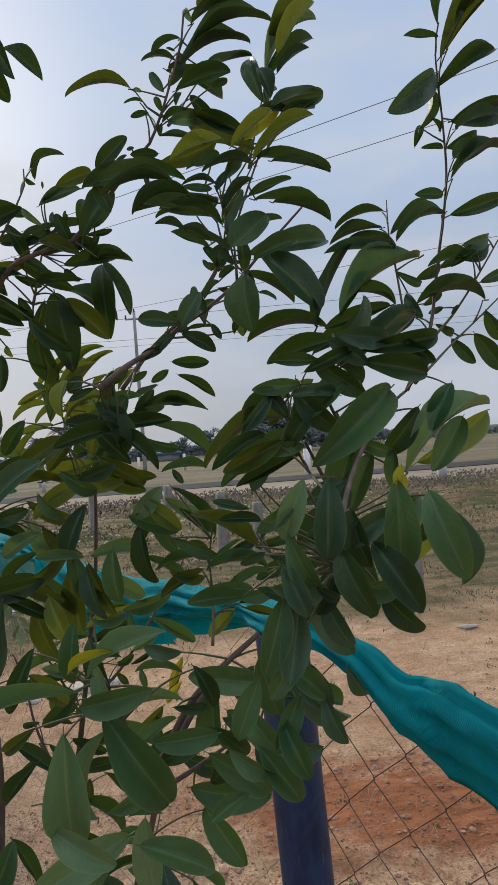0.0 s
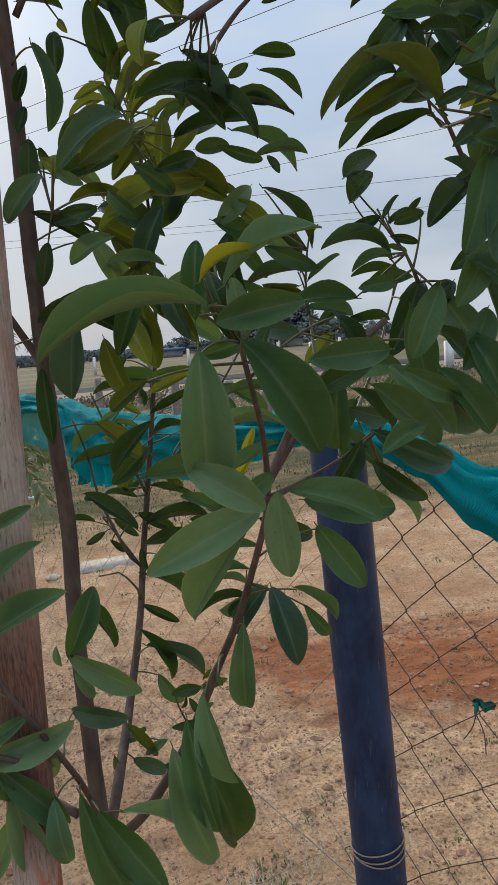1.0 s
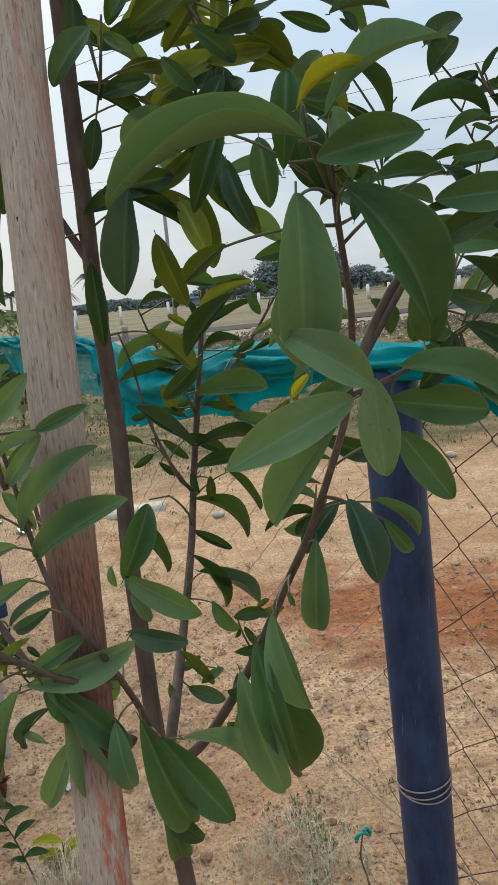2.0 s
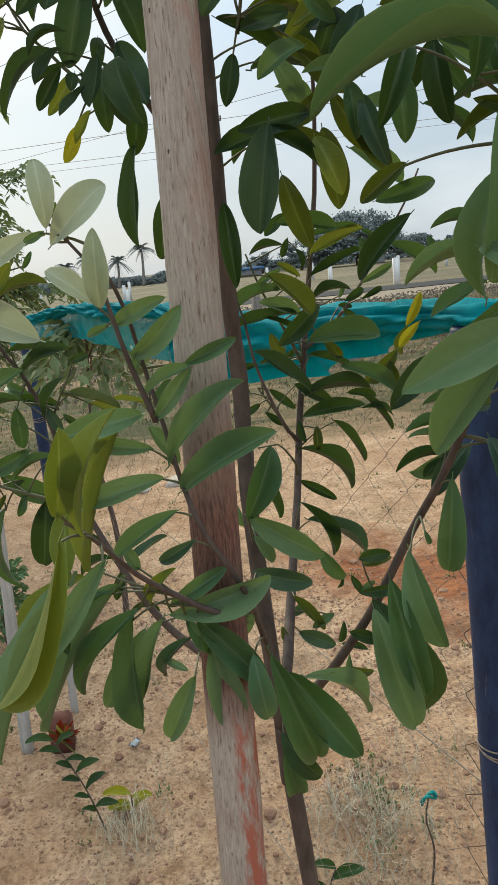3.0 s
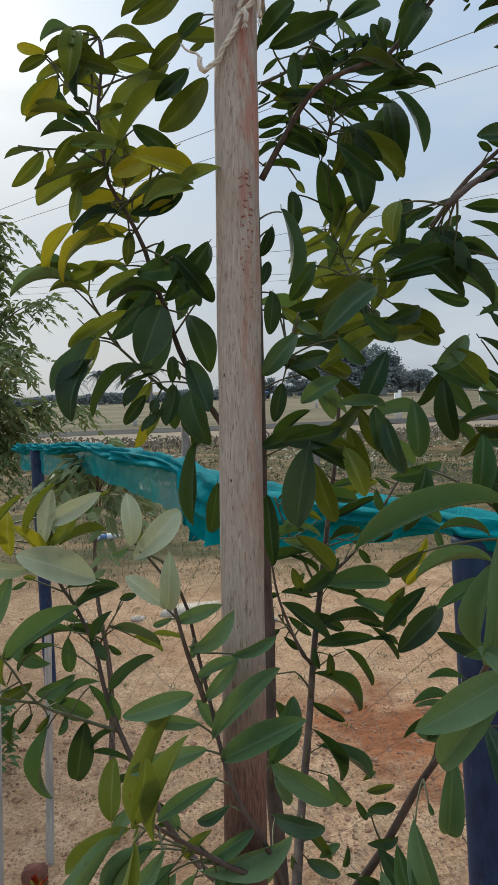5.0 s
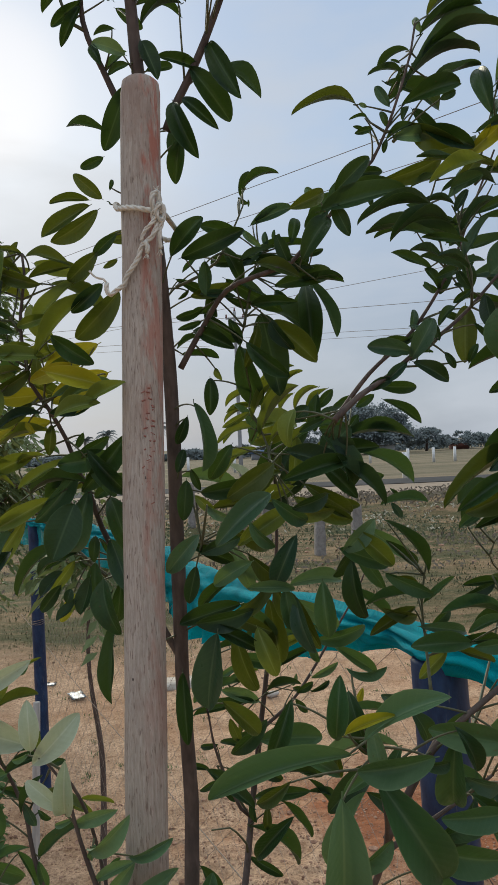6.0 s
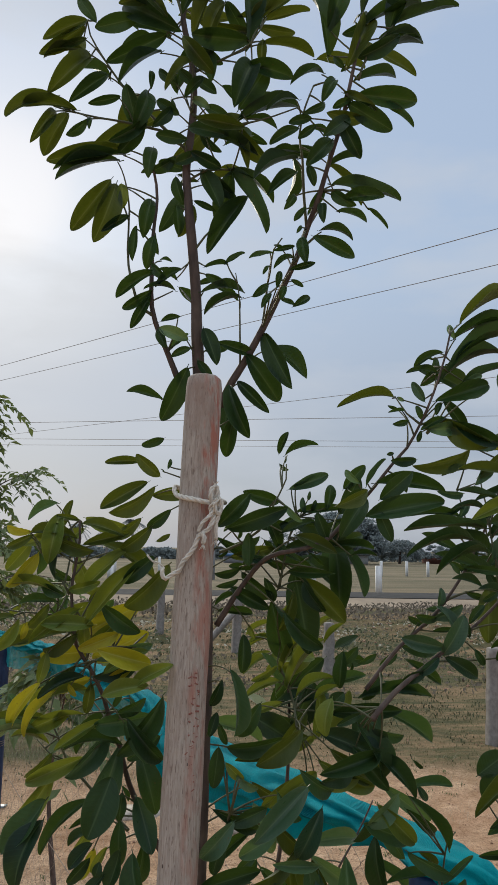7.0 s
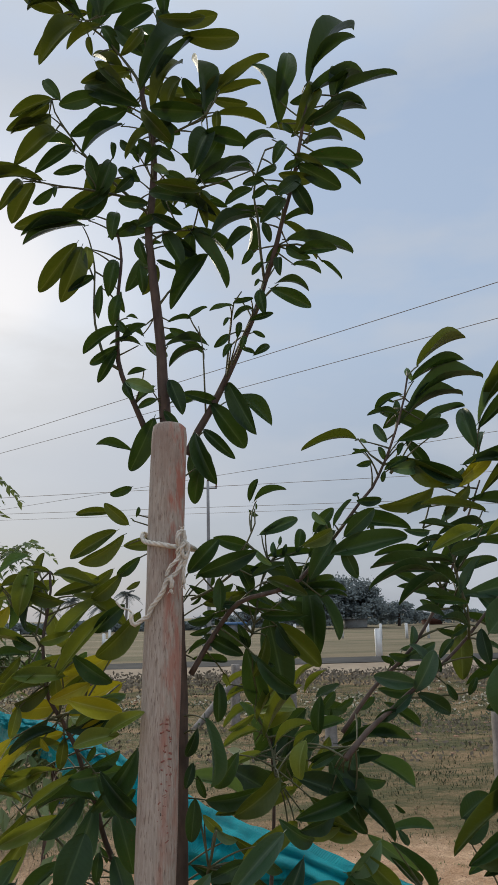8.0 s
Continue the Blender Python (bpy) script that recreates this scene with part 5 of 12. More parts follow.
leaf((-0.067, -0.030, 1.322), (-0.112, -0.037, 1.236), 0.018, "fresh", (-0.81, -0.37, 0.45))
leaf((-0.045, -0.030, 1.318), (-0.092, -0.020, 1.240), 0.019, "fresh", (-0.75, -0.54, 0.38))
leaf((-0.040, 0.000, 1.279), (-0.065, -0.006, 1.241), 0.013, "fresh", (-0.08, -0.97, 0.21))
leaf((0.102, -0.135, 1.509), (0.044, -0.134, 1.494), 0.011, "fresh", (-0.16, -0.79, 0.59))
leaf((0.108, -0.135, 1.515), (0.143, -0.141, 1.531), 0.011, "fresh", (-0.40, -0.65, 0.64))
leaf((0.100, -0.109, 1.505), (0.103, -0.111, 1.534), 0.010, "mid", (-0.20, -0.99, -0.11))
leaf((0.100, -0.135, 1.517), (0.120, -0.141, 1.526), 0.005, "yellow", (-0.43, -0.76, 0.48))
leaf((0.109, -0.093, 1.531), (0.127, -0.096, 1.532), 0.006, "mid", (0.18, -0.97, -0.32))
leaf((0.113, -0.130, 1.497), (0.139, -0.129, 1.453), 0.021, "mid", (0.13, -0.99, 0.06))
leaf((0.115, -0.135, 1.497), (0.112, -0.131, 1.518), 0.008, "fresh", (-0.21, -0.96, 0.17))
leaf((0.121, -0.113, 1.487), (0.128, -0.113, 1.502), 0.006, "mid", (-0.79, -0.97, -0.08))
leaf((0.154, -0.050, 1.497), (0.134, -0.047, 1.503), 0.009, "bluish", (-0.19, -0.98, -0.07))
leaf((0.199, -0.060, 1.477), (0.157, -0.051, 1.484), 0.016, "mid", (-0.16, -0.95, 0.27))
leaf((0.172, -0.050, 1.480), (0.173, -0.038, 1.439), 0.017, "mid", (-0.43, -0.86, -0.26))
leaf((0.120, -0.100, 1.427), (0.072, -0.111, 1.409), 0.017, "fresh", (0.02, -0.88, 0.48))
leaf((0.115, -0.100, 1.420), (0.089, -0.087, 1.381), 0.015, "fresh", (-0.60, -0.78, 0.15))
leaf((0.128, -0.100, 1.434), (0.130, -0.102, 1.398), 0.015, "fresh", (-0.31, -0.95, 0.03))
leaf((0.106, -0.100, 1.437), (0.113, -0.106, 1.480), 0.012, "fresh", (-0.80, -0.60, 0.05))
leaf((0.110, -0.066, 1.423), (0.133, -0.064, 1.435), 0.010, "mid", (0.39, -0.99, 0.28))
leaf((0.155, -0.030, 1.413), (0.201, -0.035, 1.403), 0.019, "mid", (-0.08, -0.98, 0.17))
leaf((0.163, -0.020, 1.396), (0.184, -0.031, 1.363), 0.017, "mid", (-0.26, -0.95, 0.16))
leaf((0.136, -0.020, 1.366), (0.143, -0.034, 1.327), 0.017, "bluish", (0.03, -0.94, 0.33))
leaf((0.140, 0.017, 1.354), (0.119, 0.018, 1.328), 0.013, "bluish", (-0.74, -0.95, 0.09))
leaf((0.153, -0.020, 1.354), (0.166, -0.018, 1.334), 0.008, "mid", (0.00, -1.00, -0.10))
leaf((0.148, -0.020, 1.364), (0.170, -0.020, 1.342), 0.008, "mid", (0.54, -0.63, 0.55))
leaf((0.131, 0.020, 1.364), (0.105, 0.016, 1.364), 0.007, "mid", (0.08, -0.41, 0.91))
leaf((0.130, 0.020, 1.354), (0.108, 0.021, 1.360), 0.006, "fresh", (0.24, -0.44, 0.86))
leaf((0.131, 0.028, 1.344), (0.118, 0.030, 1.334), 0.006, "mid", (-0.44, -0.97, 0.63))
leaf((0.129, 0.020, 1.347), (0.099, 0.015, 1.343), 0.006, "green", (-0.03, -0.49, 0.87))
leaf((0.139, 0.020, 1.376), (0.117, 0.024, 1.376), 0.006, "mid", (-0.13, -0.61, 0.79))
leaf((0.196, -0.020, 1.427), (0.221, -0.029, 1.405), 0.012, "green", (-0.38, -0.92, -0.06))
leaf((0.193, -0.030, 1.445), (0.236, -0.028, 1.424), 0.017, "bluish", (-0.03, -0.99, -0.16))
leaf((0.204, -0.020, 1.410), (0.219, -0.019, 1.389), 0.007, "fresh", (0.44, -0.86, 0.25))
leaf((0.207, -0.030, 1.463), (0.252, -0.021, 1.445), 0.013, "mid", (0.35, -0.81, 0.47))
leaf((0.220, -0.030, 1.489), (0.255, -0.025, 1.440), 0.019, "bluish", (-0.41, -0.83, -0.38))
leaf((0.207, -0.030, 1.473), (0.225, -0.029, 1.476), 0.004, "green", (0.05, -0.99, 0.14))
leaf((0.254, -0.030, 1.472), (0.266, -0.026, 1.451), 0.009, "bluish", (-0.32, -0.87, -0.37))
leaf((0.184, -0.040, 1.442), (0.166, -0.041, 1.419), 0.012, "green", (-0.04, -1.00, 0.07))
leaf((0.199, -0.006, 1.432), (0.183, 0.003, 1.428), 0.007, "mid", (-0.15, -0.83, 0.41))
leaf((0.196, -0.050, 1.453), (0.174, -0.055, 1.461), 0.010, "bluish", (0.10, -0.95, -0.28))
leaf((0.231, -0.010, 1.519), (0.207, -0.022, 1.482), 0.017, "green", (-0.02, -0.95, 0.32))
leaf((0.244, 0.030, 1.524), (0.213, 0.034, 1.518), 0.012, "green", (0.31, -0.91, 0.51))
leaf((0.245, -0.020, 1.517), (0.220, -0.026, 1.499), 0.013, "green", (0.04, -0.95, 0.30))
leaf((0.233, -0.030, 1.511), (0.260, -0.027, 1.478), 0.018, "bluish", (-0.16, -0.97, -0.21))
leaf((0.259, -0.030, 1.535), (0.236, -0.036, 1.523), 0.011, "green", (0.17, -0.96, 0.20))
leaf((0.207, -0.020, 1.552), (0.186, -0.020, 1.544), 0.007, "green", (-0.00, -1.00, -0.06))
leaf((0.212, -0.020, 1.542), (0.227, -0.020, 1.538), 0.005, "green", (-0.00, -1.00, -0.10))
leaf((0.231, -0.020, 1.553), (0.215, -0.018, 1.549), 0.007, "green", (-0.14, -0.99, -0.03))
leaf((0.241, 0.007, 1.565), (0.232, 0.009, 1.556), 0.004, "green", (-0.28, -0.98, -0.05))
leaf((0.209, -0.020, 1.550), (0.218, -0.020, 1.562), 0.004, "green", (-0.63, -0.62, 0.46))
leaf((0.212, -0.020, 1.533), (0.174, -0.024, 1.537), 0.008, "mid", (0.13, -0.63, 0.76))
leaf((0.213, -0.020, 1.531), (0.190, -0.022, 1.525), 0.007, "mid", (-0.11, -0.76, 0.64))
leaf((0.214, -0.020, 1.519), (0.193, -0.022, 1.518), 0.009, "mid", (0.11, -0.99, 0.02))
leaf((0.256, -0.020, 1.567), (0.229, -0.027, 1.545), 0.015, "green", (-0.17, -0.87, 0.47))
leaf((0.263, -0.020, 1.573), (0.248, -0.021, 1.567), 0.007, "green", (0.03, -1.00, 0.02))
leaf((0.251, -0.060, 1.585), (0.227, -0.064, 1.574), 0.011, "bluish", (0.05, -0.96, 0.27))
leaf((0.255, -0.051, 1.586), (0.253, -0.049, 1.567), 0.007, "bluish", (-0.20, -0.98, -0.09))
leaf((0.232, -0.020, 1.623), (0.176, -0.031, 1.598), 0.012, "olive", (-0.21, -0.64, 0.74))
leaf((0.236, -0.020, 1.640), (0.201, -0.025, 1.615), 0.012, "green", (-0.34, -0.71, 0.62))
leaf((0.242, -0.001, 1.649), (0.232, -0.008, 1.617), 0.011, "green", (0.49, -0.98, 0.24))
leaf((0.233, -0.020, 1.636), (0.223, -0.023, 1.645), 0.006, "fresh", (-0.17, -0.87, -0.46))
leaf((0.234, -0.020, 1.644), (0.249, -0.019, 1.646), 0.006, "fresh", (0.10, -0.82, -0.56))
leaf((0.241, -0.020, 1.613), (0.186, -0.024, 1.586), 0.012, "mid", (-0.15, -0.88, 0.44))
leaf((0.237, -0.020, 1.601), (0.195, -0.026, 1.584), 0.009, "green", (-0.03, -0.92, 0.40))
leaf((0.250, -0.020, 1.637), (0.241, -0.025, 1.618), 0.009, "green", (0.06, -0.98, 0.21))
leaf((0.260, -0.020, 1.646), (0.249, -0.021, 1.640), 0.005, "bluish", (-0.02, -0.99, 0.13))
leaf((0.262, -0.008, 1.655), (0.257, -0.006, 1.649), 0.003, "bluish", (-0.61, -0.95, -0.12))
leaf((0.262, -0.020, 1.625), (0.264, -0.015, 1.606), 0.008, "mid", (-0.46, -0.85, -0.27))
leaf((0.184, 0.050, 1.534), (0.147, 0.054, 1.527), 0.007, "mid", (-0.20, -0.74, 0.65))
leaf((0.181, 0.050, 1.520), (0.156, 0.044, 1.527), 0.009, "olive", (0.17, -0.95, -0.25))
leaf((0.184, 0.062, 1.533), (0.171, 0.058, 1.544), 0.006, "olive", (0.22, -0.98, 0.53))
leaf((0.180, 0.050, 1.525), (0.148, 0.048, 1.509), 0.009, "olive", (-0.17, -0.89, 0.43))
leaf((0.185, 0.050, 1.527), (0.208, 0.056, 1.542), 0.005, "mid", (-0.19, -0.78, 0.60))
leaf((0.182, 0.050, 1.512), (0.215, 0.058, 1.504), 0.009, "bluish", (0.28, -0.93, 0.23))
leaf((0.203, 0.050, 1.499), (0.236, 0.051, 1.500), 0.008, "green", (0.00, -0.88, 0.48))
leaf((0.199, 0.087, 1.501), (0.215, 0.089, 1.513), 0.008, "green", (0.00, -1.00, 0.20))
leaf((0.206, 0.050, 1.495), (0.232, 0.053, 1.485), 0.007, "olive", (0.29, -0.83, 0.48))
leaf((0.199, 0.050, 1.495), (0.180, 0.049, 1.478), 0.010, "young", (-0.28, -0.89, 0.35))
leaf((0.387, 0.050, 1.888), (0.428, 0.048, 1.931), 0.015, "olive", (-0.30, -0.92, 0.24))
leaf((0.381, 0.050, 1.898), (0.355, 0.052, 1.899), 0.007, "green", (-0.09, -1.00, 0.00))
leaf((0.378, 0.050, 1.862), (0.426, 0.049, 1.888), 0.015, "green", (-0.11, -0.98, 0.16))
leaf((0.376, 0.050, 1.867), (0.339, 0.050, 1.841), 0.019, "bluish", (0.15, -0.97, -0.21))
leaf((0.387, 0.050, 1.836), (0.430, 0.053, 1.847), 0.018, "green", (0.12, -0.98, -0.16))
leaf((0.381, 0.050, 1.816), (0.407, 0.051, 1.826), 0.012, "green", (0.16, -0.93, -0.33))
leaf((0.374, 0.089, 1.832), (0.381, 0.089, 1.849), 0.007, "green", (-0.31, -0.99, 0.08))
leaf((0.379, 0.050, 1.816), (0.361, 0.049, 1.816), 0.005, "green", (0.05, -0.99, -0.14))
leaf((0.381, 0.058, 1.830), (0.372, 0.052, 1.839), 0.005, "green", (-0.01, -0.91, 0.14))
leaf((0.384, 0.050, 1.799), (0.429, 0.055, 1.822), 0.010, "green", (-0.15, -0.87, 0.47))
leaf((0.376, 0.050, 1.781), (0.354, 0.050, 1.782), 0.009, "bluish", (-0.02, -0.98, -0.21))
leaf((0.380, 0.050, 1.766), (0.428, 0.058, 1.782), 0.013, "green", (0.19, -0.98, -0.09))
leaf((0.375, 0.050, 1.767), (0.327, 0.036, 1.750), 0.015, "green", (0.02, -0.81, 0.58))
leaf((0.375, 0.050, 1.738), (0.413, 0.057, 1.743), 0.013, "green", (0.22, -0.88, -0.43))
leaf((0.370, 0.050, 1.730), (0.350, 0.050, 1.721), 0.009, "green", (0.11, -0.97, -0.22))
leaf((0.330, 0.050, 1.770), (0.295, 0.061, 1.762), 0.008, "green", (-0.36, -0.86, 0.35))
leaf((0.327, 0.050, 1.758), (0.289, 0.058, 1.749), 0.008, "green", (-0.29, -0.75, 0.60))
leaf((0.337, 0.050, 1.743), (0.295, 0.054, 1.743), 0.008, "green", (-0.08, -0.86, 0.50))
leaf((0.354, 0.050, 1.736), (0.283, 0.029, 1.697), 0.023, "mid", (-0.19, -0.68, 0.71))
leaf((0.347, 0.050, 1.693), (0.306, 0.057, 1.683), 0.018, "bluish", (-0.14, -0.99, -0.08))
leaf((0.252, 0.050, 1.881), (0.287, 0.043, 1.925), 0.016, "olive", (-0.29, -0.95, 0.08))
leaf((0.249, 0.050, 1.869), (0.290, 0.053, 1.910), 0.012, "fresh", (-0.41, -0.78, 0.48))
leaf((0.249, 0.050, 1.865), (0.288, 0.055, 1.897), 0.012, "green", (-0.13, -0.94, 0.32))
leaf((0.246, 0.050, 1.849), (0.240, 0.056, 1.882), 0.014, "bluish", (-0.52, -0.85, 0.08))
leaf((0.252, 0.061, 1.846), (0.261, 0.067, 1.866), 0.008, "bluish", (-0.76, -0.90, 0.84))
leaf((0.245, 0.050, 1.845), (0.292, 0.055, 1.856), 0.014, "green", (0.18, -0.94, -0.29))
leaf((0.225, 0.050, 1.820), (0.258, 0.053, 1.848), 0.012, "yellow", (0.17, -0.98, -0.09))
leaf((0.245, 0.050, 1.813), (0.286, 0.060, 1.849), 0.010, "olive", (-0.07, -0.93, 0.35))
leaf((0.234, 0.050, 1.837), (0.267, 0.049, 1.839), 0.009, "green", (-0.05, -0.95, 0.31))
leaf((0.211, 0.050, 1.822), (0.169, 0.055, 1.808), 0.013, "olive", (0.05, -0.87, -0.49))
leaf((0.209, 0.050, 1.822), (0.237, 0.057, 1.835), 0.012, "bluish", (0.38, -0.85, -0.37))
leaf((0.189, 0.050, 1.843), (0.222, 0.039, 1.821), 0.017, "olive", (-0.53, -0.73, -0.43))
leaf((0.236, 0.050, 1.810), (0.295, 0.062, 1.805), 0.011, "green", (0.22, -0.91, 0.36))
leaf((0.216, 0.050, 1.800), (0.235, 0.043, 1.820), 0.009, "olive", (-0.03, -0.95, -0.31))
leaf((0.208, 0.050, 1.806), (0.187, 0.045, 1.800), 0.006, "green", (0.07, -0.89, 0.45))
leaf((0.213, 0.050, 1.794), (0.226, 0.056, 1.813), 0.010, "bluish", (0.31, -0.95, 0.08))
leaf((0.205, 0.050, 1.788), (0.184, 0.046, 1.789), 0.006, "bluish", (0.15, -0.92, -0.35))
leaf((0.230, 0.050, 1.782), (0.261, 0.045, 1.793), 0.008, "green", (-0.23, -0.95, 0.21))
leaf((0.234, 0.050, 1.780), (0.288, 0.047, 1.762), 0.012, "green", (0.05, -0.95, 0.31))
leaf((0.202, 0.050, 1.772), (0.165, 0.059, 1.772), 0.007, "green", (-0.23, -0.93, 0.29))
leaf((0.201, 0.050, 1.770), (0.209, 0.052, 1.783), 0.006, "bluish", (-0.02, -0.99, 0.17))
leaf((0.200, 0.050, 1.747), (0.174, 0.051, 1.759), 0.008, "green", (0.08, -0.96, 0.26))
leaf((0.211, 0.050, 1.764), (0.226, 0.042, 1.784), 0.011, "green", (-0.29, -0.95, -0.14))
leaf((0.213, 0.050, 1.762), (0.222, 0.046, 1.778), 0.008, "bluish", (-0.17, -0.97, -0.15))
leaf((0.221, 0.050, 1.758), (0.253, 0.049, 1.766), 0.010, "green", (-0.16, -0.86, 0.49))
leaf((0.224, 0.050, 1.746), (0.228, 0.048, 1.756), 0.005, "green", (-0.16, -0.98, -0.15))
leaf((0.227, 0.050, 1.742), (0.290, 0.066, 1.753), 0.018, "bluish", (0.23, -0.97, 0.05))
leaf((0.212, 0.050, 1.750), (0.206, 0.050, 1.730), 0.009, "green", (-0.26, -0.96, 0.09))
leaf((0.222, 0.050, 1.754), (0.223, 0.053, 1.730), 0.010, "green", (0.05, -0.99, -0.14))
leaf((0.235, 0.050, 1.742), (0.275, 0.045, 1.699), 0.023, "bluish", (-0.07, -1.00, 0.04))
leaf((0.222, 0.050, 1.722), (0.219, 0.047, 1.684), 0.016, "olive", (-0.38, -0.92, 0.10))
leaf((0.222, 0.050, 1.728), (0.258, 0.052, 1.706), 0.009, "green", (0.30, -0.86, 0.42))
leaf((0.204, 0.050, 1.719), (0.221, 0.055, 1.714), 0.005, "green", (0.18, -0.93, -0.31))
leaf((0.205, 0.050, 1.733), (0.196, 0.051, 1.748), 0.007, "green", (0.02, -1.00, 0.05))
leaf((0.208, 0.060, 1.733), (0.197, 0.061, 1.739), 0.005, "green", (-0.63, -0.98, 0.32))
leaf((0.201, 0.050, 1.731), (0.195, 0.049, 1.739), 0.004, "bluish", (-0.25, -0.94, -0.24))
leaf((0.185, 0.050, 1.708), (0.188, 0.052, 1.721), 0.006, "bluish", (0.09, -0.99, 0.14))
leaf((0.181, 0.050, 1.700), (0.201, 0.045, 1.709), 0.009, "bluish", (-0.17, -0.97, -0.19))
leaf((0.184, 0.075, 1.704), (0.198, 0.073, 1.704), 0.005, "bluish", (-0.61, -0.98, 0.21))
leaf((0.184, 0.050, 1.700), (0.168, 0.047, 1.703), 0.007, "green", (0.10, -0.94, -0.33))
leaf((0.186, 0.073, 1.696), (0.175, 0.074, 1.694), 0.004, "green", (0.43, -0.97, -0.12))
leaf((0.172, 0.050, 1.697), (0.162, 0.047, 1.701), 0.005, "green", (0.10, -0.93, -0.35))
leaf((0.180, 0.050, 1.691), (0.199, 0.050, 1.692), 0.004, "green", (-0.03, -0.89, 0.45))
leaf((0.190, 0.050, 1.771), (0.204, 0.052, 1.779), 0.005, "green", (0.01, -0.98, 0.20))
leaf((0.377, 0.040, 1.901), (0.394, 0.047, 1.934), 0.010, "green", (-0.65, -0.59, 0.48))
leaf((0.377, 0.040, 1.878), (0.431, 0.056, 1.937), 0.016, "olive", (-0.28, -0.84, 0.47))
leaf((0.373, 0.040, 1.856), (0.413, 0.027, 1.877), 0.012, "green", (-0.37, -0.92, 0.11))
leaf((0.372, 0.040, 1.866), (0.332, 0.038, 1.839), 0.019, "bluish", (0.22, -0.95, -0.24))
leaf((0.382, 0.040, 1.831), (0.432, 0.052, 1.850), 0.018, "green", (0.34, -0.86, -0.38))
leaf((0.365, 0.058, 1.833), (0.371, 0.060, 1.866), 0.012, "green", (0.61, -0.94, -0.17))
leaf((0.395, 0.040, 1.739), (0.370, 0.034, 1.725), 0.009, "green", (0.08, -0.96, 0.27))
leaf((0.404, 0.040, 1.747), (0.380, 0.034, 1.741), 0.011, "bluish", (0.29, -0.89, -0.36))
leaf((0.392, 0.040, 1.731), (0.353, 0.035, 1.726), 0.011, "green", (0.05, -0.85, 0.52))
leaf((0.396, 0.068, 1.748), (0.376, 0.067, 1.732), 0.009, "green", (0.12, -0.97, -0.32))
leaf((0.398, 0.040, 1.701), (0.343, 0.036, 1.699), 0.012, "green", (0.02, -0.71, 0.71))
leaf((0.395, 0.040, 1.714), (0.416, 0.034, 1.721), 0.009, "bluish", (-0.24, -0.96, -0.15))
leaf((0.365, 0.040, 1.697), (0.355, 0.043, 1.693), 0.005, "green", (-0.23, -0.96, -0.19))
leaf((0.371, 0.040, 1.692), (0.376, 0.038, 1.698), 0.003, "green", (-0.31, -0.95, -0.08))
leaf((0.370, 0.040, 1.674), (0.385, 0.036, 1.655), 0.010, "green", (-0.53, -0.80, -0.28))
leaf((0.388, 0.040, 1.677), (0.410, 0.041, 1.650), 0.015, "green", (-0.39, -0.86, -0.34))
leaf((0.398, 0.040, 1.693), (0.414, 0.047, 1.672), 0.012, "green", (-0.47, -0.66, -0.59))
leaf((0.350, 0.040, 1.699), (0.364, 0.038, 1.707), 0.006, "green", (-0.04, -0.99, -0.16))
leaf((0.358, 0.040, 1.685), (0.373, 0.044, 1.678), 0.007, "green", (0.06, -0.92, -0.38))
leaf((0.332, 0.040, 1.740), (0.278, 0.036, 1.737), 0.010, "bluish", (0.03, -0.89, 0.45))
leaf((0.329, 0.040, 1.700), (0.289, 0.038, 1.708), 0.011, "green", (0.14, -0.88, 0.46))
leaf((0.325, 0.040, 1.700), (0.277, 0.045, 1.686), 0.012, "green", (-0.16, -0.96, 0.21))
leaf((0.287, 0.040, 1.694), (0.307, 0.041, 1.727), 0.010, "green", (-0.14, -0.98, 0.12))
leaf((0.270, 0.040, 1.687), (0.298, 0.034, 1.743), 0.013, "green", (-0.87, -0.28, 0.41))
leaf((0.273, 0.067, 1.671), (0.320, 0.068, 1.689), 0.019, "green", (-0.35, -1.00, 0.28))
leaf((0.345, 0.040, 1.691), (0.293, 0.024, 1.658), 0.012, "bluish", (-0.17, -0.75, 0.63))
leaf((0.331, 0.040, 1.724), (0.352, 0.046, 1.716), 0.007, "bluish", (0.04, -0.85, -0.52))
leaf((0.338, 0.040, 1.708), (0.346, 0.035, 1.689), 0.009, "bluish", (-0.66, -0.75, -0.06))
leaf((0.285, 0.040, 1.678), (0.234, 0.048, 1.665), 0.015, "green", (-0.20, -0.96, 0.21))
leaf((0.278, 0.040, 1.686), (0.222, 0.050, 1.680), 0.011, "green", (-0.20, -0.82, 0.54))
leaf((0.254, -0.040, 1.668), (0.277, -0.044, 1.652), 0.012, "bluish", (-0.38, -0.86, -0.35))
leaf((0.274, -0.040, 1.660), (0.326, -0.033, 1.666), 0.014, "green", (0.13, -0.99, -0.07))
leaf((0.258, -0.032, 1.665), (0.285, -0.021, 1.695), 0.014, "green", (0.48, -0.96, -0.02))
leaf((0.273, -0.040, 1.653), (0.314, -0.040, 1.644), 0.017, "green", (-0.02, -1.00, -0.06))
leaf((0.260, -0.023, 1.656), (0.281, -0.013, 1.641), 0.011, "green", (0.48, -0.92, -0.00))
leaf((0.292, -0.040, 1.666), (0.258, -0.044, 1.671), 0.014, "bluish", (0.07, -0.96, -0.26))
leaf((0.302, -0.040, 1.659), (0.313, -0.039, 1.651), 0.006, "mid", (0.00, -0.99, -0.13))
leaf((0.320, -0.040, 1.651), (0.300, -0.043, 1.666), 0.010, "green", (-0.25, -0.84, -0.48))
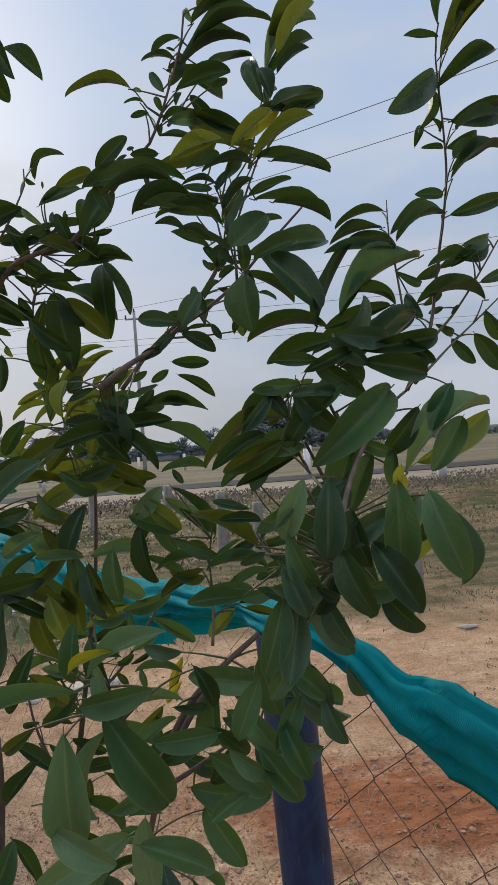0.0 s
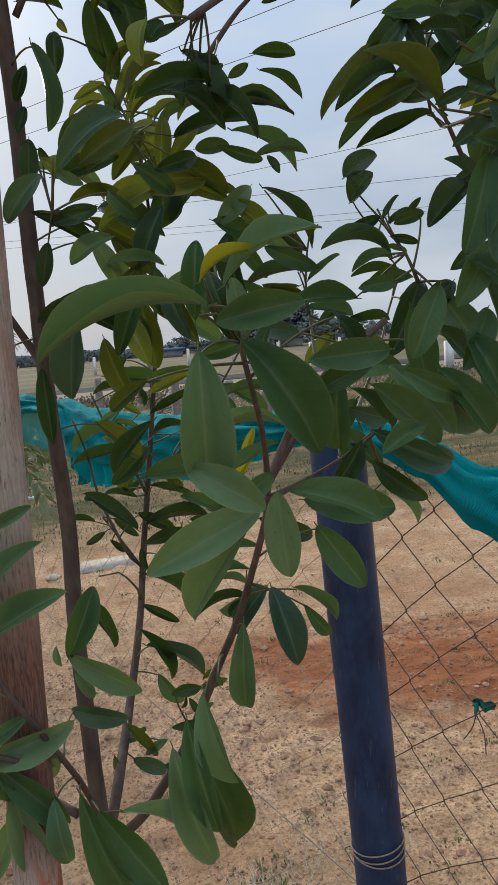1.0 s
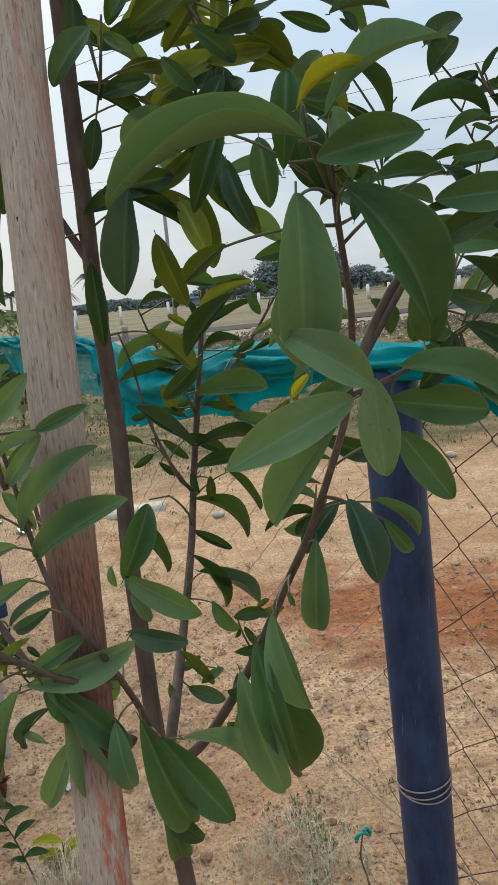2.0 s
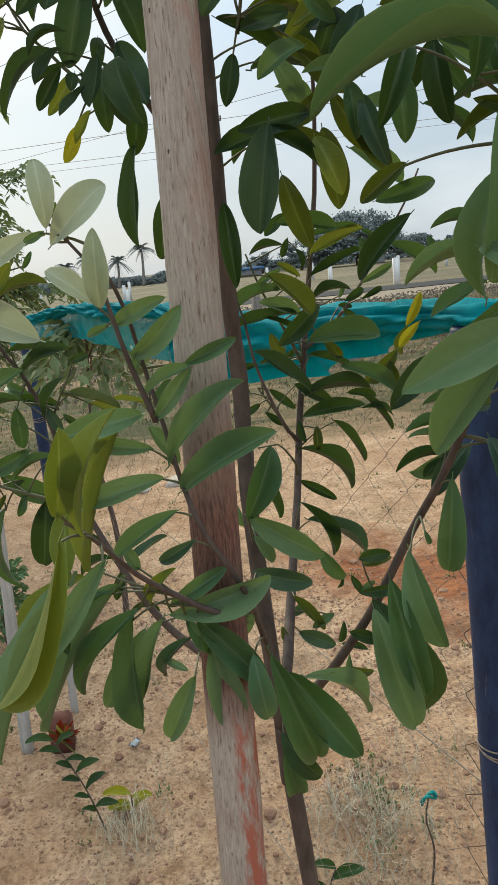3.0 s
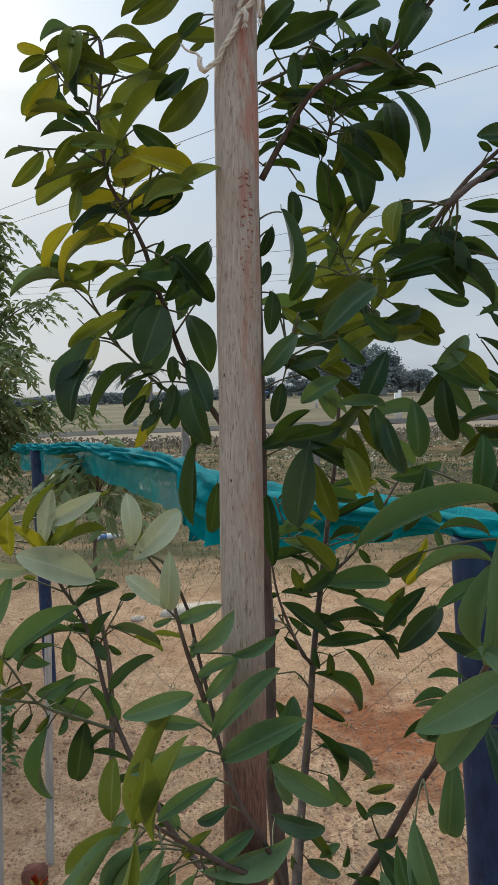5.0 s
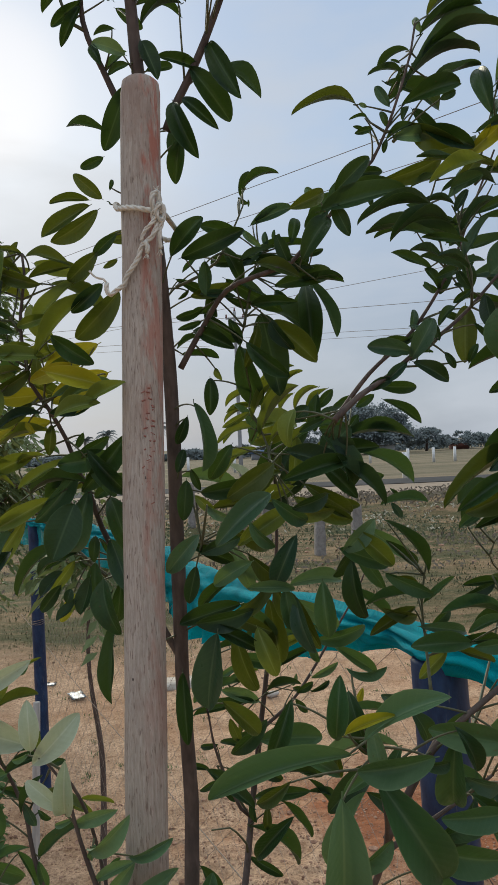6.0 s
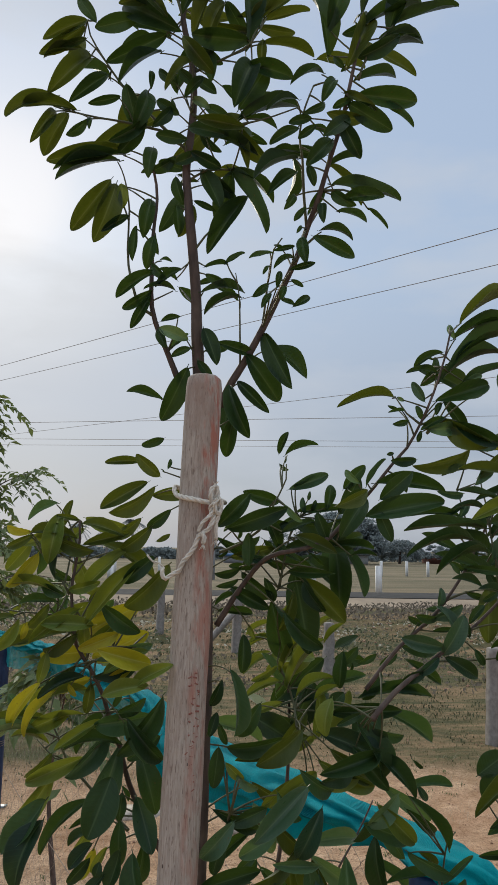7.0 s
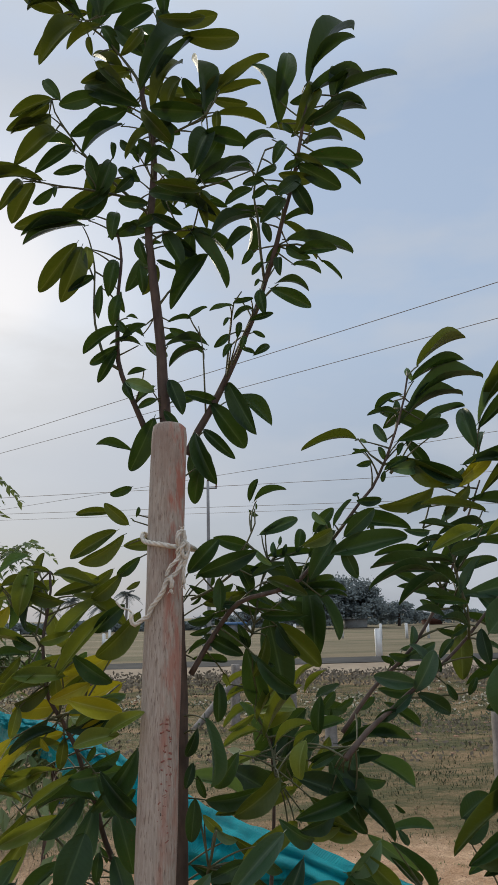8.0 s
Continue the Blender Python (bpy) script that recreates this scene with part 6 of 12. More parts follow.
leaf((0.323, -0.022, 1.650), (0.318, -0.021, 1.667), 0.006, "green", (-0.50, -0.97, 0.43))
leaf((0.246, -0.040, 1.655), (0.216, -0.045, 1.656), 0.009, "green", (0.17, -0.98, 0.13))
leaf((0.238, -0.040, 1.649), (0.269, -0.038, 1.661), 0.009, "green", (0.04, -1.00, 0.04))
leaf((0.262, -0.040, 1.641), (0.235, -0.040, 1.621), 0.013, "mid", (-0.19, -0.94, 0.28))
leaf((0.275, -0.040, 1.633), (0.245, -0.036, 1.657), 0.014, "green", (-0.37, -0.87, -0.31))
leaf((0.235, -0.040, 1.642), (0.206, -0.041, 1.640), 0.010, "mid", (0.02, -1.00, -0.03))
leaf((0.234, 0.005, 1.633), (0.222, 0.002, 1.620), 0.006, "green", (0.48, -0.99, 0.21))
leaf((0.208, -0.040, 1.641), (0.222, -0.037, 1.636), 0.006, "bluish", (0.21, -0.98, 0.03))
leaf((0.217, -0.040, 1.637), (0.198, -0.043, 1.617), 0.009, "bluish", (0.12, -0.99, 0.01))
leaf((0.226, -0.040, 1.623), (0.214, -0.038, 1.641), 0.009, "green", (-0.09, -1.00, 0.03))
leaf((0.244, -0.040, 1.628), (0.225, -0.034, 1.605), 0.013, "green", (-0.44, -0.89, 0.11))
leaf((0.231, -0.040, 1.639), (0.255, -0.039, 1.613), 0.015, "green", (-0.27, -0.92, -0.28))
leaf((0.258, -0.040, 1.634), (0.228, -0.044, 1.636), 0.009, "bluish", (0.14, -0.94, 0.30))
leaf((0.222, -0.040, 1.610), (0.186, -0.037, 1.595), 0.013, "olive", (-0.07, -1.00, -0.06))
leaf((0.212, -0.040, 1.614), (0.179, -0.046, 1.596), 0.010, "green", (-0.04, -0.93, 0.37))
leaf((0.235, -0.040, 1.606), (0.211, -0.035, 1.604), 0.009, "mid", (-0.18, -0.98, -0.06))
leaf((0.290, -0.040, 1.636), (0.234, -0.057, 1.594), 0.023, "mid", (0.11, -0.96, 0.25))
leaf((0.277, -0.040, 1.609), (0.242, -0.042, 1.596), 0.011, "yellow", (-0.07, -0.94, 0.34))
leaf((0.307, -0.040, 1.624), (0.285, -0.030, 1.597), 0.015, "green", (-0.19, -0.96, -0.19))
leaf((0.329, -0.040, 1.637), (0.311, -0.042, 1.609), 0.014, "mid", (-0.30, -0.91, 0.27))
leaf((0.296, -0.040, 1.584), (0.359, -0.029, 1.623), 0.019, "fresh", (-0.33, -0.61, 0.72))
leaf((0.335, -0.040, 1.616), (0.310, -0.047, 1.585), 0.017, "mid", (-0.15, -0.93, 0.35))
leaf((0.290, -0.040, 1.598), (0.269, -0.038, 1.607), 0.009, "mid", (-0.22, -0.94, -0.25))
leaf((0.270, -0.040, 1.613), (0.255, -0.031, 1.571), 0.019, "mid", (-0.52, -0.85, 0.01))
leaf((0.276, -0.040, 1.599), (0.259, -0.038, 1.565), 0.016, "mid", (-0.43, -0.88, 0.17))
leaf((0.289, -0.040, 1.575), (0.289, -0.043, 1.600), 0.010, "mid", (-0.61, -0.78, -0.09))
leaf((0.243, -0.170, 1.597), (0.241, -0.170, 1.586), 0.005, "yellow", (-0.55, -0.83, 0.08))
leaf((0.201, -0.170, 1.594), (0.191, -0.165, 1.570), 0.011, "fresh", (-0.29, -0.96, -0.07))
leaf((0.211, -0.170, 1.593), (0.208, -0.167, 1.560), 0.014, "bluish", (-0.13, -0.99, -0.07))
leaf((0.240, -0.170, 1.591), (0.240, -0.165, 1.552), 0.016, "mid", (-0.20, -0.97, -0.12))
leaf((0.254, -0.170, 1.585), (0.263, -0.179, 1.548), 0.016, "mid", (-0.43, -0.89, 0.12))
leaf((0.220, -0.170, 1.581), (0.226, -0.168, 1.555), 0.011, "green", (-0.50, -0.84, -0.20))
leaf((0.228, -0.170, 1.566), (0.242, -0.181, 1.537), 0.014, "green", (-0.23, -0.94, 0.24))
leaf((0.214, -0.170, 1.565), (0.224, -0.177, 1.537), 0.013, "green", (-0.47, -0.88, 0.04))
leaf((0.217, -0.156, 1.554), (0.206, -0.153, 1.535), 0.008, "green", (0.26, -0.94, 0.31))
leaf((0.239, -0.170, 1.579), (0.216, -0.166, 1.566), 0.011, "bluish", (-0.22, -0.97, 0.07))
leaf((0.248, -0.170, 1.564), (0.258, -0.174, 1.578), 0.007, "mid", (-0.43, -0.90, 0.07))
leaf((0.196, -0.170, 1.583), (0.181, -0.166, 1.574), 0.007, "mid", (-0.25, -0.97, -0.04))
leaf((0.193, -0.170, 1.572), (0.204, -0.169, 1.548), 0.011, "mid", (-0.36, -0.91, -0.22))
leaf((0.190, -0.170, 1.561), (0.197, -0.174, 1.539), 0.010, "bluish", (-0.16, -0.98, 0.14))
leaf((0.184, -0.170, 1.552), (0.208, -0.164, 1.546), 0.010, "mid", (0.24, -0.97, -0.06))
leaf((0.189, -0.170, 1.547), (0.179, -0.171, 1.517), 0.013, "mid", (0.01, -1.00, 0.03))
leaf((0.203, -0.170, 1.550), (0.213, -0.167, 1.543), 0.005, "green", (0.13, -0.97, -0.21))
leaf((0.195, -0.170, 1.542), (0.189, -0.175, 1.513), 0.013, "bluish", (-0.18, -0.96, 0.21))
leaf((0.183, -0.170, 1.566), (0.173, -0.168, 1.562), 0.004, "green", (-0.18, -0.98, -0.02))
leaf((0.182, -0.170, 1.579), (0.165, -0.173, 1.581), 0.005, "green", (0.18, -0.95, 0.27))
leaf((0.178, -0.170, 1.584), (0.164, -0.166, 1.588), 0.004, "bluish", (-0.27, -0.95, 0.12))
leaf((0.184, -0.150, 1.565), (0.156, -0.155, 1.583), 0.009, "olive", (0.38, -0.85, 0.36))
leaf((0.202, -0.150, 1.572), (0.188, -0.154, 1.577), 0.007, "green", (0.19, -0.96, -0.21))
leaf((0.216, -0.150, 1.572), (0.200, -0.154, 1.563), 0.008, "mid", (0.20, -0.98, 0.08))
leaf((0.229, -0.150, 1.567), (0.211, -0.143, 1.550), 0.010, "mid", (-0.23, -0.96, -0.15))
leaf((0.202, -0.150, 1.564), (0.191, -0.153, 1.553), 0.006, "bluish", (0.02, -0.97, 0.23))
leaf((0.219, -0.150, 1.546), (0.249, -0.152, 1.544), 0.011, "mid", (-0.09, -0.96, -0.27))
leaf((0.211, -0.150, 1.542), (0.222, -0.150, 1.518), 0.011, "bluish", (-0.36, -0.92, -0.18))
leaf((0.216, -0.126, 1.564), (0.218, -0.122, 1.549), 0.006, "bluish", (-0.22, -0.90, -0.25))
leaf((0.200, -0.150, 1.539), (0.181, -0.155, 1.549), 0.006, "bluish", (0.35, -0.91, 0.21))
leaf((0.237, -0.150, 1.542), (0.255, -0.151, 1.522), 0.011, "green", (-0.35, -0.89, -0.28))
leaf((0.236, -0.150, 1.562), (0.259, -0.150, 1.581), 0.013, "mid", (-0.09, -0.99, 0.08))
leaf((0.199, -0.150, 1.522), (0.184, -0.154, 1.501), 0.011, "mid", (-0.14, -0.95, 0.27))
leaf((0.189, -0.150, 1.518), (0.208, -0.154, 1.499), 0.011, "mid", (-0.01, -0.98, 0.21))
leaf((0.180, -0.150, 1.509), (0.169, -0.150, 1.485), 0.011, "mid", (-0.35, -0.92, 0.15))
leaf((0.203, -0.150, 1.513), (0.211, -0.150, 1.494), 0.009, "bluish", (-0.32, -0.93, -0.15))
leaf((0.197, -0.150, 1.500), (0.184, -0.157, 1.480), 0.010, "mid", (0.03, -0.95, 0.30))
leaf((0.188, -0.150, 1.493), (0.197, -0.159, 1.468), 0.011, "mid", (-0.21, -0.94, 0.25))
leaf((0.208, -0.150, 1.499), (0.215, -0.154, 1.478), 0.009, "bluish", (-0.43, -0.90, 0.02))
leaf((0.178, -0.150, 1.481), (0.193, -0.155, 1.457), 0.012, "mid", (-0.01, -0.98, 0.22))
leaf((0.165, -0.150, 1.482), (0.183, -0.156, 1.470), 0.009, "mid", (-0.33, -0.94, -0.01))
leaf((0.161, -0.150, 1.489), (0.134, -0.149, 1.488), 0.011, "mid", (-0.05, -1.00, 0.07))
leaf((0.172, -0.150, 1.462), (0.154, -0.155, 1.455), 0.008, "mid", (-0.02, -0.79, 0.61))
leaf((0.135, -0.140, 1.508), (0.104, -0.137, 1.504), 0.013, "mid", (-0.10, -0.99, 0.03))
leaf((0.097, -0.140, 1.494), (0.095, -0.131, 1.444), 0.020, "fresh", (0.03, -0.98, -0.18))
leaf((0.089, -0.140, 1.455), (0.114, -0.145, 1.437), 0.013, "fresh", (-0.03, -0.97, 0.23))
leaf((0.136, -0.140, 1.476), (0.157, -0.144, 1.485), 0.009, "green", (-0.30, -0.92, 0.25))
leaf((0.157, -0.140, 1.477), (0.184, -0.132, 1.452), 0.013, "mid", (0.33, -0.94, 0.05))
leaf((0.125, -0.140, 1.442), (0.155, -0.148, 1.429), 0.014, "mid", (0.09, -0.73, 0.67))
leaf((0.156, -0.100, 1.504), (0.165, -0.100, 1.483), 0.009, "green", (0.26, -0.96, 0.13))
leaf((0.189, -0.100, 1.504), (0.198, -0.091, 1.471), 0.014, "mid", (-0.13, -0.95, -0.29))
leaf((0.200, -0.100, 1.495), (0.222, -0.094, 1.472), 0.011, "green", (0.36, -0.93, 0.10))
leaf((0.179, -0.100, 1.481), (0.200, -0.111, 1.451), 0.013, "mid", (-0.20, -0.96, 0.20))
leaf((0.162, -0.100, 1.473), (0.180, -0.094, 1.454), 0.010, "green", (0.38, -0.92, 0.08))
leaf((0.147, -0.063, 1.472), (0.165, -0.059, 1.470), 0.007, "green", (0.63, -0.97, 0.01))
leaf((0.082, -0.100, 1.521), (0.070, -0.106, 1.494), 0.009, "green", (-0.02, -0.97, 0.23))
leaf((0.108, -0.100, 1.523), (0.115, -0.103, 1.495), 0.010, "green", (-0.18, -0.98, 0.06))
leaf((0.080, -0.100, 1.484), (0.065, -0.096, 1.473), 0.007, "olive", (-0.28, -0.96, 0.02))
leaf((0.081, -0.100, 1.468), (0.063, -0.094, 1.448), 0.008, "green", (-0.46, -0.87, 0.18))
leaf((-0.022, 0.060, 1.707), (-0.060, 0.072, 1.688), 0.018, "yellow", (-0.24, -0.96, -0.14))
leaf((-0.016, 0.060, 1.688), (-0.054, 0.062, 1.670), 0.017, "yellow", (-0.04, -1.00, 0.00))
leaf((-0.056, 0.060, 1.675), (-0.088, 0.055, 1.673), 0.013, "yellow", (0.17, -0.98, -0.06))
leaf((-0.054, 0.060, 1.657), (-0.084, 0.066, 1.652), 0.013, "yellow", (-0.20, -0.98, 0.02))
leaf((-0.063, 0.060, 1.758), (-0.089, 0.055, 1.737), 0.013, "young", (0.03, -0.98, 0.22))
leaf((-0.099, 0.060, 1.748), (-0.115, 0.064, 1.728), 0.011, "young", (0.10, -0.96, -0.27))
leaf((-0.096, 0.078, 1.758), (-0.097, 0.085, 1.742), 0.007, "mid", (-0.02, -0.92, 0.27))
leaf((-0.071, 0.060, 1.752), (-0.105, 0.059, 1.747), 0.010, "young", (0.01, -0.99, 0.17))
leaf((-0.051, 0.060, 1.748), (-0.014, 0.063, 1.723), 0.012, "olive", (0.33, -0.87, 0.38))
leaf((-0.046, 0.060, 1.705), (-0.075, 0.064, 1.699), 0.013, "young", (-0.10, -0.99, -0.13))
leaf((-0.013, 0.060, 1.633), (-0.050, 0.052, 1.630), 0.016, "mid", (0.21, -0.98, -0.05))
leaf((-0.066, 0.060, 1.636), (-0.093, 0.057, 1.626), 0.012, "young", (0.10, -0.99, 0.04))
leaf((-0.059, 0.103, 1.636), (-0.073, 0.105, 1.646), 0.006, "mid", (0.21, -0.98, 0.68))
leaf((-0.019, 0.030, 1.789), (-0.050, 0.034, 1.771), 0.011, "olive", (-0.16, -0.99, 0.04))
leaf((-0.014, 0.030, 1.786), (-0.045, 0.034, 1.769), 0.012, "olive", (0.18, -0.83, -0.53))
leaf((-0.011, 0.030, 1.793), (-0.027, 0.025, 1.807), 0.009, "olive", (-0.01, -0.94, -0.33))
leaf((-0.009, 0.030, 1.819), (-0.024, 0.035, 1.814), 0.007, "green", (-0.07, -0.81, -0.58))
leaf((-0.006, 0.030, 1.798), (-0.004, 0.031, 1.805), 0.003, "green", (0.24, -0.97, 0.08))
leaf((-0.009, 0.058, 1.798), (-0.012, 0.059, 1.801), 0.001, "green", (0.17, -0.98, 0.51))
leaf((-0.003, 0.030, 1.771), (-0.019, 0.036, 1.760), 0.008, "green", (-0.07, -0.92, -0.38))
leaf((-0.015, 0.030, 1.760), (-0.036, 0.038, 1.745), 0.011, "olive", (-0.03, -0.90, -0.44))
leaf((-0.012, 0.030, 1.750), (-0.003, 0.030, 1.755), 0.004, "olive", (0.17, -0.91, -0.38))
leaf((-0.003, 0.030, 1.735), (-0.032, 0.032, 1.708), 0.017, "olive", (0.30, -0.88, -0.37))
leaf((-0.013, 0.030, 1.740), (-0.032, 0.030, 1.722), 0.011, "green", (0.08, -0.99, -0.11))
leaf((-0.046, 0.030, 1.709), (-0.021, 0.032, 1.690), 0.012, "green", (-0.04, -0.99, -0.14))
leaf((-0.050, 0.048, 1.719), (-0.052, 0.057, 1.702), 0.006, "young", (-0.55, -0.88, -0.26))
leaf((-0.064, 0.040, 1.763), (-0.079, 0.036, 1.766), 0.004, "olive", (0.30, -0.95, 0.11))
leaf((-0.077, 0.040, 1.767), (-0.082, 0.032, 1.734), 0.014, "young", (0.13, -0.97, 0.21))
leaf((-0.081, 0.057, 1.775), (-0.099, 0.044, 1.763), 0.008, "mid", (0.09, -0.86, 0.58))
leaf((-0.065, 0.040, 1.751), (-0.096, 0.042, 1.754), 0.009, "olive", (-0.02, -0.90, 0.44))
leaf((-0.094, 0.040, 1.753), (-0.111, 0.040, 1.745), 0.007, "olive", (0.14, -0.94, -0.29))
leaf((-0.095, 0.040, 1.755), (-0.111, 0.039, 1.759), 0.007, "yellow", (-0.05, -0.89, -0.46))
leaf((-0.090, 0.040, 1.741), (-0.109, 0.038, 1.719), 0.011, "yellow", (0.49, -0.79, -0.37))
leaf((-0.096, 0.064, 1.746), (-0.097, 0.071, 1.725), 0.008, "mid", (0.85, -0.90, 0.37))
leaf((-0.062, 0.040, 1.761), (-0.033, 0.033, 1.752), 0.009, "olive", (-0.08, -0.90, 0.42))
leaf((-0.061, 0.040, 1.747), (-0.031, 0.044, 1.755), 0.008, "olive", (0.13, -0.99, 0.07))
leaf((-0.079, 0.068, 1.759), (-0.073, 0.066, 1.778), 0.007, "olive", (-0.18, -0.95, 0.23))
leaf((-0.074, 0.040, 1.753), (-0.077, 0.033, 1.725), 0.006, "green", (-0.64, -0.73, 0.24))
leaf((-0.080, 0.064, 1.760), (-0.096, 0.055, 1.753), 0.007, "green", (0.98, -0.89, 0.13))
leaf((-0.030, 0.040, 1.745), (-0.060, 0.044, 1.717), 0.012, "young", (-0.39, -0.87, 0.29))
leaf((-0.022, 0.040, 1.737), (-0.056, 0.026, 1.696), 0.011, "young", (0.02, -0.95, 0.31))
leaf((-0.069, 0.040, 1.717), (-0.048, 0.039, 1.722), 0.008, "young", (-0.04, -0.99, -0.13))
leaf((-0.072, 0.040, 1.724), (-0.080, 0.038, 1.729), 0.004, "green", (0.13, -0.96, -0.23))
leaf((-0.072, 0.048, 1.723), (-0.078, 0.050, 1.722), 0.002, "green", (-0.13, -0.92, 0.06))
leaf((-0.087, 0.040, 1.721), (-0.071, 0.038, 1.713), 0.008, "green", (-0.17, -0.98, -0.10))
leaf((-0.074, 0.040, 1.714), (-0.110, 0.046, 1.718), 0.007, "young", (-0.05, -0.78, 0.63))
leaf((-0.075, 0.040, 1.709), (-0.101, 0.041, 1.708), 0.007, "green", (-0.06, -0.86, 0.51))
leaf((-0.072, 0.077, 1.722), (-0.086, 0.072, 1.731), 0.006, "green", (-0.22, -0.92, -0.26))
leaf((-0.061, 0.040, 1.705), (-0.091, 0.030, 1.684), 0.009, "young", (0.12, -0.95, 0.29))
leaf((-0.075, 0.080, 1.711), (-0.090, 0.082, 1.684), 0.012, "mid", (-0.06, -0.91, -0.27))
leaf((-0.081, 0.040, 1.708), (-0.095, 0.043, 1.693), 0.008, "olive", (0.19, -0.92, -0.35))
leaf((-0.095, 0.040, 1.696), (-0.098, 0.041, 1.685), 0.005, "yellow", (0.35, -0.91, -0.21))
leaf((-0.100, 0.040, 1.699), (-0.118, 0.035, 1.678), 0.009, "young", (0.47, -0.86, -0.20))
leaf((-0.103, 0.040, 1.700), (-0.122, 0.039, 1.695), 0.006, "olive", (-0.10, -0.84, 0.54))
leaf((-0.106, 0.072, 1.705), (-0.116, 0.074, 1.696), 0.005, "young", (0.27, -0.94, -0.19))
leaf((-0.067, 0.040, 1.690), (-0.107, 0.047, 1.679), 0.009, "olive", (-0.27, -0.81, 0.52))
leaf((-0.062, 0.040, 1.689), (-0.085, 0.045, 1.678), 0.011, "olive", (0.09, -0.83, -0.54))
leaf((-0.058, 0.040, 1.698), (-0.058, 0.046, 1.679), 0.008, "young", (0.15, -0.95, -0.27))
leaf((-0.034, 0.040, 1.699), (-0.054, 0.045, 1.679), 0.009, "young", (-0.15, -0.98, -0.10))
leaf((-0.049, 0.040, 1.672), (-0.013, 0.050, 1.681), 0.009, "fresh", (0.25, -0.96, 0.12))
leaf((-0.065, 0.079, 1.689), (-0.043, 0.079, 1.709), 0.011, "mid", (0.69, -0.94, -0.04))
leaf((-0.051, 0.040, 1.662), (-0.019, 0.041, 1.673), 0.011, "green", (0.15, -0.93, -0.33))
leaf((-0.041, 0.040, 1.660), (-0.025, 0.039, 1.668), 0.007, "yellow", (-0.08, -1.00, -0.02))
leaf((-0.062, 0.040, 1.669), (-0.083, 0.039, 1.654), 0.008, "olive", (0.33, -0.86, -0.39))
leaf((-0.081, 0.040, 1.677), (-0.085, 0.039, 1.658), 0.008, "young", (0.30, -0.95, -0.02))
leaf((-0.056, 0.040, 1.662), (-0.084, 0.031, 1.650), 0.008, "green", (0.02, -0.82, 0.57))
leaf((-0.084, 0.040, 1.658), (-0.104, 0.050, 1.628), 0.010, "yellow", (-0.38, -0.92, -0.05))
leaf((-0.074, 0.040, 1.653), (-0.093, 0.042, 1.624), 0.008, "yellow", (-0.44, -0.87, 0.22))
leaf((-0.066, 0.040, 1.657), (-0.061, 0.040, 1.649), 0.004, "yellow", (0.01, -1.00, 0.03))
leaf((-0.055, 0.055, 1.651), (-0.093, 0.056, 1.637), 0.011, "young", (-0.23, -0.81, 0.54))
leaf((-0.053, 0.055, 1.655), (-0.056, 0.057, 1.635), 0.008, "olive", (0.13, -0.98, -0.12))
leaf((-0.057, 0.055, 1.635), (-0.078, 0.062, 1.626), 0.005, "young", (-0.45, -0.71, 0.54))
leaf((-0.045, 0.055, 1.631), (-0.074, 0.045, 1.614), 0.008, "young", (-0.00, -0.88, 0.48))
leaf((-0.082, 0.055, 1.633), (-0.119, 0.062, 1.630), 0.008, "olive", (-0.20, -0.85, 0.48))
leaf((-0.088, 0.055, 1.624), (-0.125, 0.045, 1.616), 0.007, "fresh", (-0.03, -0.53, 0.85))
leaf((-0.090, 0.066, 1.622), (-0.109, 0.067, 1.646), 0.011, "mid", (0.21, -0.99, 0.17))
leaf((-0.079, 0.055, 1.616), (-0.104, 0.056, 1.620), 0.005, "young", (0.10, -0.59, 0.80))
leaf((-0.005, 0.055, 1.647), (-0.034, 0.045, 1.611), 0.015, "green", (0.33, -0.94, 0.01))
leaf((-0.036, 0.055, 1.636), (-0.016, 0.054, 1.645), 0.009, "green", (0.10, -0.95, -0.29))
leaf((-0.033, 0.055, 1.649), (-0.038, 0.058, 1.639), 0.005, "green", (0.20, -0.90, -0.38))
leaf((-0.006, 0.055, 1.621), (-0.027, 0.053, 1.606), 0.010, "green", (0.00, -0.99, 0.13))
leaf((-0.041, 0.075, 1.625), (-0.070, 0.069, 1.591), 0.014, "bluish", (0.34, -0.93, -0.12))
leaf((-0.034, 0.075, 1.611), (-0.050, 0.084, 1.568), 0.019, "bluish", (0.09, -0.97, -0.24))
leaf((-0.031, 0.105, 1.637), (-0.029, 0.117, 1.606), 0.012, "bluish", (0.47, -0.93, -0.02))
leaf((-0.020, 0.075, 1.605), (-0.009, 0.066, 1.567), 0.017, "green", (0.18, -0.94, 0.28))
leaf((-0.021, 0.075, 1.576), (-0.008, 0.065, 1.543), 0.016, "bluish", (0.02, -0.95, 0.30))
leaf((-0.031, 0.075, 1.579), (-0.033, 0.070, 1.562), 0.008, "green", (0.11, -0.96, 0.27))
leaf((-0.034, 0.106, 1.574), (-0.029, 0.106, 1.563), 0.004, "green", (0.35, -0.98, 0.67))
leaf((-0.032, 0.075, 1.561), (-0.033, 0.073, 1.532), 0.012, "green", (0.05, -1.00, 0.07))
leaf((-0.015, 0.075, 1.549), (-0.020, 0.078, 1.520), 0.012, "green", (0.16, -0.98, -0.12))
leaf((-0.080, 0.075, 1.605), (-0.099, 0.081, 1.588), 0.011, "olive", (0.09, -0.90, -0.43))
leaf((-0.078, 0.075, 1.592), (-0.105, 0.069, 1.557), 0.014, "young", (0.22, -0.98, 0.02))
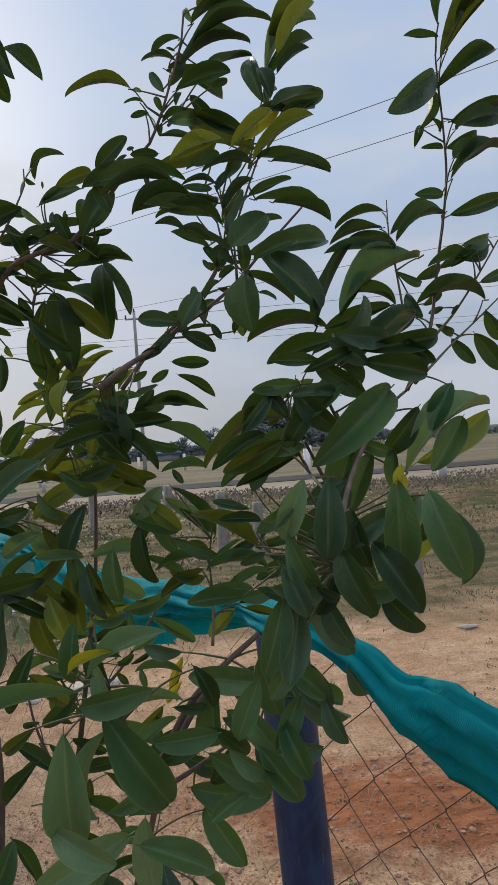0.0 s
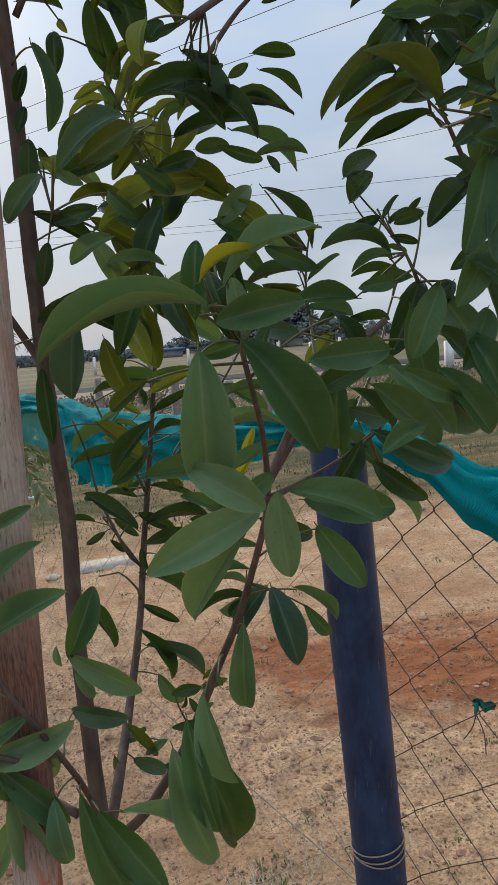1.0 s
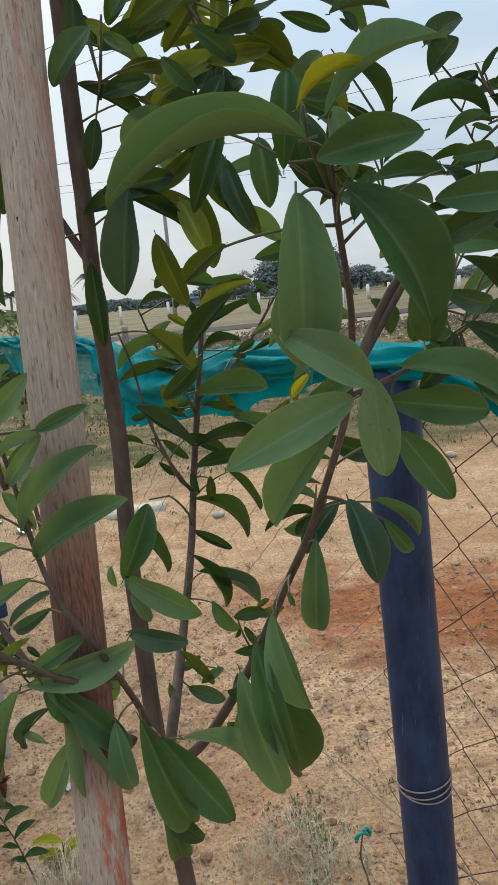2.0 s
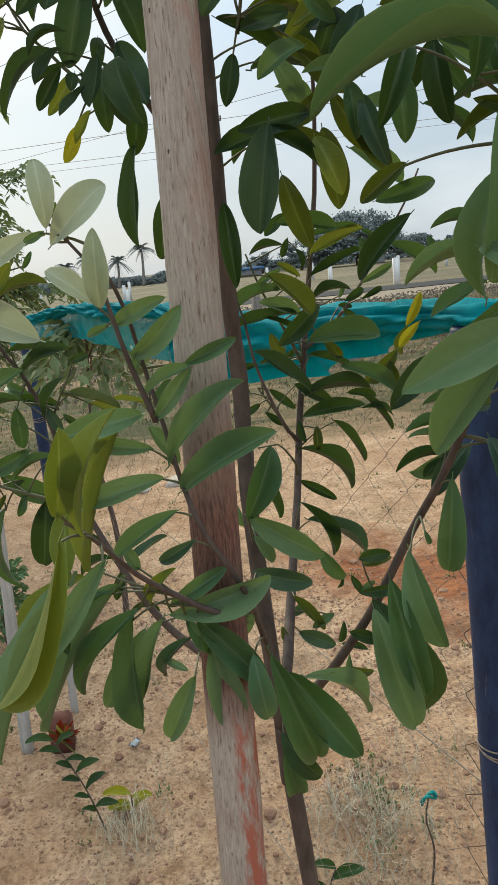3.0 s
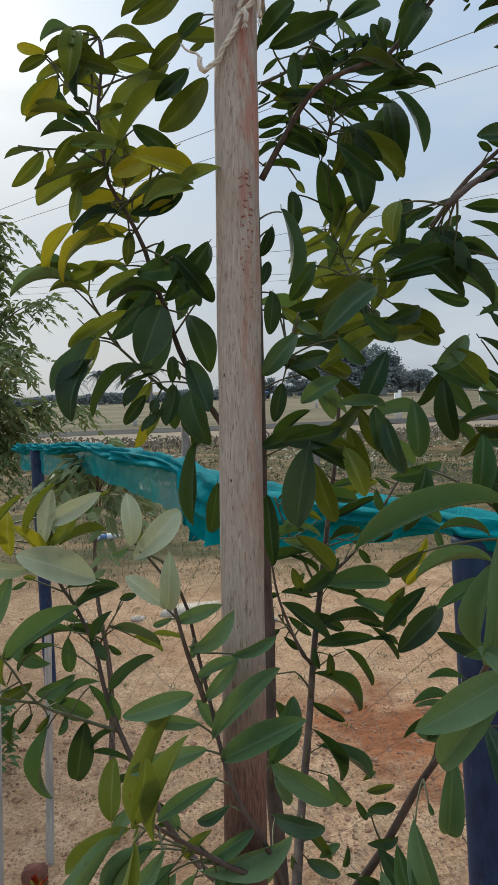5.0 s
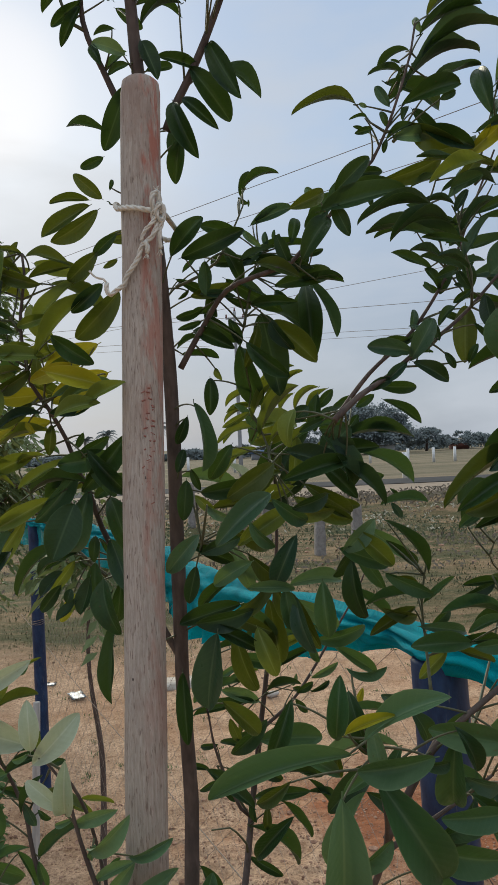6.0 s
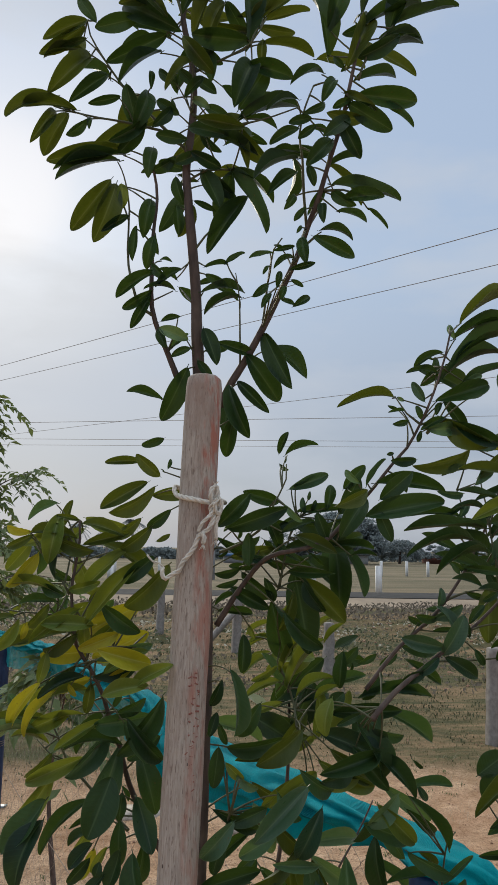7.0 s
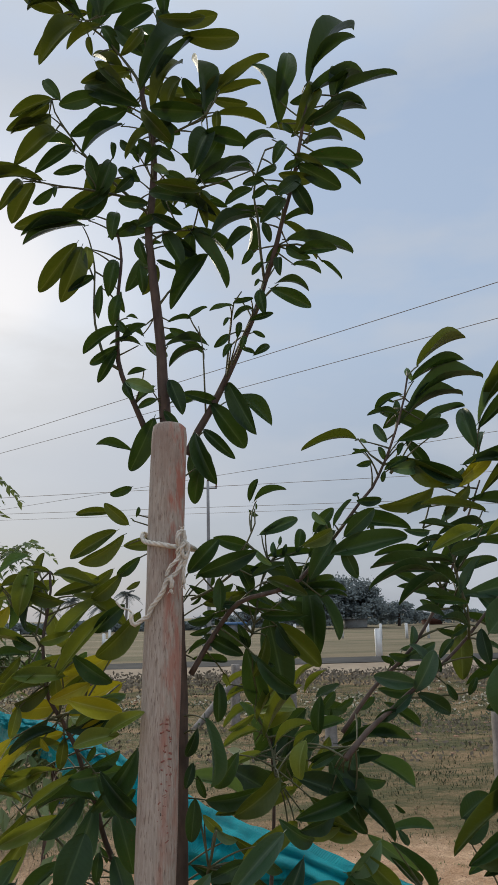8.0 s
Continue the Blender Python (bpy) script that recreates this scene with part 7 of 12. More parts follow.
leaf((-0.053, 0.075, 1.575), (-0.084, 0.068, 1.543), 0.011, "green", (-0.33, -0.81, 0.49))
leaf((-0.044, 0.075, 1.568), (-0.065, 0.068, 1.558), 0.004, "green", (0.02, -0.85, 0.52))
leaf((-0.046, 0.075, 1.563), (-0.062, 0.073, 1.543), 0.008, "young", (0.24, -0.97, -0.09))
leaf((-0.043, 0.075, 1.563), (-0.038, 0.077, 1.558), 0.003, "green", (0.12, -0.95, -0.27))
leaf((-0.040, 0.075, 1.544), (-0.050, 0.074, 1.528), 0.006, "young", (-0.18, -0.97, 0.19))
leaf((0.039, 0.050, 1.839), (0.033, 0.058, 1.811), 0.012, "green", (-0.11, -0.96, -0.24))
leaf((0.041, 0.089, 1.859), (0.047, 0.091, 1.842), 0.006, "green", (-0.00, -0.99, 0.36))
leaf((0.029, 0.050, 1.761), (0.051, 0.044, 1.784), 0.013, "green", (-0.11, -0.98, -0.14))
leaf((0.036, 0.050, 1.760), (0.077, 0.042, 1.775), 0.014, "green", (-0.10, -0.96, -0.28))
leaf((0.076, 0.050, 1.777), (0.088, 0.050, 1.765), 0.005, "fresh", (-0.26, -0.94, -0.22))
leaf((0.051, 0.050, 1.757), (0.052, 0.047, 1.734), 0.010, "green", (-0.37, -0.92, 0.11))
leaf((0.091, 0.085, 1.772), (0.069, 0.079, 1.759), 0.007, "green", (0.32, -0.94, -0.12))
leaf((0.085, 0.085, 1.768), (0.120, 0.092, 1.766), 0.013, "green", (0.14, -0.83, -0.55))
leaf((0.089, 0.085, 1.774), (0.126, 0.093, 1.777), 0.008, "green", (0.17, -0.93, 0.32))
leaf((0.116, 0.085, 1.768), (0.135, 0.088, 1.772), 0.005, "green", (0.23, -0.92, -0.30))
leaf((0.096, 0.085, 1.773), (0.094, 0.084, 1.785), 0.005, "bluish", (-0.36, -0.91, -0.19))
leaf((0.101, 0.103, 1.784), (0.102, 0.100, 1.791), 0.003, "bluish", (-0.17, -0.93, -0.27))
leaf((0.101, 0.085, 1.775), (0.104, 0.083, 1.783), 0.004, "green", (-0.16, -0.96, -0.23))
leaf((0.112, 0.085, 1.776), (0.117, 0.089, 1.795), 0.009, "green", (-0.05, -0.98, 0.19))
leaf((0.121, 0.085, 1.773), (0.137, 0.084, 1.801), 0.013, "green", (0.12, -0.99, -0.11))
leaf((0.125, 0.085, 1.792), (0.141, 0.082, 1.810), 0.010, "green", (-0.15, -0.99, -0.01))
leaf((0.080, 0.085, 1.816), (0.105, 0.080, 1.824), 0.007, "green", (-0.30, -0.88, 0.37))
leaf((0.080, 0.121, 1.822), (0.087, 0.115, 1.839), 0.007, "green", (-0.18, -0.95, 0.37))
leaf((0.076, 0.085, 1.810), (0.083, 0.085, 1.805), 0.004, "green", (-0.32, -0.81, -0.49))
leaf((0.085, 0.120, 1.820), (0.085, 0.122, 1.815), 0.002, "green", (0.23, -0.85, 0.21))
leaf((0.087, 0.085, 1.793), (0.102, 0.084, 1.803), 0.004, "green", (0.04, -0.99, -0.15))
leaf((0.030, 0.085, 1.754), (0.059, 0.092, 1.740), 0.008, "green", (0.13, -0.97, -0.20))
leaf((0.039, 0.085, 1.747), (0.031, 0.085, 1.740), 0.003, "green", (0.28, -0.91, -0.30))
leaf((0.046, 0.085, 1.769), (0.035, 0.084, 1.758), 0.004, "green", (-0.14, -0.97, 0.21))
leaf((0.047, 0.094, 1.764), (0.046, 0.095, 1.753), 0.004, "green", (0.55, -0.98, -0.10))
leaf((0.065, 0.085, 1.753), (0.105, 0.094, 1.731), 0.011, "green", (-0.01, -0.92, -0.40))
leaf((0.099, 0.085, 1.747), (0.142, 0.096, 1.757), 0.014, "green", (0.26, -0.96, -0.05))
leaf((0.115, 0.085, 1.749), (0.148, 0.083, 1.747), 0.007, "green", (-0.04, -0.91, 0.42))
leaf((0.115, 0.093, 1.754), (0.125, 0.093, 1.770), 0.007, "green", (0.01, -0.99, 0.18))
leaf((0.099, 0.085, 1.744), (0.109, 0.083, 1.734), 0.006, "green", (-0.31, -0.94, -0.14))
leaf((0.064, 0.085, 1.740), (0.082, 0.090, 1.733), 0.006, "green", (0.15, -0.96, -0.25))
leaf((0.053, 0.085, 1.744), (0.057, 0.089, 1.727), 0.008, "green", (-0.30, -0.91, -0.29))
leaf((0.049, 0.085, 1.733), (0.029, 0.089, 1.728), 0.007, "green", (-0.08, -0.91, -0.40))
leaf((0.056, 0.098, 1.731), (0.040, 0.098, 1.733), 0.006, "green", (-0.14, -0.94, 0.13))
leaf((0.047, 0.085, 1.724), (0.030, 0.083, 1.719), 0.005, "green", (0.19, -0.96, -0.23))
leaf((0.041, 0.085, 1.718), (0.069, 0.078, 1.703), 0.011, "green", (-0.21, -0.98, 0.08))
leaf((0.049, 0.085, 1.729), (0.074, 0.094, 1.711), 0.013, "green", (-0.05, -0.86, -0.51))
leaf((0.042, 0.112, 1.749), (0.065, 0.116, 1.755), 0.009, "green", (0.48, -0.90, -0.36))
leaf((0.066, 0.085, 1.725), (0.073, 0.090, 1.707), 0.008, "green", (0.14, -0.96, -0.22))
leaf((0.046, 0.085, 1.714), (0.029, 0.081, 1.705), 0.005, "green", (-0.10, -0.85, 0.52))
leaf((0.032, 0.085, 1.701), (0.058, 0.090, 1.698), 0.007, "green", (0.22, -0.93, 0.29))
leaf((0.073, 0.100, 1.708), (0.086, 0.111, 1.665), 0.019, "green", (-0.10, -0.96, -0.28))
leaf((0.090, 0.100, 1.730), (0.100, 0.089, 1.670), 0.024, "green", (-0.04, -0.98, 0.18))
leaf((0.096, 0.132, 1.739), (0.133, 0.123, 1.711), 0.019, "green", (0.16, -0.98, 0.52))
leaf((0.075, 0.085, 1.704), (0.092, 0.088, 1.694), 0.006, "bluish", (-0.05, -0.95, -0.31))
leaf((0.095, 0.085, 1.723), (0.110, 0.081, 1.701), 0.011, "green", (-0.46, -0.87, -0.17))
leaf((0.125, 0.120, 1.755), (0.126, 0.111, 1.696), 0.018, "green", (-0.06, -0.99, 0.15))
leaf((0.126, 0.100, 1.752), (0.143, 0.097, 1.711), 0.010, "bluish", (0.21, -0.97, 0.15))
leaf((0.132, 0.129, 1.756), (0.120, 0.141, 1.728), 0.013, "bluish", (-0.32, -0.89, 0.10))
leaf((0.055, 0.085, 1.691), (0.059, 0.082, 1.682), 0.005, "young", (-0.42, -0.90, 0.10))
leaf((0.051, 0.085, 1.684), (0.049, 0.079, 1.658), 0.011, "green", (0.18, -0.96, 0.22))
leaf((0.040, 0.050, 1.665), (0.043, 0.055, 1.620), 0.012, "bluish", (0.58, -0.82, -0.06))
leaf((0.102, 0.000, 1.774), (0.124, 0.005, 1.784), 0.010, "olive", (0.29, -0.94, -0.15))
leaf((0.118, -0.015, 1.767), (0.167, -0.018, 1.777), 0.015, "green", (-0.12, -0.95, 0.29))
leaf((0.127, -0.015, 1.778), (0.146, -0.021, 1.795), 0.011, "green", (-0.19, -0.97, -0.14))
leaf((0.126, -0.015, 1.771), (0.134, -0.017, 1.752), 0.009, "green", (-0.35, -0.93, -0.07))
leaf((0.041, 0.000, 1.585), (0.021, 0.004, 1.564), 0.012, "bluish", (-0.16, -0.99, -0.05))
leaf((0.083, -0.012, 1.608), (0.050, -0.023, 1.582), 0.014, "bluish", (0.01, -0.93, 0.37))
leaf((0.035, 0.060, 1.657), (0.027, 0.063, 1.639), 0.008, "green", (0.06, -0.98, -0.20))
leaf((0.032, 0.060, 1.635), (0.027, 0.056, 1.620), 0.007, "green", (0.03, -0.97, 0.22))
leaf((0.033, 0.050, 1.615), (0.030, 0.050, 1.589), 0.011, "green", (0.07, -1.00, 0.01))
leaf((0.035, 0.091, 1.621), (0.041, 0.091, 1.606), 0.006, "green", (-0.20, -1.00, -0.01))
leaf((0.078, 0.100, 1.660), (0.058, 0.097, 1.650), 0.006, "young", (0.15, -0.99, -0.04))
leaf((0.080, 0.100, 1.649), (0.054, 0.097, 1.639), 0.008, "young", (-0.14, -0.83, 0.54))
leaf((0.082, 0.100, 1.633), (0.057, 0.093, 1.626), 0.007, "young", (0.06, -0.81, 0.58))
leaf((0.072, 0.100, 1.632), (0.055, 0.104, 1.611), 0.008, "young", (-0.65, -0.62, 0.44))
leaf((0.080, 0.100, 1.655), (0.102, 0.102, 1.684), 0.007, "young", (-0.55, -0.69, 0.48))
leaf((0.085, 0.100, 1.643), (0.116, 0.108, 1.678), 0.010, "young", (-0.53, -0.58, 0.62))
leaf((0.079, 0.114, 1.636), (0.069, 0.118, 1.667), 0.012, "mid", (0.67, -0.98, 0.57))
leaf((0.092, 0.100, 1.637), (0.121, 0.100, 1.651), 0.009, "young", (-0.33, -0.65, 0.69))
leaf((0.106, 0.100, 1.635), (0.124, 0.096, 1.646), 0.006, "young", (-0.48, -0.75, 0.45))
leaf((0.091, 0.060, 1.623), (0.058, 0.054, 1.603), 0.016, "olive", (0.18, -0.98, 0.03))
leaf((0.118, 0.100, 1.626), (0.168, 0.084, 1.630), 0.013, "green", (-0.30, -0.93, 0.22))
leaf((0.139, 0.100, 1.637), (0.197, 0.100, 1.636), 0.011, "green", (0.01, -0.81, 0.59))
leaf((0.155, 0.100, 1.629), (0.197, 0.106, 1.602), 0.013, "mid", (0.33, -0.89, 0.32))
leaf((0.145, 0.100, 1.620), (0.174, 0.101, 1.610), 0.009, "mid", (-0.06, -0.95, -0.31))
leaf((0.128, 0.100, 1.671), (0.124, 0.099, 1.644), 0.011, "green", (-0.32, -0.94, 0.08))
leaf((0.139, 0.100, 1.674), (0.127, 0.102, 1.661), 0.008, "green", (0.03, -0.99, -0.14))
leaf((0.139, 0.100, 1.662), (0.153, 0.100, 1.669), 0.006, "green", (0.15, -0.95, -0.28))
leaf((0.136, 0.123, 1.651), (0.139, 0.121, 1.660), 0.003, "green", (0.30, -0.98, -0.02))
leaf((0.157, 0.100, 1.655), (0.142, 0.102, 1.636), 0.010, "green", (-0.06, -1.00, -0.05))
leaf((0.169, 0.100, 1.669), (0.156, 0.100, 1.660), 0.007, "green", (0.04, -1.00, -0.02))
leaf((0.172, 0.100, 1.675), (0.200, 0.098, 1.673), 0.010, "green", (-0.09, -0.99, -0.12))
leaf((0.176, 0.100, 1.665), (0.203, 0.101, 1.646), 0.008, "green", (0.13, -0.98, 0.13))
leaf((0.159, 0.100, 1.649), (0.182, 0.100, 1.644), 0.009, "bluish", (0.00, -1.00, -0.09))
leaf((0.155, 0.030, 1.595), (0.185, 0.028, 1.595), 0.008, "mid", (-0.06, -0.74, 0.67))
leaf((0.162, 0.030, 1.596), (0.168, 0.030, 1.586), 0.005, "bluish", (-0.04, -1.00, -0.07))
leaf((0.169, 0.062, 1.603), (0.176, 0.062, 1.597), 0.003, "green", (0.18, -0.95, -0.31))
leaf((0.155, 0.050, 1.584), (0.133, 0.051, 1.564), 0.013, "fresh", (-0.01, -1.00, -0.03))
leaf((0.162, 0.050, 1.583), (0.189, 0.051, 1.546), 0.009, "green", (0.38, -0.89, 0.26))
leaf((0.125, 0.100, 1.590), (0.154, 0.092, 1.589), 0.010, "olive", (-0.27, -0.94, 0.23))
leaf((0.103, 0.050, 1.576), (0.088, 0.055, 1.543), 0.015, "bluish", (-0.23, -0.97, -0.05))
leaf((0.139, 0.050, 1.558), (0.147, 0.057, 1.518), 0.015, "green", (-0.45, -0.86, -0.25))
leaf((0.144, 0.072, 1.564), (0.132, 0.090, 1.541), 0.011, "green", (0.14, -0.81, -0.48))
leaf((0.119, 0.050, 1.545), (0.121, 0.047, 1.509), 0.015, "mid", (-0.17, -0.98, 0.06))
leaf((0.101, 0.050, 1.535), (0.111, 0.048, 1.499), 0.012, "bluish", (-0.36, -0.93, -0.06))
leaf((0.094, 0.050, 1.542), (0.097, 0.051, 1.514), 0.012, "mid", (0.10, -0.99, -0.03))
leaf((0.131, 0.050, 1.566), (0.165, 0.057, 1.552), 0.013, "mid", (0.21, -0.98, 0.02))
leaf((0.073, 0.050, 1.560), (0.048, 0.050, 1.546), 0.012, "fresh", (-0.15, -0.96, 0.25))
leaf((0.073, 0.050, 1.586), (0.089, 0.049, 1.569), 0.009, "mid", (-0.27, -0.95, -0.17))
leaf((0.045, 0.050, 1.598), (0.060, 0.048, 1.589), 0.007, "fresh", (-0.22, -0.96, -0.14))
leaf((0.038, 0.050, 1.605), (0.050, 0.052, 1.593), 0.007, "young", (0.06, -0.99, -0.09))
leaf((0.037, 0.050, 1.559), (0.031, 0.051, 1.535), 0.010, "green", (-0.08, -1.00, -0.04))
leaf((0.066, 0.050, 1.576), (0.041, 0.044, 1.568), 0.011, "green", (0.18, -0.97, 0.14))
leaf((0.073, 0.050, 1.529), (0.035, 0.046, 1.524), 0.014, "green", (0.11, -0.99, -0.09))
leaf((0.084, 0.088, 1.536), (0.062, 0.096, 1.552), 0.009, "fresh", (-0.07, -0.94, 0.99))
leaf((0.049, 0.025, 1.521), (0.041, 0.036, 1.471), 0.021, "bluish", (-0.40, -0.91, -0.13))
leaf((0.075, 0.050, 1.517), (0.085, 0.045, 1.486), 0.014, "young", (-0.03, -0.99, 0.14))
leaf((0.088, 0.050, 1.600), (0.111, 0.058, 1.584), 0.012, "mid", (0.14, -0.95, -0.26))
leaf((0.064, 0.080, 1.637), (0.047, 0.085, 1.614), 0.012, "green", (-0.10, -0.99, -0.14))
leaf((0.125, 0.050, 1.602), (0.100, 0.043, 1.595), 0.011, "green", (0.30, -0.94, -0.13))
leaf((0.203, 0.045, 1.912), (0.249, 0.057, 1.940), 0.010, "olive", (-0.22, -0.72, 0.66))
leaf((0.198, 0.045, 1.900), (0.238, 0.038, 1.915), 0.009, "green", (-0.33, -0.81, 0.48))
leaf((0.195, 0.045, 1.882), (0.256, 0.047, 1.904), 0.014, "green", (-0.22, -0.71, 0.67))
leaf((0.182, 0.078, 1.885), (0.225, 0.098, 1.872), 0.017, "green", (-0.17, -0.89, 0.07))
leaf((0.186, 0.045, 1.867), (0.241, 0.053, 1.892), 0.011, "green", (-0.21, -0.72, 0.66))
leaf((0.204, 0.045, 1.868), (0.241, 0.053, 1.883), 0.008, "green", (-0.07, -0.78, 0.63))
leaf((0.195, 0.045, 1.911), (0.198, 0.043, 1.900), 0.005, "fresh", (-0.57, -0.82, 0.01))
leaf((0.190, 0.045, 1.890), (0.170, 0.051, 1.879), 0.007, "green", (-0.39, -0.90, 0.17))
leaf((0.186, 0.045, 1.874), (0.162, 0.044, 1.874), 0.006, "green", (0.04, -0.94, 0.33))
leaf((0.188, 0.045, 1.874), (0.180, 0.044, 1.869), 0.004, "green", (0.28, -0.91, -0.30))
leaf((0.187, 0.056, 1.887), (0.181, 0.057, 1.890), 0.002, "green", (-0.45, -0.99, -0.14))
leaf((0.184, 0.045, 1.854), (0.223, 0.044, 1.867), 0.014, "green", (-0.00, -1.00, -0.06))
leaf((0.182, 0.074, 1.871), (0.194, 0.071, 1.893), 0.010, "green", (0.49, -0.98, 0.18))
leaf((0.206, 0.045, 1.868), (0.218, 0.042, 1.873), 0.006, "fresh", (-0.22, -0.98, -0.02))
leaf((0.209, 0.045, 1.857), (0.221, 0.048, 1.864), 0.006, "green", (0.31, -0.93, -0.17))
leaf((0.188, 0.045, 1.853), (0.183, 0.043, 1.843), 0.005, "green", (-0.31, -0.90, 0.32))
leaf((0.176, 0.045, 1.853), (0.168, 0.048, 1.868), 0.007, "bluish", (-0.48, -0.87, -0.09))
leaf((0.173, 0.045, 1.840), (0.170, 0.045, 1.850), 0.005, "green", (-0.13, -0.99, -0.03))
leaf((0.154, 0.045, 1.855), (0.110, 0.036, 1.846), 0.008, "olive", (0.11, -0.93, 0.36))
leaf((0.161, 0.045, 1.853), (0.156, 0.046, 1.856), 0.003, "fresh", (-0.30, -0.92, -0.24))
leaf((0.161, 0.045, 1.846), (0.148, 0.042, 1.844), 0.003, "green", (0.22, -0.96, 0.18))
leaf((0.164, 0.045, 1.839), (0.152, 0.045, 1.836), 0.005, "green", (0.03, -0.96, -0.29))
leaf((0.168, 0.083, 1.854), (0.159, 0.083, 1.857), 0.003, "green", (-0.11, -0.98, -0.34))
leaf((0.191, 0.045, 1.842), (0.173, 0.047, 1.833), 0.006, "green", (-0.19, -0.97, 0.14))
leaf((0.177, 0.045, 1.833), (0.202, 0.050, 1.835), 0.011, "fresh", (0.19, -0.96, -0.18))
leaf((0.197, 0.045, 1.839), (0.229, 0.040, 1.823), 0.013, "green", (-0.26, -0.93, -0.26))
leaf((0.196, 0.063, 1.859), (0.212, 0.062, 1.835), 0.010, "green", (-0.38, -0.92, 0.24))
leaf((0.173, 0.045, 1.832), (0.171, 0.048, 1.824), 0.004, "green", (-0.28, -0.93, -0.24))
leaf((0.169, 0.045, 1.811), (0.150, 0.042, 1.810), 0.008, "green", (0.16, -0.91, -0.38))
leaf((0.153, 0.045, 1.815), (0.148, 0.046, 1.814), 0.003, "green", (-0.20, -0.98, -0.05))
leaf((0.139, 0.045, 1.793), (0.185, 0.031, 1.787), 0.012, "green", (-0.25, -0.94, 0.24))
leaf((0.160, 0.045, 1.796), (0.161, 0.044, 1.787), 0.004, "green", (-0.31, -0.95, 0.02))
leaf((0.169, 0.075, 1.797), (0.165, 0.077, 1.793), 0.002, "green", (0.03, -0.89, 0.06))
leaf((0.128, 0.045, 1.793), (0.119, 0.048, 1.803), 0.006, "fresh", (-0.53, -0.82, -0.21))
leaf((0.133, 0.045, 1.791), (0.148, 0.048, 1.811), 0.005, "green", (-0.52, -0.71, 0.48))
leaf((0.135, 0.050, 1.789), (0.117, 0.051, 1.778), 0.009, "green", (-0.12, -0.99, 0.09))
leaf((0.134, 0.050, 1.783), (0.113, 0.044, 1.755), 0.015, "green", (-0.06, -0.96, 0.26))
leaf((0.106, 0.050, 1.753), (0.098, 0.047, 1.772), 0.009, "green", (-0.08, -0.98, -0.21))
leaf((0.122, 0.050, 1.742), (0.141, 0.048, 1.742), 0.004, "green", (-0.10, -0.85, 0.52))
leaf((0.114, 0.055, 1.749), (0.078, 0.061, 1.747), 0.009, "green", (-0.18, -0.89, 0.42))
leaf((0.123, 0.066, 1.755), (0.101, 0.073, 1.767), 0.009, "green", (-0.89, -0.95, -0.19))
leaf((0.227, 0.000, 1.795), (0.183, 0.000, 1.800), 0.008, "olive", (0.05, -0.89, 0.46))
leaf((0.226, 0.000, 1.785), (0.191, -0.006, 1.780), 0.007, "green", (0.10, -0.87, 0.48))
leaf((0.209, -0.000, 1.782), (0.200, -0.002, 1.768), 0.006, "green", (-0.33, -0.89, 0.33))
leaf((0.201, 0.000, 1.773), (0.179, 0.002, 1.774), 0.005, "green", (-0.04, -0.69, 0.72))
leaf((0.201, 0.000, 1.762), (0.148, 0.006, 1.759), 0.009, "green", (-0.11, -0.69, 0.72))
leaf((0.203, 0.000, 1.747), (0.163, -0.008, 1.757), 0.009, "green", (0.26, -0.89, 0.37))
leaf((0.205, 0.000, 1.734), (0.179, 0.003, 1.744), 0.008, "green", (0.06, -0.91, 0.42))
leaf((0.214, 0.028, 1.743), (0.197, 0.031, 1.737), 0.007, "green", (-0.48, -0.98, -0.04))
leaf((0.204, 0.000, 1.757), (0.224, -0.005, 1.775), 0.007, "green", (-0.60, -0.61, 0.52))
leaf((0.205, 0.000, 1.741), (0.220, -0.003, 1.765), 0.008, "bluish", (-0.68, -0.64, 0.36))
leaf((0.203, 0.013, 1.736), (0.220, 0.007, 1.741), 0.006, "bluish", (-0.46, -0.95, 0.52))
leaf((0.208, 0.000, 1.723), (0.202, 0.002, 1.735), 0.006, "green", (-0.59, -0.80, -0.13))
leaf((0.208, 0.000, 1.722), (0.198, 0.003, 1.716), 0.005, "green", (-0.23, -0.96, -0.12))
leaf((0.219, 0.034, 1.732), (0.210, 0.036, 1.733), 0.004, "green", (0.08, -0.96, 0.25))
leaf((0.198, 0.000, 1.713), (0.187, -0.001, 1.702), 0.006, "green", (-0.32, -0.87, 0.39))
leaf((0.188, 0.000, 1.693), (0.185, 0.002, 1.704), 0.005, "green", (-0.35, -0.93, 0.08))
leaf((0.172, 0.000, 1.687), (0.146, 0.006, 1.692), 0.011, "bluish", (-0.24, -0.97, 0.00))
leaf((0.191, 0.033, 1.691), (0.182, 0.043, 1.709), 0.008, "bluish", (0.14, -0.88, 0.60))
leaf((0.170, 0.000, 1.682), (0.186, 0.001, 1.706), 0.012, "bluish", (-0.11, -0.99, 0.12))
leaf((0.172, 0.000, 1.681), (0.192, -0.000, 1.668), 0.010, "green", (0.04, -1.00, 0.09))
leaf((0.191, 0.000, 1.686), (0.196, -0.001, 1.676), 0.005, "green", (-0.17, -0.98, -0.03))
leaf((0.209, 0.000, 1.703), (0.219, 0.002, 1.694), 0.004, "green", (-0.12, -0.94, -0.32))
leaf((0.205, 0.000, 1.679), (0.210, -0.003, 1.690), 0.005, "green", (-0.44, -0.89, -0.07))
leaf((0.217, 0.000, 1.719), (0.218, -0.007, 1.697), 0.010, "green", (-0.65, -0.73, 0.19))
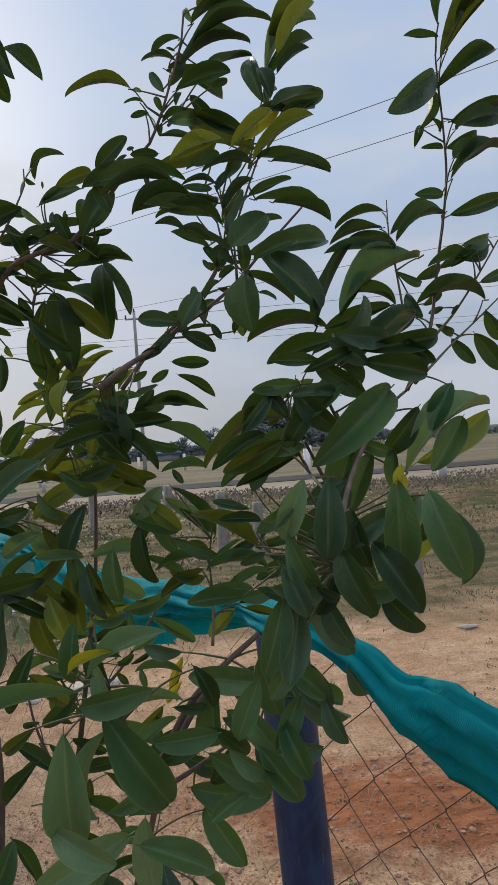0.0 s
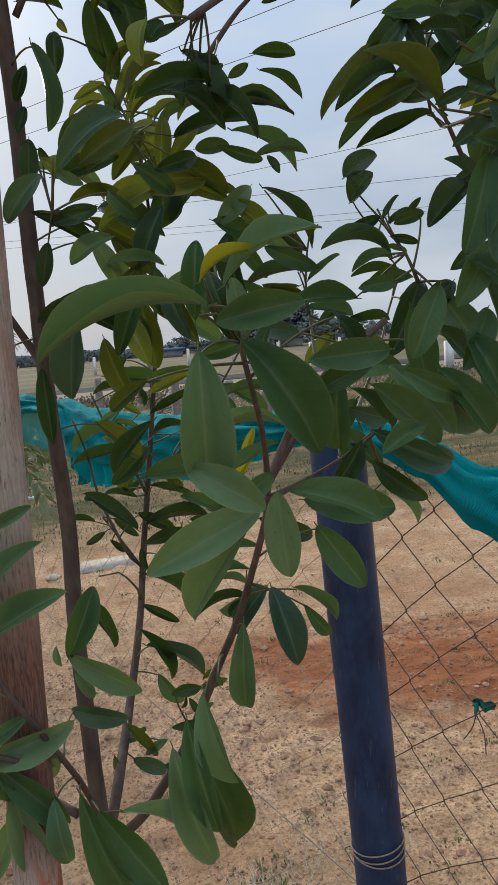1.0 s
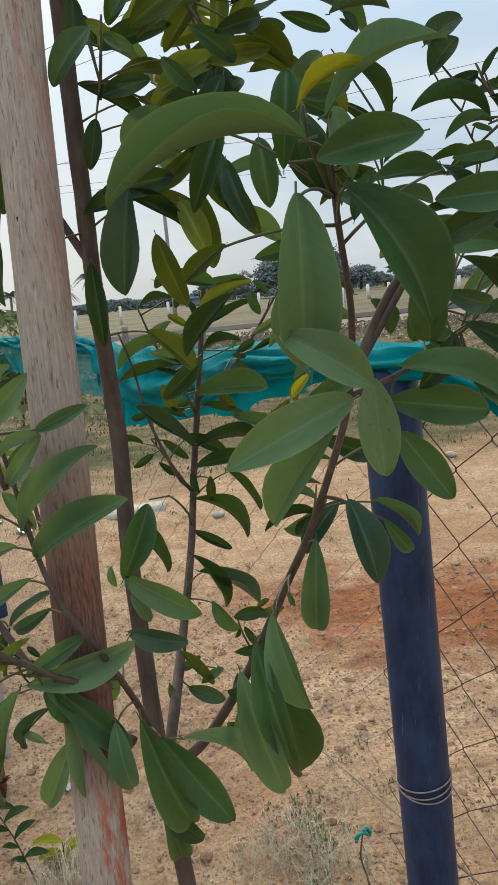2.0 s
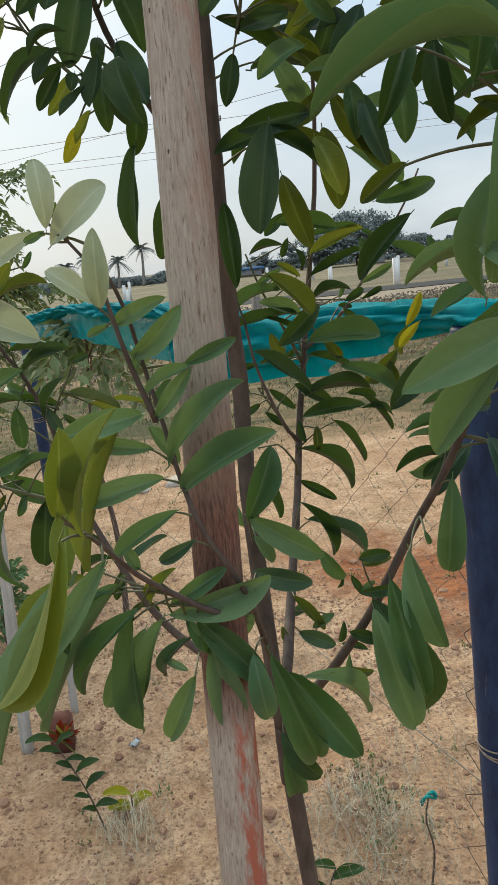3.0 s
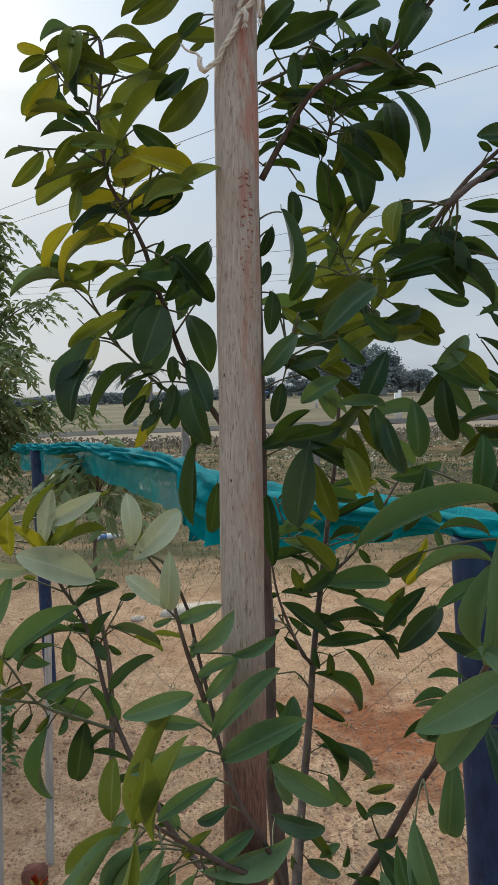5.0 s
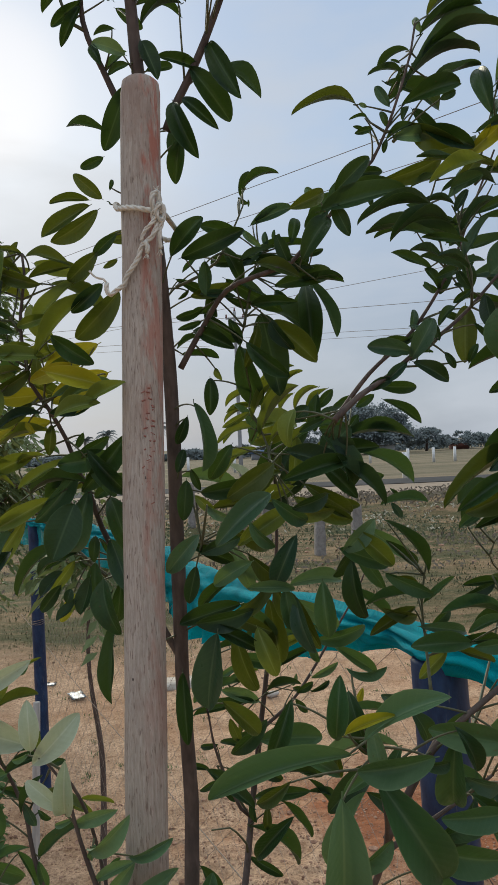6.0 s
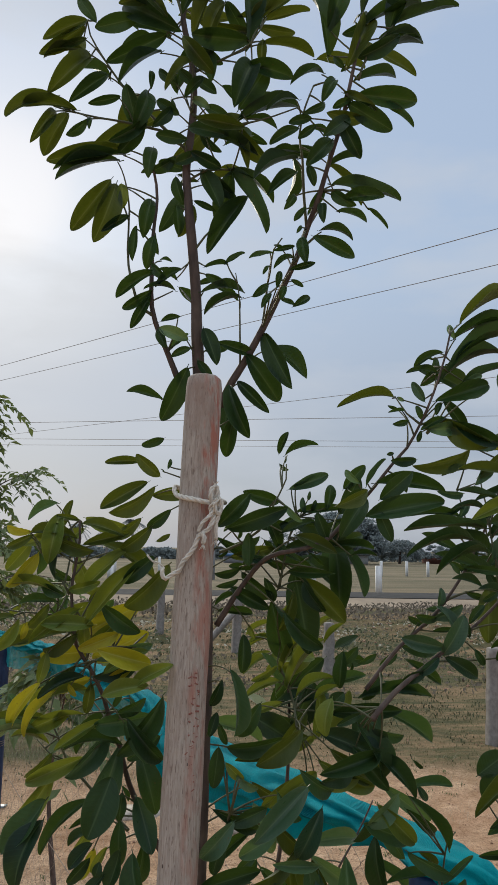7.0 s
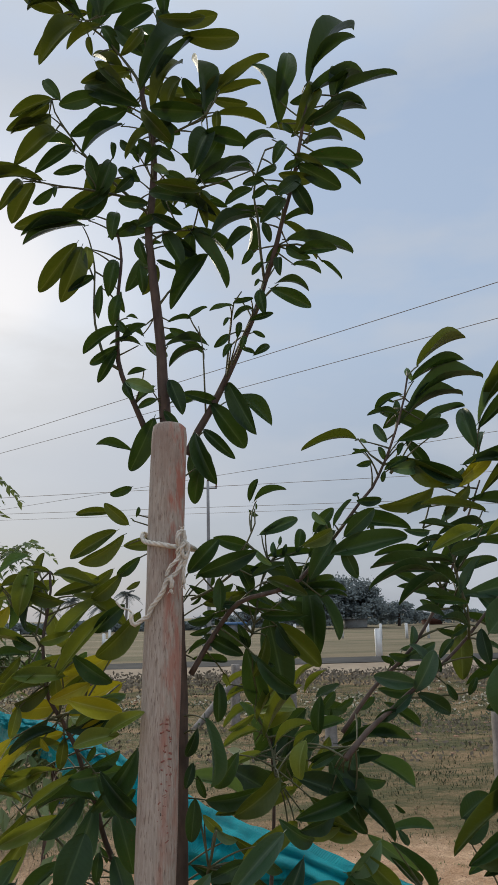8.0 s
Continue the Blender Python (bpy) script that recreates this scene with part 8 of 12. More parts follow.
leaf((0.228, 0.026, 1.710), (0.238, 0.019, 1.703), 0.005, "green", (-0.07, -0.88, 0.89))
leaf((0.168, 0.000, 1.681), (0.155, 0.002, 1.670), 0.007, "bluish", (-0.17, -0.98, 0.03))
leaf((0.159, 0.000, 1.671), (0.144, 0.002, 1.666), 0.007, "green", (-0.16, -0.98, 0.14))
leaf((-0.070, 0.045, 2.215), (-0.105, 0.046, 2.237), 0.017, "olive", (-0.30, -0.85, -0.43))
leaf((-0.059, 0.045, 2.219), (-0.101, 0.052, 2.223), 0.008, "olive", (-0.14, -0.98, 0.14))
leaf((-0.052, 0.056, 2.227), (-0.079, 0.064, 2.220), 0.011, "olive", (-0.43, -0.78, -0.33))
leaf((-0.054, 0.045, 2.211), (-0.080, 0.059, 2.267), 0.022, "green", (-0.52, -0.86, -0.02))
leaf((-0.047, 0.062, 2.214), (-0.022, 0.061, 2.259), 0.020, "green", (-0.14, -0.94, 0.04))
leaf((-0.041, 0.045, 2.215), (-0.048, 0.056, 2.267), 0.022, "green", (-0.06, -0.98, 0.19))
leaf((-0.038, 0.045, 2.215), (0.003, 0.043, 2.232), 0.012, "green", (0.04, -0.98, -0.19))
leaf((-0.051, 0.066, 2.227), (-0.038, 0.049, 2.254), 0.011, "green", (-0.31, -0.78, -0.02))
leaf((0.003, 0.045, 2.224), (-0.030, 0.050, 2.204), 0.016, "green", (0.14, -0.87, -0.46))
leaf((-0.073, 0.045, 2.211), (-0.095, 0.054, 2.182), 0.012, "olive", (0.43, -0.70, -0.56))
leaf((-0.057, 0.045, 2.207), (-0.086, 0.030, 2.154), 0.018, "olive", (0.28, -0.95, 0.12))
leaf((-0.039, 0.045, 2.206), (-0.068, 0.049, 2.185), 0.010, "olive", (-0.01, -0.98, -0.18))
leaf((-0.037, 0.064, 2.214), (-0.039, 0.084, 2.194), 0.011, "olive", (0.83, -0.68, -0.46))
leaf((-0.039, 0.045, 2.205), (-0.026, 0.052, 2.183), 0.011, "green", (0.06, -0.96, -0.26))
leaf((-0.028, 0.045, 2.203), (-0.006, 0.044, 2.177), 0.014, "green", (-0.34, -0.90, -0.26))
leaf((-0.020, 0.072, 2.206), (-0.002, 0.069, 2.196), 0.007, "green", (-0.44, -0.91, -0.13))
leaf((0.008, 0.045, 2.194), (-0.019, 0.049, 2.188), 0.012, "green", (0.00, -0.84, -0.54))
leaf((-0.049, 0.045, 2.194), (-0.047, 0.049, 2.179), 0.006, "olive", (-0.12, -0.95, -0.28))
leaf((0.013, 0.045, 2.213), (0.013, 0.050, 2.264), 0.021, "green", (-0.16, -0.98, 0.10))
leaf((0.012, 0.069, 2.206), (-0.019, 0.077, 2.227), 0.015, "green", (0.30, -0.97, 0.14))
leaf((0.011, 0.045, 2.193), (0.011, 0.045, 2.223), 0.013, "green", (0.07, -1.00, -0.00))
leaf((0.022, 0.045, 2.211), (0.056, 0.042, 2.219), 0.014, "olive", (0.12, -0.62, -0.78))
leaf((0.026, 0.045, 2.199), (0.074, 0.049, 2.204), 0.017, "olive", (0.14, -0.67, -0.73))
leaf((0.032, 0.045, 2.200), (-0.008, 0.027, 2.133), 0.020, "green", (0.05, -0.97, 0.22))
leaf((0.036, 0.045, 2.196), (0.005, 0.039, 2.151), 0.010, "green", (-0.15, -0.96, 0.22))
leaf((0.002, 0.045, 2.126), (0.028, 0.055, 2.181), 0.016, "olive", (-0.17, -0.96, 0.24))
leaf((0.042, 0.045, 2.118), (0.036, 0.056, 2.185), 0.019, "green", (0.43, -0.89, 0.18))
leaf((-0.015, 0.045, 2.164), (-0.054, 0.038, 2.146), 0.012, "olive", (0.36, -0.79, -0.50))
leaf((-0.016, 0.075, 2.177), (-0.045, 0.067, 2.185), 0.011, "olive", (0.66, -0.89, 0.14))
leaf((-0.007, 0.045, 2.131), (-0.051, 0.052, 2.155), 0.021, "green", (-0.33, -0.88, -0.35))
leaf((-0.018, 0.045, 2.127), (-0.062, 0.046, 2.102), 0.014, "green", (0.25, -0.85, -0.47))
leaf((-0.016, 0.078, 2.149), (-0.053, 0.069, 2.153), 0.015, "green", (-0.16, -0.87, -0.11))
leaf((-0.040, 0.045, 2.139), (-0.071, 0.044, 2.128), 0.014, "green", (0.20, -0.84, -0.50))
leaf((-0.042, 0.080, 2.155), (-0.061, 0.078, 2.163), 0.007, "green", (0.36, -0.89, 0.06))
leaf((-0.070, 0.045, 2.133), (-0.084, 0.047, 2.153), 0.010, "green", (-0.24, -0.97, -0.05))
leaf((-0.077, 0.045, 2.135), (-0.108, 0.040, 2.114), 0.011, "olive", (0.36, -0.88, -0.31))
leaf((-0.079, 0.045, 2.130), (-0.111, 0.044, 2.105), 0.012, "olive", (0.44, -0.71, -0.54))
leaf((-0.081, 0.060, 2.130), (-0.094, 0.063, 2.105), 0.011, "olive", (0.51, -0.85, 0.35))
leaf((-0.077, 0.045, 2.120), (-0.096, 0.041, 2.108), 0.006, "olive", (0.43, -0.80, -0.42))
leaf((-0.076, 0.045, 2.109), (-0.108, 0.047, 2.103), 0.007, "olive", (-0.09, -0.97, 0.22))
leaf((-0.073, 0.045, 2.105), (-0.101, 0.034, 2.066), 0.015, "olive", (0.40, -0.92, -0.03))
leaf((-0.060, 0.045, 2.092), (-0.086, 0.036, 2.063), 0.011, "green", (0.44, -0.89, -0.12))
leaf((-0.059, 0.057, 2.095), (-0.085, 0.047, 2.096), 0.011, "green", (-0.05, -0.92, 0.17))
leaf((-0.021, 0.045, 2.113), (-0.052, 0.040, 2.082), 0.010, "green", (-0.05, -0.98, 0.21))
leaf((-0.026, 0.075, 2.142), (-0.054, 0.069, 2.130), 0.010, "green", (-0.01, -0.89, 0.37))
leaf((-0.050, 0.045, 2.075), (-0.073, 0.042, 2.066), 0.007, "green", (0.32, -0.81, -0.49))
leaf((-0.028, 0.045, 2.082), (-0.028, 0.045, 2.097), 0.005, "green", (0.16, -0.99, -0.02))
leaf((-0.096, 0.045, 2.072), (-0.135, 0.054, 2.060), 0.012, "olive", (-0.17, -0.97, -0.19))
leaf((-0.081, 0.045, 2.062), (-0.121, 0.048, 2.064), 0.011, "olive", (-0.08, -0.98, -0.16))
leaf((-0.097, 0.045, 2.061), (-0.112, 0.036, 2.030), 0.009, "olive", (0.50, -0.87, 0.01))
leaf((-0.087, 0.045, 2.059), (-0.105, 0.053, 2.029), 0.015, "olive", (0.06, -0.96, -0.28))
leaf((-0.073, 0.045, 2.056), (-0.089, 0.050, 2.045), 0.008, "green", (0.27, -0.68, -0.68))
leaf((-0.071, 0.045, 2.057), (-0.072, 0.044, 2.047), 0.004, "green", (0.09, -0.99, 0.14))
leaf((-0.046, 0.045, 2.085), (-0.037, 0.055, 2.056), 0.013, "green", (-0.17, -0.91, -0.38))
leaf((-0.030, 0.045, 2.080), (-0.040, 0.043, 2.047), 0.014, "green", (0.39, -0.92, -0.05))
leaf((-0.030, 0.045, 2.058), (-0.057, 0.043, 2.039), 0.010, "green", (0.43, -0.72, -0.54))
leaf((-0.032, 0.045, 2.053), (-0.050, 0.051, 2.032), 0.012, "green", (0.24, -0.85, -0.48))
leaf((-0.050, 0.052, 2.039), (-0.102, 0.050, 2.024), 0.015, "olive", (0.16, -0.88, -0.44))
leaf((-0.045, 0.052, 2.033), (-0.097, 0.049, 2.017), 0.009, "green", (0.07, -1.00, -0.02))
leaf((-0.049, 0.052, 2.028), (-0.095, 0.048, 2.009), 0.012, "green", (-0.01, -0.98, 0.21))
leaf((-0.055, 0.052, 2.013), (-0.084, 0.063, 1.977), 0.015, "olive", (0.13, -0.92, -0.38))
leaf((-0.051, 0.052, 2.010), (-0.068, 0.057, 1.967), 0.018, "olive", (0.35, -0.90, -0.25))
leaf((-0.047, 0.052, 2.010), (-0.046, 0.051, 1.990), 0.009, "young", (0.22, -0.97, 0.07))
leaf((-0.041, 0.052, 1.986), (-0.060, 0.047, 1.971), 0.007, "green", (0.36, -0.92, -0.13))
leaf((-0.035, 0.052, 1.978), (-0.037, 0.054, 1.952), 0.007, "green", (-0.22, -0.97, -0.05))
leaf((-0.025, 0.052, 1.999), (-0.030, 0.050, 1.968), 0.012, "green", (0.07, -1.00, 0.06))
leaf((-0.022, 0.052, 1.971), (-0.028, 0.058, 1.948), 0.010, "green", (-0.03, -0.97, -0.25))
leaf((-0.023, 0.080, 1.986), (-0.020, 0.082, 1.969), 0.006, "green", (-0.33, -0.99, -0.01))
leaf((-0.007, 0.052, 1.996), (-0.005, 0.056, 1.974), 0.009, "green", (0.22, -0.97, -0.14))
leaf((-0.020, 0.052, 1.944), (-0.048, 0.055, 1.924), 0.010, "green", (-0.07, -1.00, -0.06))
leaf((-0.022, 0.052, 1.930), (-0.044, 0.059, 1.918), 0.008, "green", (-0.02, -0.86, -0.51))
leaf((-0.023, 0.052, 1.926), (-0.037, 0.056, 1.902), 0.008, "green", (0.10, -0.97, -0.23))
leaf((-0.023, 0.052, 1.950), (-0.012, 0.049, 1.937), 0.007, "green", (-0.46, -0.87, -0.19))
leaf((-0.019, 0.076, 1.962), (-0.009, 0.074, 1.960), 0.004, "green", (-0.59, -0.97, 0.65))
leaf((-0.001, 0.052, 1.947), (-0.020, 0.047, 1.931), 0.007, "green", (0.09, -0.98, 0.19))
leaf((-0.005, 0.052, 1.930), (-0.028, 0.047, 1.929), 0.005, "green", (0.16, -0.87, 0.47))
leaf((-0.005, 0.088, 1.951), (-0.020, 0.087, 1.960), 0.006, "green", (-0.42, -0.99, 0.53))
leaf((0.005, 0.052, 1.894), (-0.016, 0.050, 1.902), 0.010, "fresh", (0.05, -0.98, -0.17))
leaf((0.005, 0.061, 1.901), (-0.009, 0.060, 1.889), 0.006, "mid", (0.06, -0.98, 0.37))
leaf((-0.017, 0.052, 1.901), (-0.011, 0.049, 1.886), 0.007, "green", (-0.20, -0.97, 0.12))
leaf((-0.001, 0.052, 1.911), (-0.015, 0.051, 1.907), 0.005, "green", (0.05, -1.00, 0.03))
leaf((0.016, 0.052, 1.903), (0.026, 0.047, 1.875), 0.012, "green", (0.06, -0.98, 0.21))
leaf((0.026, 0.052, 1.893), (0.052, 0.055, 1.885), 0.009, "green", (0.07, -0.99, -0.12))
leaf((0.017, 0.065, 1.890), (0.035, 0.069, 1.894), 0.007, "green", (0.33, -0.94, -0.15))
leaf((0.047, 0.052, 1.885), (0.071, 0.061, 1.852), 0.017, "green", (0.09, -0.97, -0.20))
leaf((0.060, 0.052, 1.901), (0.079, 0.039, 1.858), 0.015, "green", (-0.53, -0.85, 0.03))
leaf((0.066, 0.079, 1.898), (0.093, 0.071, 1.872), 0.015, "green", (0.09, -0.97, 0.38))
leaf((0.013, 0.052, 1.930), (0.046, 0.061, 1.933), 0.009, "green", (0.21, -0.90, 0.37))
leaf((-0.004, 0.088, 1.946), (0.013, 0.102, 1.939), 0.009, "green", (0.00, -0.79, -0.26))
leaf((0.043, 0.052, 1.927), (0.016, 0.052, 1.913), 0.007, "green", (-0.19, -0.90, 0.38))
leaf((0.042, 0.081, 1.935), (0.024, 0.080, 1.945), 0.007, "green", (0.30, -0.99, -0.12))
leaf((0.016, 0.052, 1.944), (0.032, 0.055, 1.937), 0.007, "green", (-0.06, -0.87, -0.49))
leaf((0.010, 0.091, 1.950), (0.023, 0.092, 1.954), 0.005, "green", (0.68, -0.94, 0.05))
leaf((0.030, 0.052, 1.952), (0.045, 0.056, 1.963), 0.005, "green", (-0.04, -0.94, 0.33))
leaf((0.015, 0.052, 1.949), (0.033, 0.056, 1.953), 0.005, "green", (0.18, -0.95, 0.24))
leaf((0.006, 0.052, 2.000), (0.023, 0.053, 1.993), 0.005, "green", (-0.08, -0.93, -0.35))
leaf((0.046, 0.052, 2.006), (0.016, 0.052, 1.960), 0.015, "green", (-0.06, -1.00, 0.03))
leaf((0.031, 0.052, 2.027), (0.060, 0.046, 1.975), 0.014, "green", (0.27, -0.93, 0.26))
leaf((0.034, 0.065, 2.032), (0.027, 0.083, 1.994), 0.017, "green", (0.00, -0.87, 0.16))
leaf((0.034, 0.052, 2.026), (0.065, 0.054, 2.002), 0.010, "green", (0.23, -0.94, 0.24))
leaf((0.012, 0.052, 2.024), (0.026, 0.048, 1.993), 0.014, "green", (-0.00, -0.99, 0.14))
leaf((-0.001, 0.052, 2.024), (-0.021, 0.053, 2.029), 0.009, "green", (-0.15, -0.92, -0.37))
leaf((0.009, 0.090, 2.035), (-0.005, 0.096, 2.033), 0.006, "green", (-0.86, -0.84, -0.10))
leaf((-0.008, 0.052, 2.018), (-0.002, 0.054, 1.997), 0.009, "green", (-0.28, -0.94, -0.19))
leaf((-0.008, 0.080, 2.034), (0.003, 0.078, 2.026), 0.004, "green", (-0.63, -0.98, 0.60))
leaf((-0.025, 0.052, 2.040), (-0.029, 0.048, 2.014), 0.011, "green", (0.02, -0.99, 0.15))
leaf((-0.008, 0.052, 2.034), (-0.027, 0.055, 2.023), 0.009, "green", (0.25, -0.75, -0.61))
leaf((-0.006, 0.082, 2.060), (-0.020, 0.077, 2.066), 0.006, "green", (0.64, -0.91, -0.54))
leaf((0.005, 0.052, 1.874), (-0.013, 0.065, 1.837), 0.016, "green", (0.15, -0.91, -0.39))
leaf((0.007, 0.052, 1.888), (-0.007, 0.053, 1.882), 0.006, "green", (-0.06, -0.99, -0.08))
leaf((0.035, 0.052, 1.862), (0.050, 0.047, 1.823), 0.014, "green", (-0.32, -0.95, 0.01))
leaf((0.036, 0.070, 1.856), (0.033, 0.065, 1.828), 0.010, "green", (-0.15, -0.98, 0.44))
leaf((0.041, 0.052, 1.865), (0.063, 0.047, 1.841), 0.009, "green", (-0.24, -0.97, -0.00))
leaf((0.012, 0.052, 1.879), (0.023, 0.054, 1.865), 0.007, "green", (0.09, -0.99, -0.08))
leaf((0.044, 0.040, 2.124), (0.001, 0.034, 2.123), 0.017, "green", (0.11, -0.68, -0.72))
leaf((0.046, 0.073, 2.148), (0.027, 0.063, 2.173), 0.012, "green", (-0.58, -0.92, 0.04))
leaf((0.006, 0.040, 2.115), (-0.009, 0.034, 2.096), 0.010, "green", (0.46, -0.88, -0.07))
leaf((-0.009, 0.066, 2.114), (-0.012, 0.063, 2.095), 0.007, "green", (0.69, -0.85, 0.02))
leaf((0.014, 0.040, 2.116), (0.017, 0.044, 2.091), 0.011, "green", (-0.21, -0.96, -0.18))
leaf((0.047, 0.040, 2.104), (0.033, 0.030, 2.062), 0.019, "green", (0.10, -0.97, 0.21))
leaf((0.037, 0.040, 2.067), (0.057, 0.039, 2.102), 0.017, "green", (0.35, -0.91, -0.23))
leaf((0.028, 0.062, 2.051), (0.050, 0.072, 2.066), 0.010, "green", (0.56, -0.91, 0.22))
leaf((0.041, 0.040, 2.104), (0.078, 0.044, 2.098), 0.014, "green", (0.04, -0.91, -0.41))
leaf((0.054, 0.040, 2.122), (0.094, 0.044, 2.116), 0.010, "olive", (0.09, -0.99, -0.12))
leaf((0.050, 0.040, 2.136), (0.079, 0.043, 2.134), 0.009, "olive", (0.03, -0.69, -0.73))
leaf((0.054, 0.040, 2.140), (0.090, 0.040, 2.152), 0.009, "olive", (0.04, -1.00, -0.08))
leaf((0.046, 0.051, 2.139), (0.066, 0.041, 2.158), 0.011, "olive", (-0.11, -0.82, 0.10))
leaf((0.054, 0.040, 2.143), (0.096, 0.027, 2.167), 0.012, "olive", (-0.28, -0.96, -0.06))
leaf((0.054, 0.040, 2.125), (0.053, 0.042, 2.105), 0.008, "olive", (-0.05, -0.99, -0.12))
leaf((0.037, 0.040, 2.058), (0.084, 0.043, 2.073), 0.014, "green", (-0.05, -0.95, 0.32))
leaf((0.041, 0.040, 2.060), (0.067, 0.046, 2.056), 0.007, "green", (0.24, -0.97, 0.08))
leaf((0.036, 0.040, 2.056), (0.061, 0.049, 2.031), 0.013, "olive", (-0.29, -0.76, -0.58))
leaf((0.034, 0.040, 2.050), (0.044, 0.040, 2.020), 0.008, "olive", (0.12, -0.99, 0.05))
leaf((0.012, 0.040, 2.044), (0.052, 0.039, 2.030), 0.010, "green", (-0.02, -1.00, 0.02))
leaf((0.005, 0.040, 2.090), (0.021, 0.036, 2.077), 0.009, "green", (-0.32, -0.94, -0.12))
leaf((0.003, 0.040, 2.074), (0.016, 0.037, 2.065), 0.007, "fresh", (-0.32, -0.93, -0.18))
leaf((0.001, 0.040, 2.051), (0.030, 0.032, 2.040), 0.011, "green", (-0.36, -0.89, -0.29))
leaf((0.009, 0.063, 2.060), (0.026, 0.066, 2.047), 0.007, "green", (-0.18, -0.84, -0.69))
leaf((0.003, 0.040, 2.032), (0.025, 0.046, 2.023), 0.010, "green", (0.01, -0.87, -0.50))
leaf((0.000, 0.040, 2.041), (-0.023, 0.042, 2.044), 0.010, "green", (-0.11, -0.89, -0.45))
leaf((-0.006, 0.040, 2.060), (-0.023, 0.042, 2.072), 0.009, "green", (-0.33, -0.88, -0.35))
leaf((-0.008, 0.040, 2.084), (-0.022, 0.040, 2.096), 0.007, "green", (-0.42, -0.77, -0.48))
leaf((-0.012, 0.040, 2.065), (-0.026, 0.036, 2.048), 0.009, "green", (0.55, -0.80, -0.26))
leaf((-0.013, 0.051, 2.080), (-0.018, 0.049, 2.063), 0.006, "green", (0.83, -0.89, -0.16))
leaf((-0.003, 0.040, 2.074), (0.011, 0.035, 2.088), 0.008, "green", (-0.04, -0.95, -0.31))
leaf((-0.009, 0.062, 2.091), (-0.014, 0.056, 2.105), 0.006, "green", (0.02, -0.93, -0.52))
leaf((0.010, 0.040, 2.032), (-0.008, 0.045, 2.024), 0.009, "green", (-0.10, -0.93, -0.35))
leaf((0.014, 0.051, 2.030), (-0.001, 0.053, 2.032), 0.006, "green", (0.29, -0.87, 0.16))
leaf((0.005, 0.040, 2.115), (0.025, 0.043, 2.105), 0.009, "green", (-0.17, -0.77, -0.61))
leaf((-0.008, 0.040, 2.097), (0.006, 0.043, 2.086), 0.008, "green", (-0.28, -0.78, -0.56))
leaf((-0.007, 0.050, 2.102), (-0.008, 0.056, 2.090), 0.004, "green", (-0.53, -0.87, -0.27))
leaf((0.012, 0.040, 2.068), (0.031, 0.041, 2.059), 0.009, "green", (-0.07, -0.97, -0.22))
leaf((0.079, 0.020, 2.020), (0.046, 0.011, 1.998), 0.012, "green", (-0.11, -0.84, 0.53))
leaf((0.078, 0.040, 2.032), (0.074, 0.051, 2.003), 0.011, "green", (0.87, -0.85, -0.11))
leaf((0.078, 0.020, 2.010), (0.056, 0.012, 1.988), 0.009, "green", (0.16, -0.97, 0.20))
leaf((0.081, 0.020, 2.024), (0.057, 0.018, 2.021), 0.005, "green", (0.03, -0.96, 0.27))
leaf((0.077, 0.020, 1.993), (0.069, 0.019, 1.981), 0.006, "green", (0.27, -0.96, -0.08))
leaf((0.085, 0.020, 1.984), (0.077, 0.024, 1.975), 0.005, "green", (-0.29, -0.94, -0.16))
leaf((0.082, 0.020, 1.970), (0.078, 0.019, 1.964), 0.003, "green", (0.16, -0.98, 0.10))
leaf((0.086, 0.020, 2.016), (0.091, 0.022, 2.001), 0.007, "green", (-0.03, -0.99, -0.13))
leaf((0.098, 0.020, 1.998), (0.088, 0.025, 1.986), 0.007, "green", (0.05, -0.91, -0.41))
leaf((0.082, 0.020, 1.962), (0.084, 0.016, 1.941), 0.009, "green", (-0.29, -0.95, 0.12))
leaf((0.077, 0.020, 1.955), (0.062, 0.018, 1.950), 0.004, "green", (0.20, -0.96, -0.18))
leaf((0.073, 0.049, 1.964), (0.065, 0.045, 1.966), 0.003, "green", (0.84, -0.89, -0.31))
leaf((0.062, 0.020, 1.949), (0.045, 0.019, 1.944), 0.005, "green", (-0.03, -0.91, 0.41))
leaf((0.077, 0.020, 1.946), (0.062, 0.016, 1.936), 0.005, "green", (-0.02, -0.92, 0.40))
leaf((0.074, 0.020, 1.938), (0.091, 0.016, 1.942), 0.005, "green", (-0.14, -0.93, -0.35))
leaf((0.080, 0.061, 1.946), (0.090, 0.064, 1.942), 0.004, "green", (0.42, -0.90, -0.34))
leaf((0.059, 0.020, 1.940), (0.055, 0.021, 1.934), 0.003, "green", (-0.08, -0.99, -0.09))
leaf((0.059, 0.020, 1.927), (0.048, 0.020, 1.917), 0.006, "green", (0.17, -0.96, -0.23))
leaf((0.061, 0.020, 1.920), (0.054, 0.018, 1.909), 0.005, "green", (0.03, -0.98, 0.20))
leaf((0.071, 0.020, 1.926), (0.067, 0.020, 1.916), 0.005, "green", (-0.01, -1.00, 0.03))
leaf((0.068, 0.020, 1.916), (0.077, 0.018, 1.912), 0.004, "green", (-0.22, -0.98, 0.02))
leaf((0.076, 0.020, 1.911), (0.088, 0.021, 1.919), 0.006, "green", (0.09, -1.00, -0.03))
leaf((0.065, 0.020, 1.924), (0.067, 0.019, 1.936), 0.005, "green", (-0.08, -0.99, -0.09))
leaf((0.090, 0.020, 1.963), (0.120, 0.025, 1.950), 0.011, "green", (0.01, -0.94, -0.33))
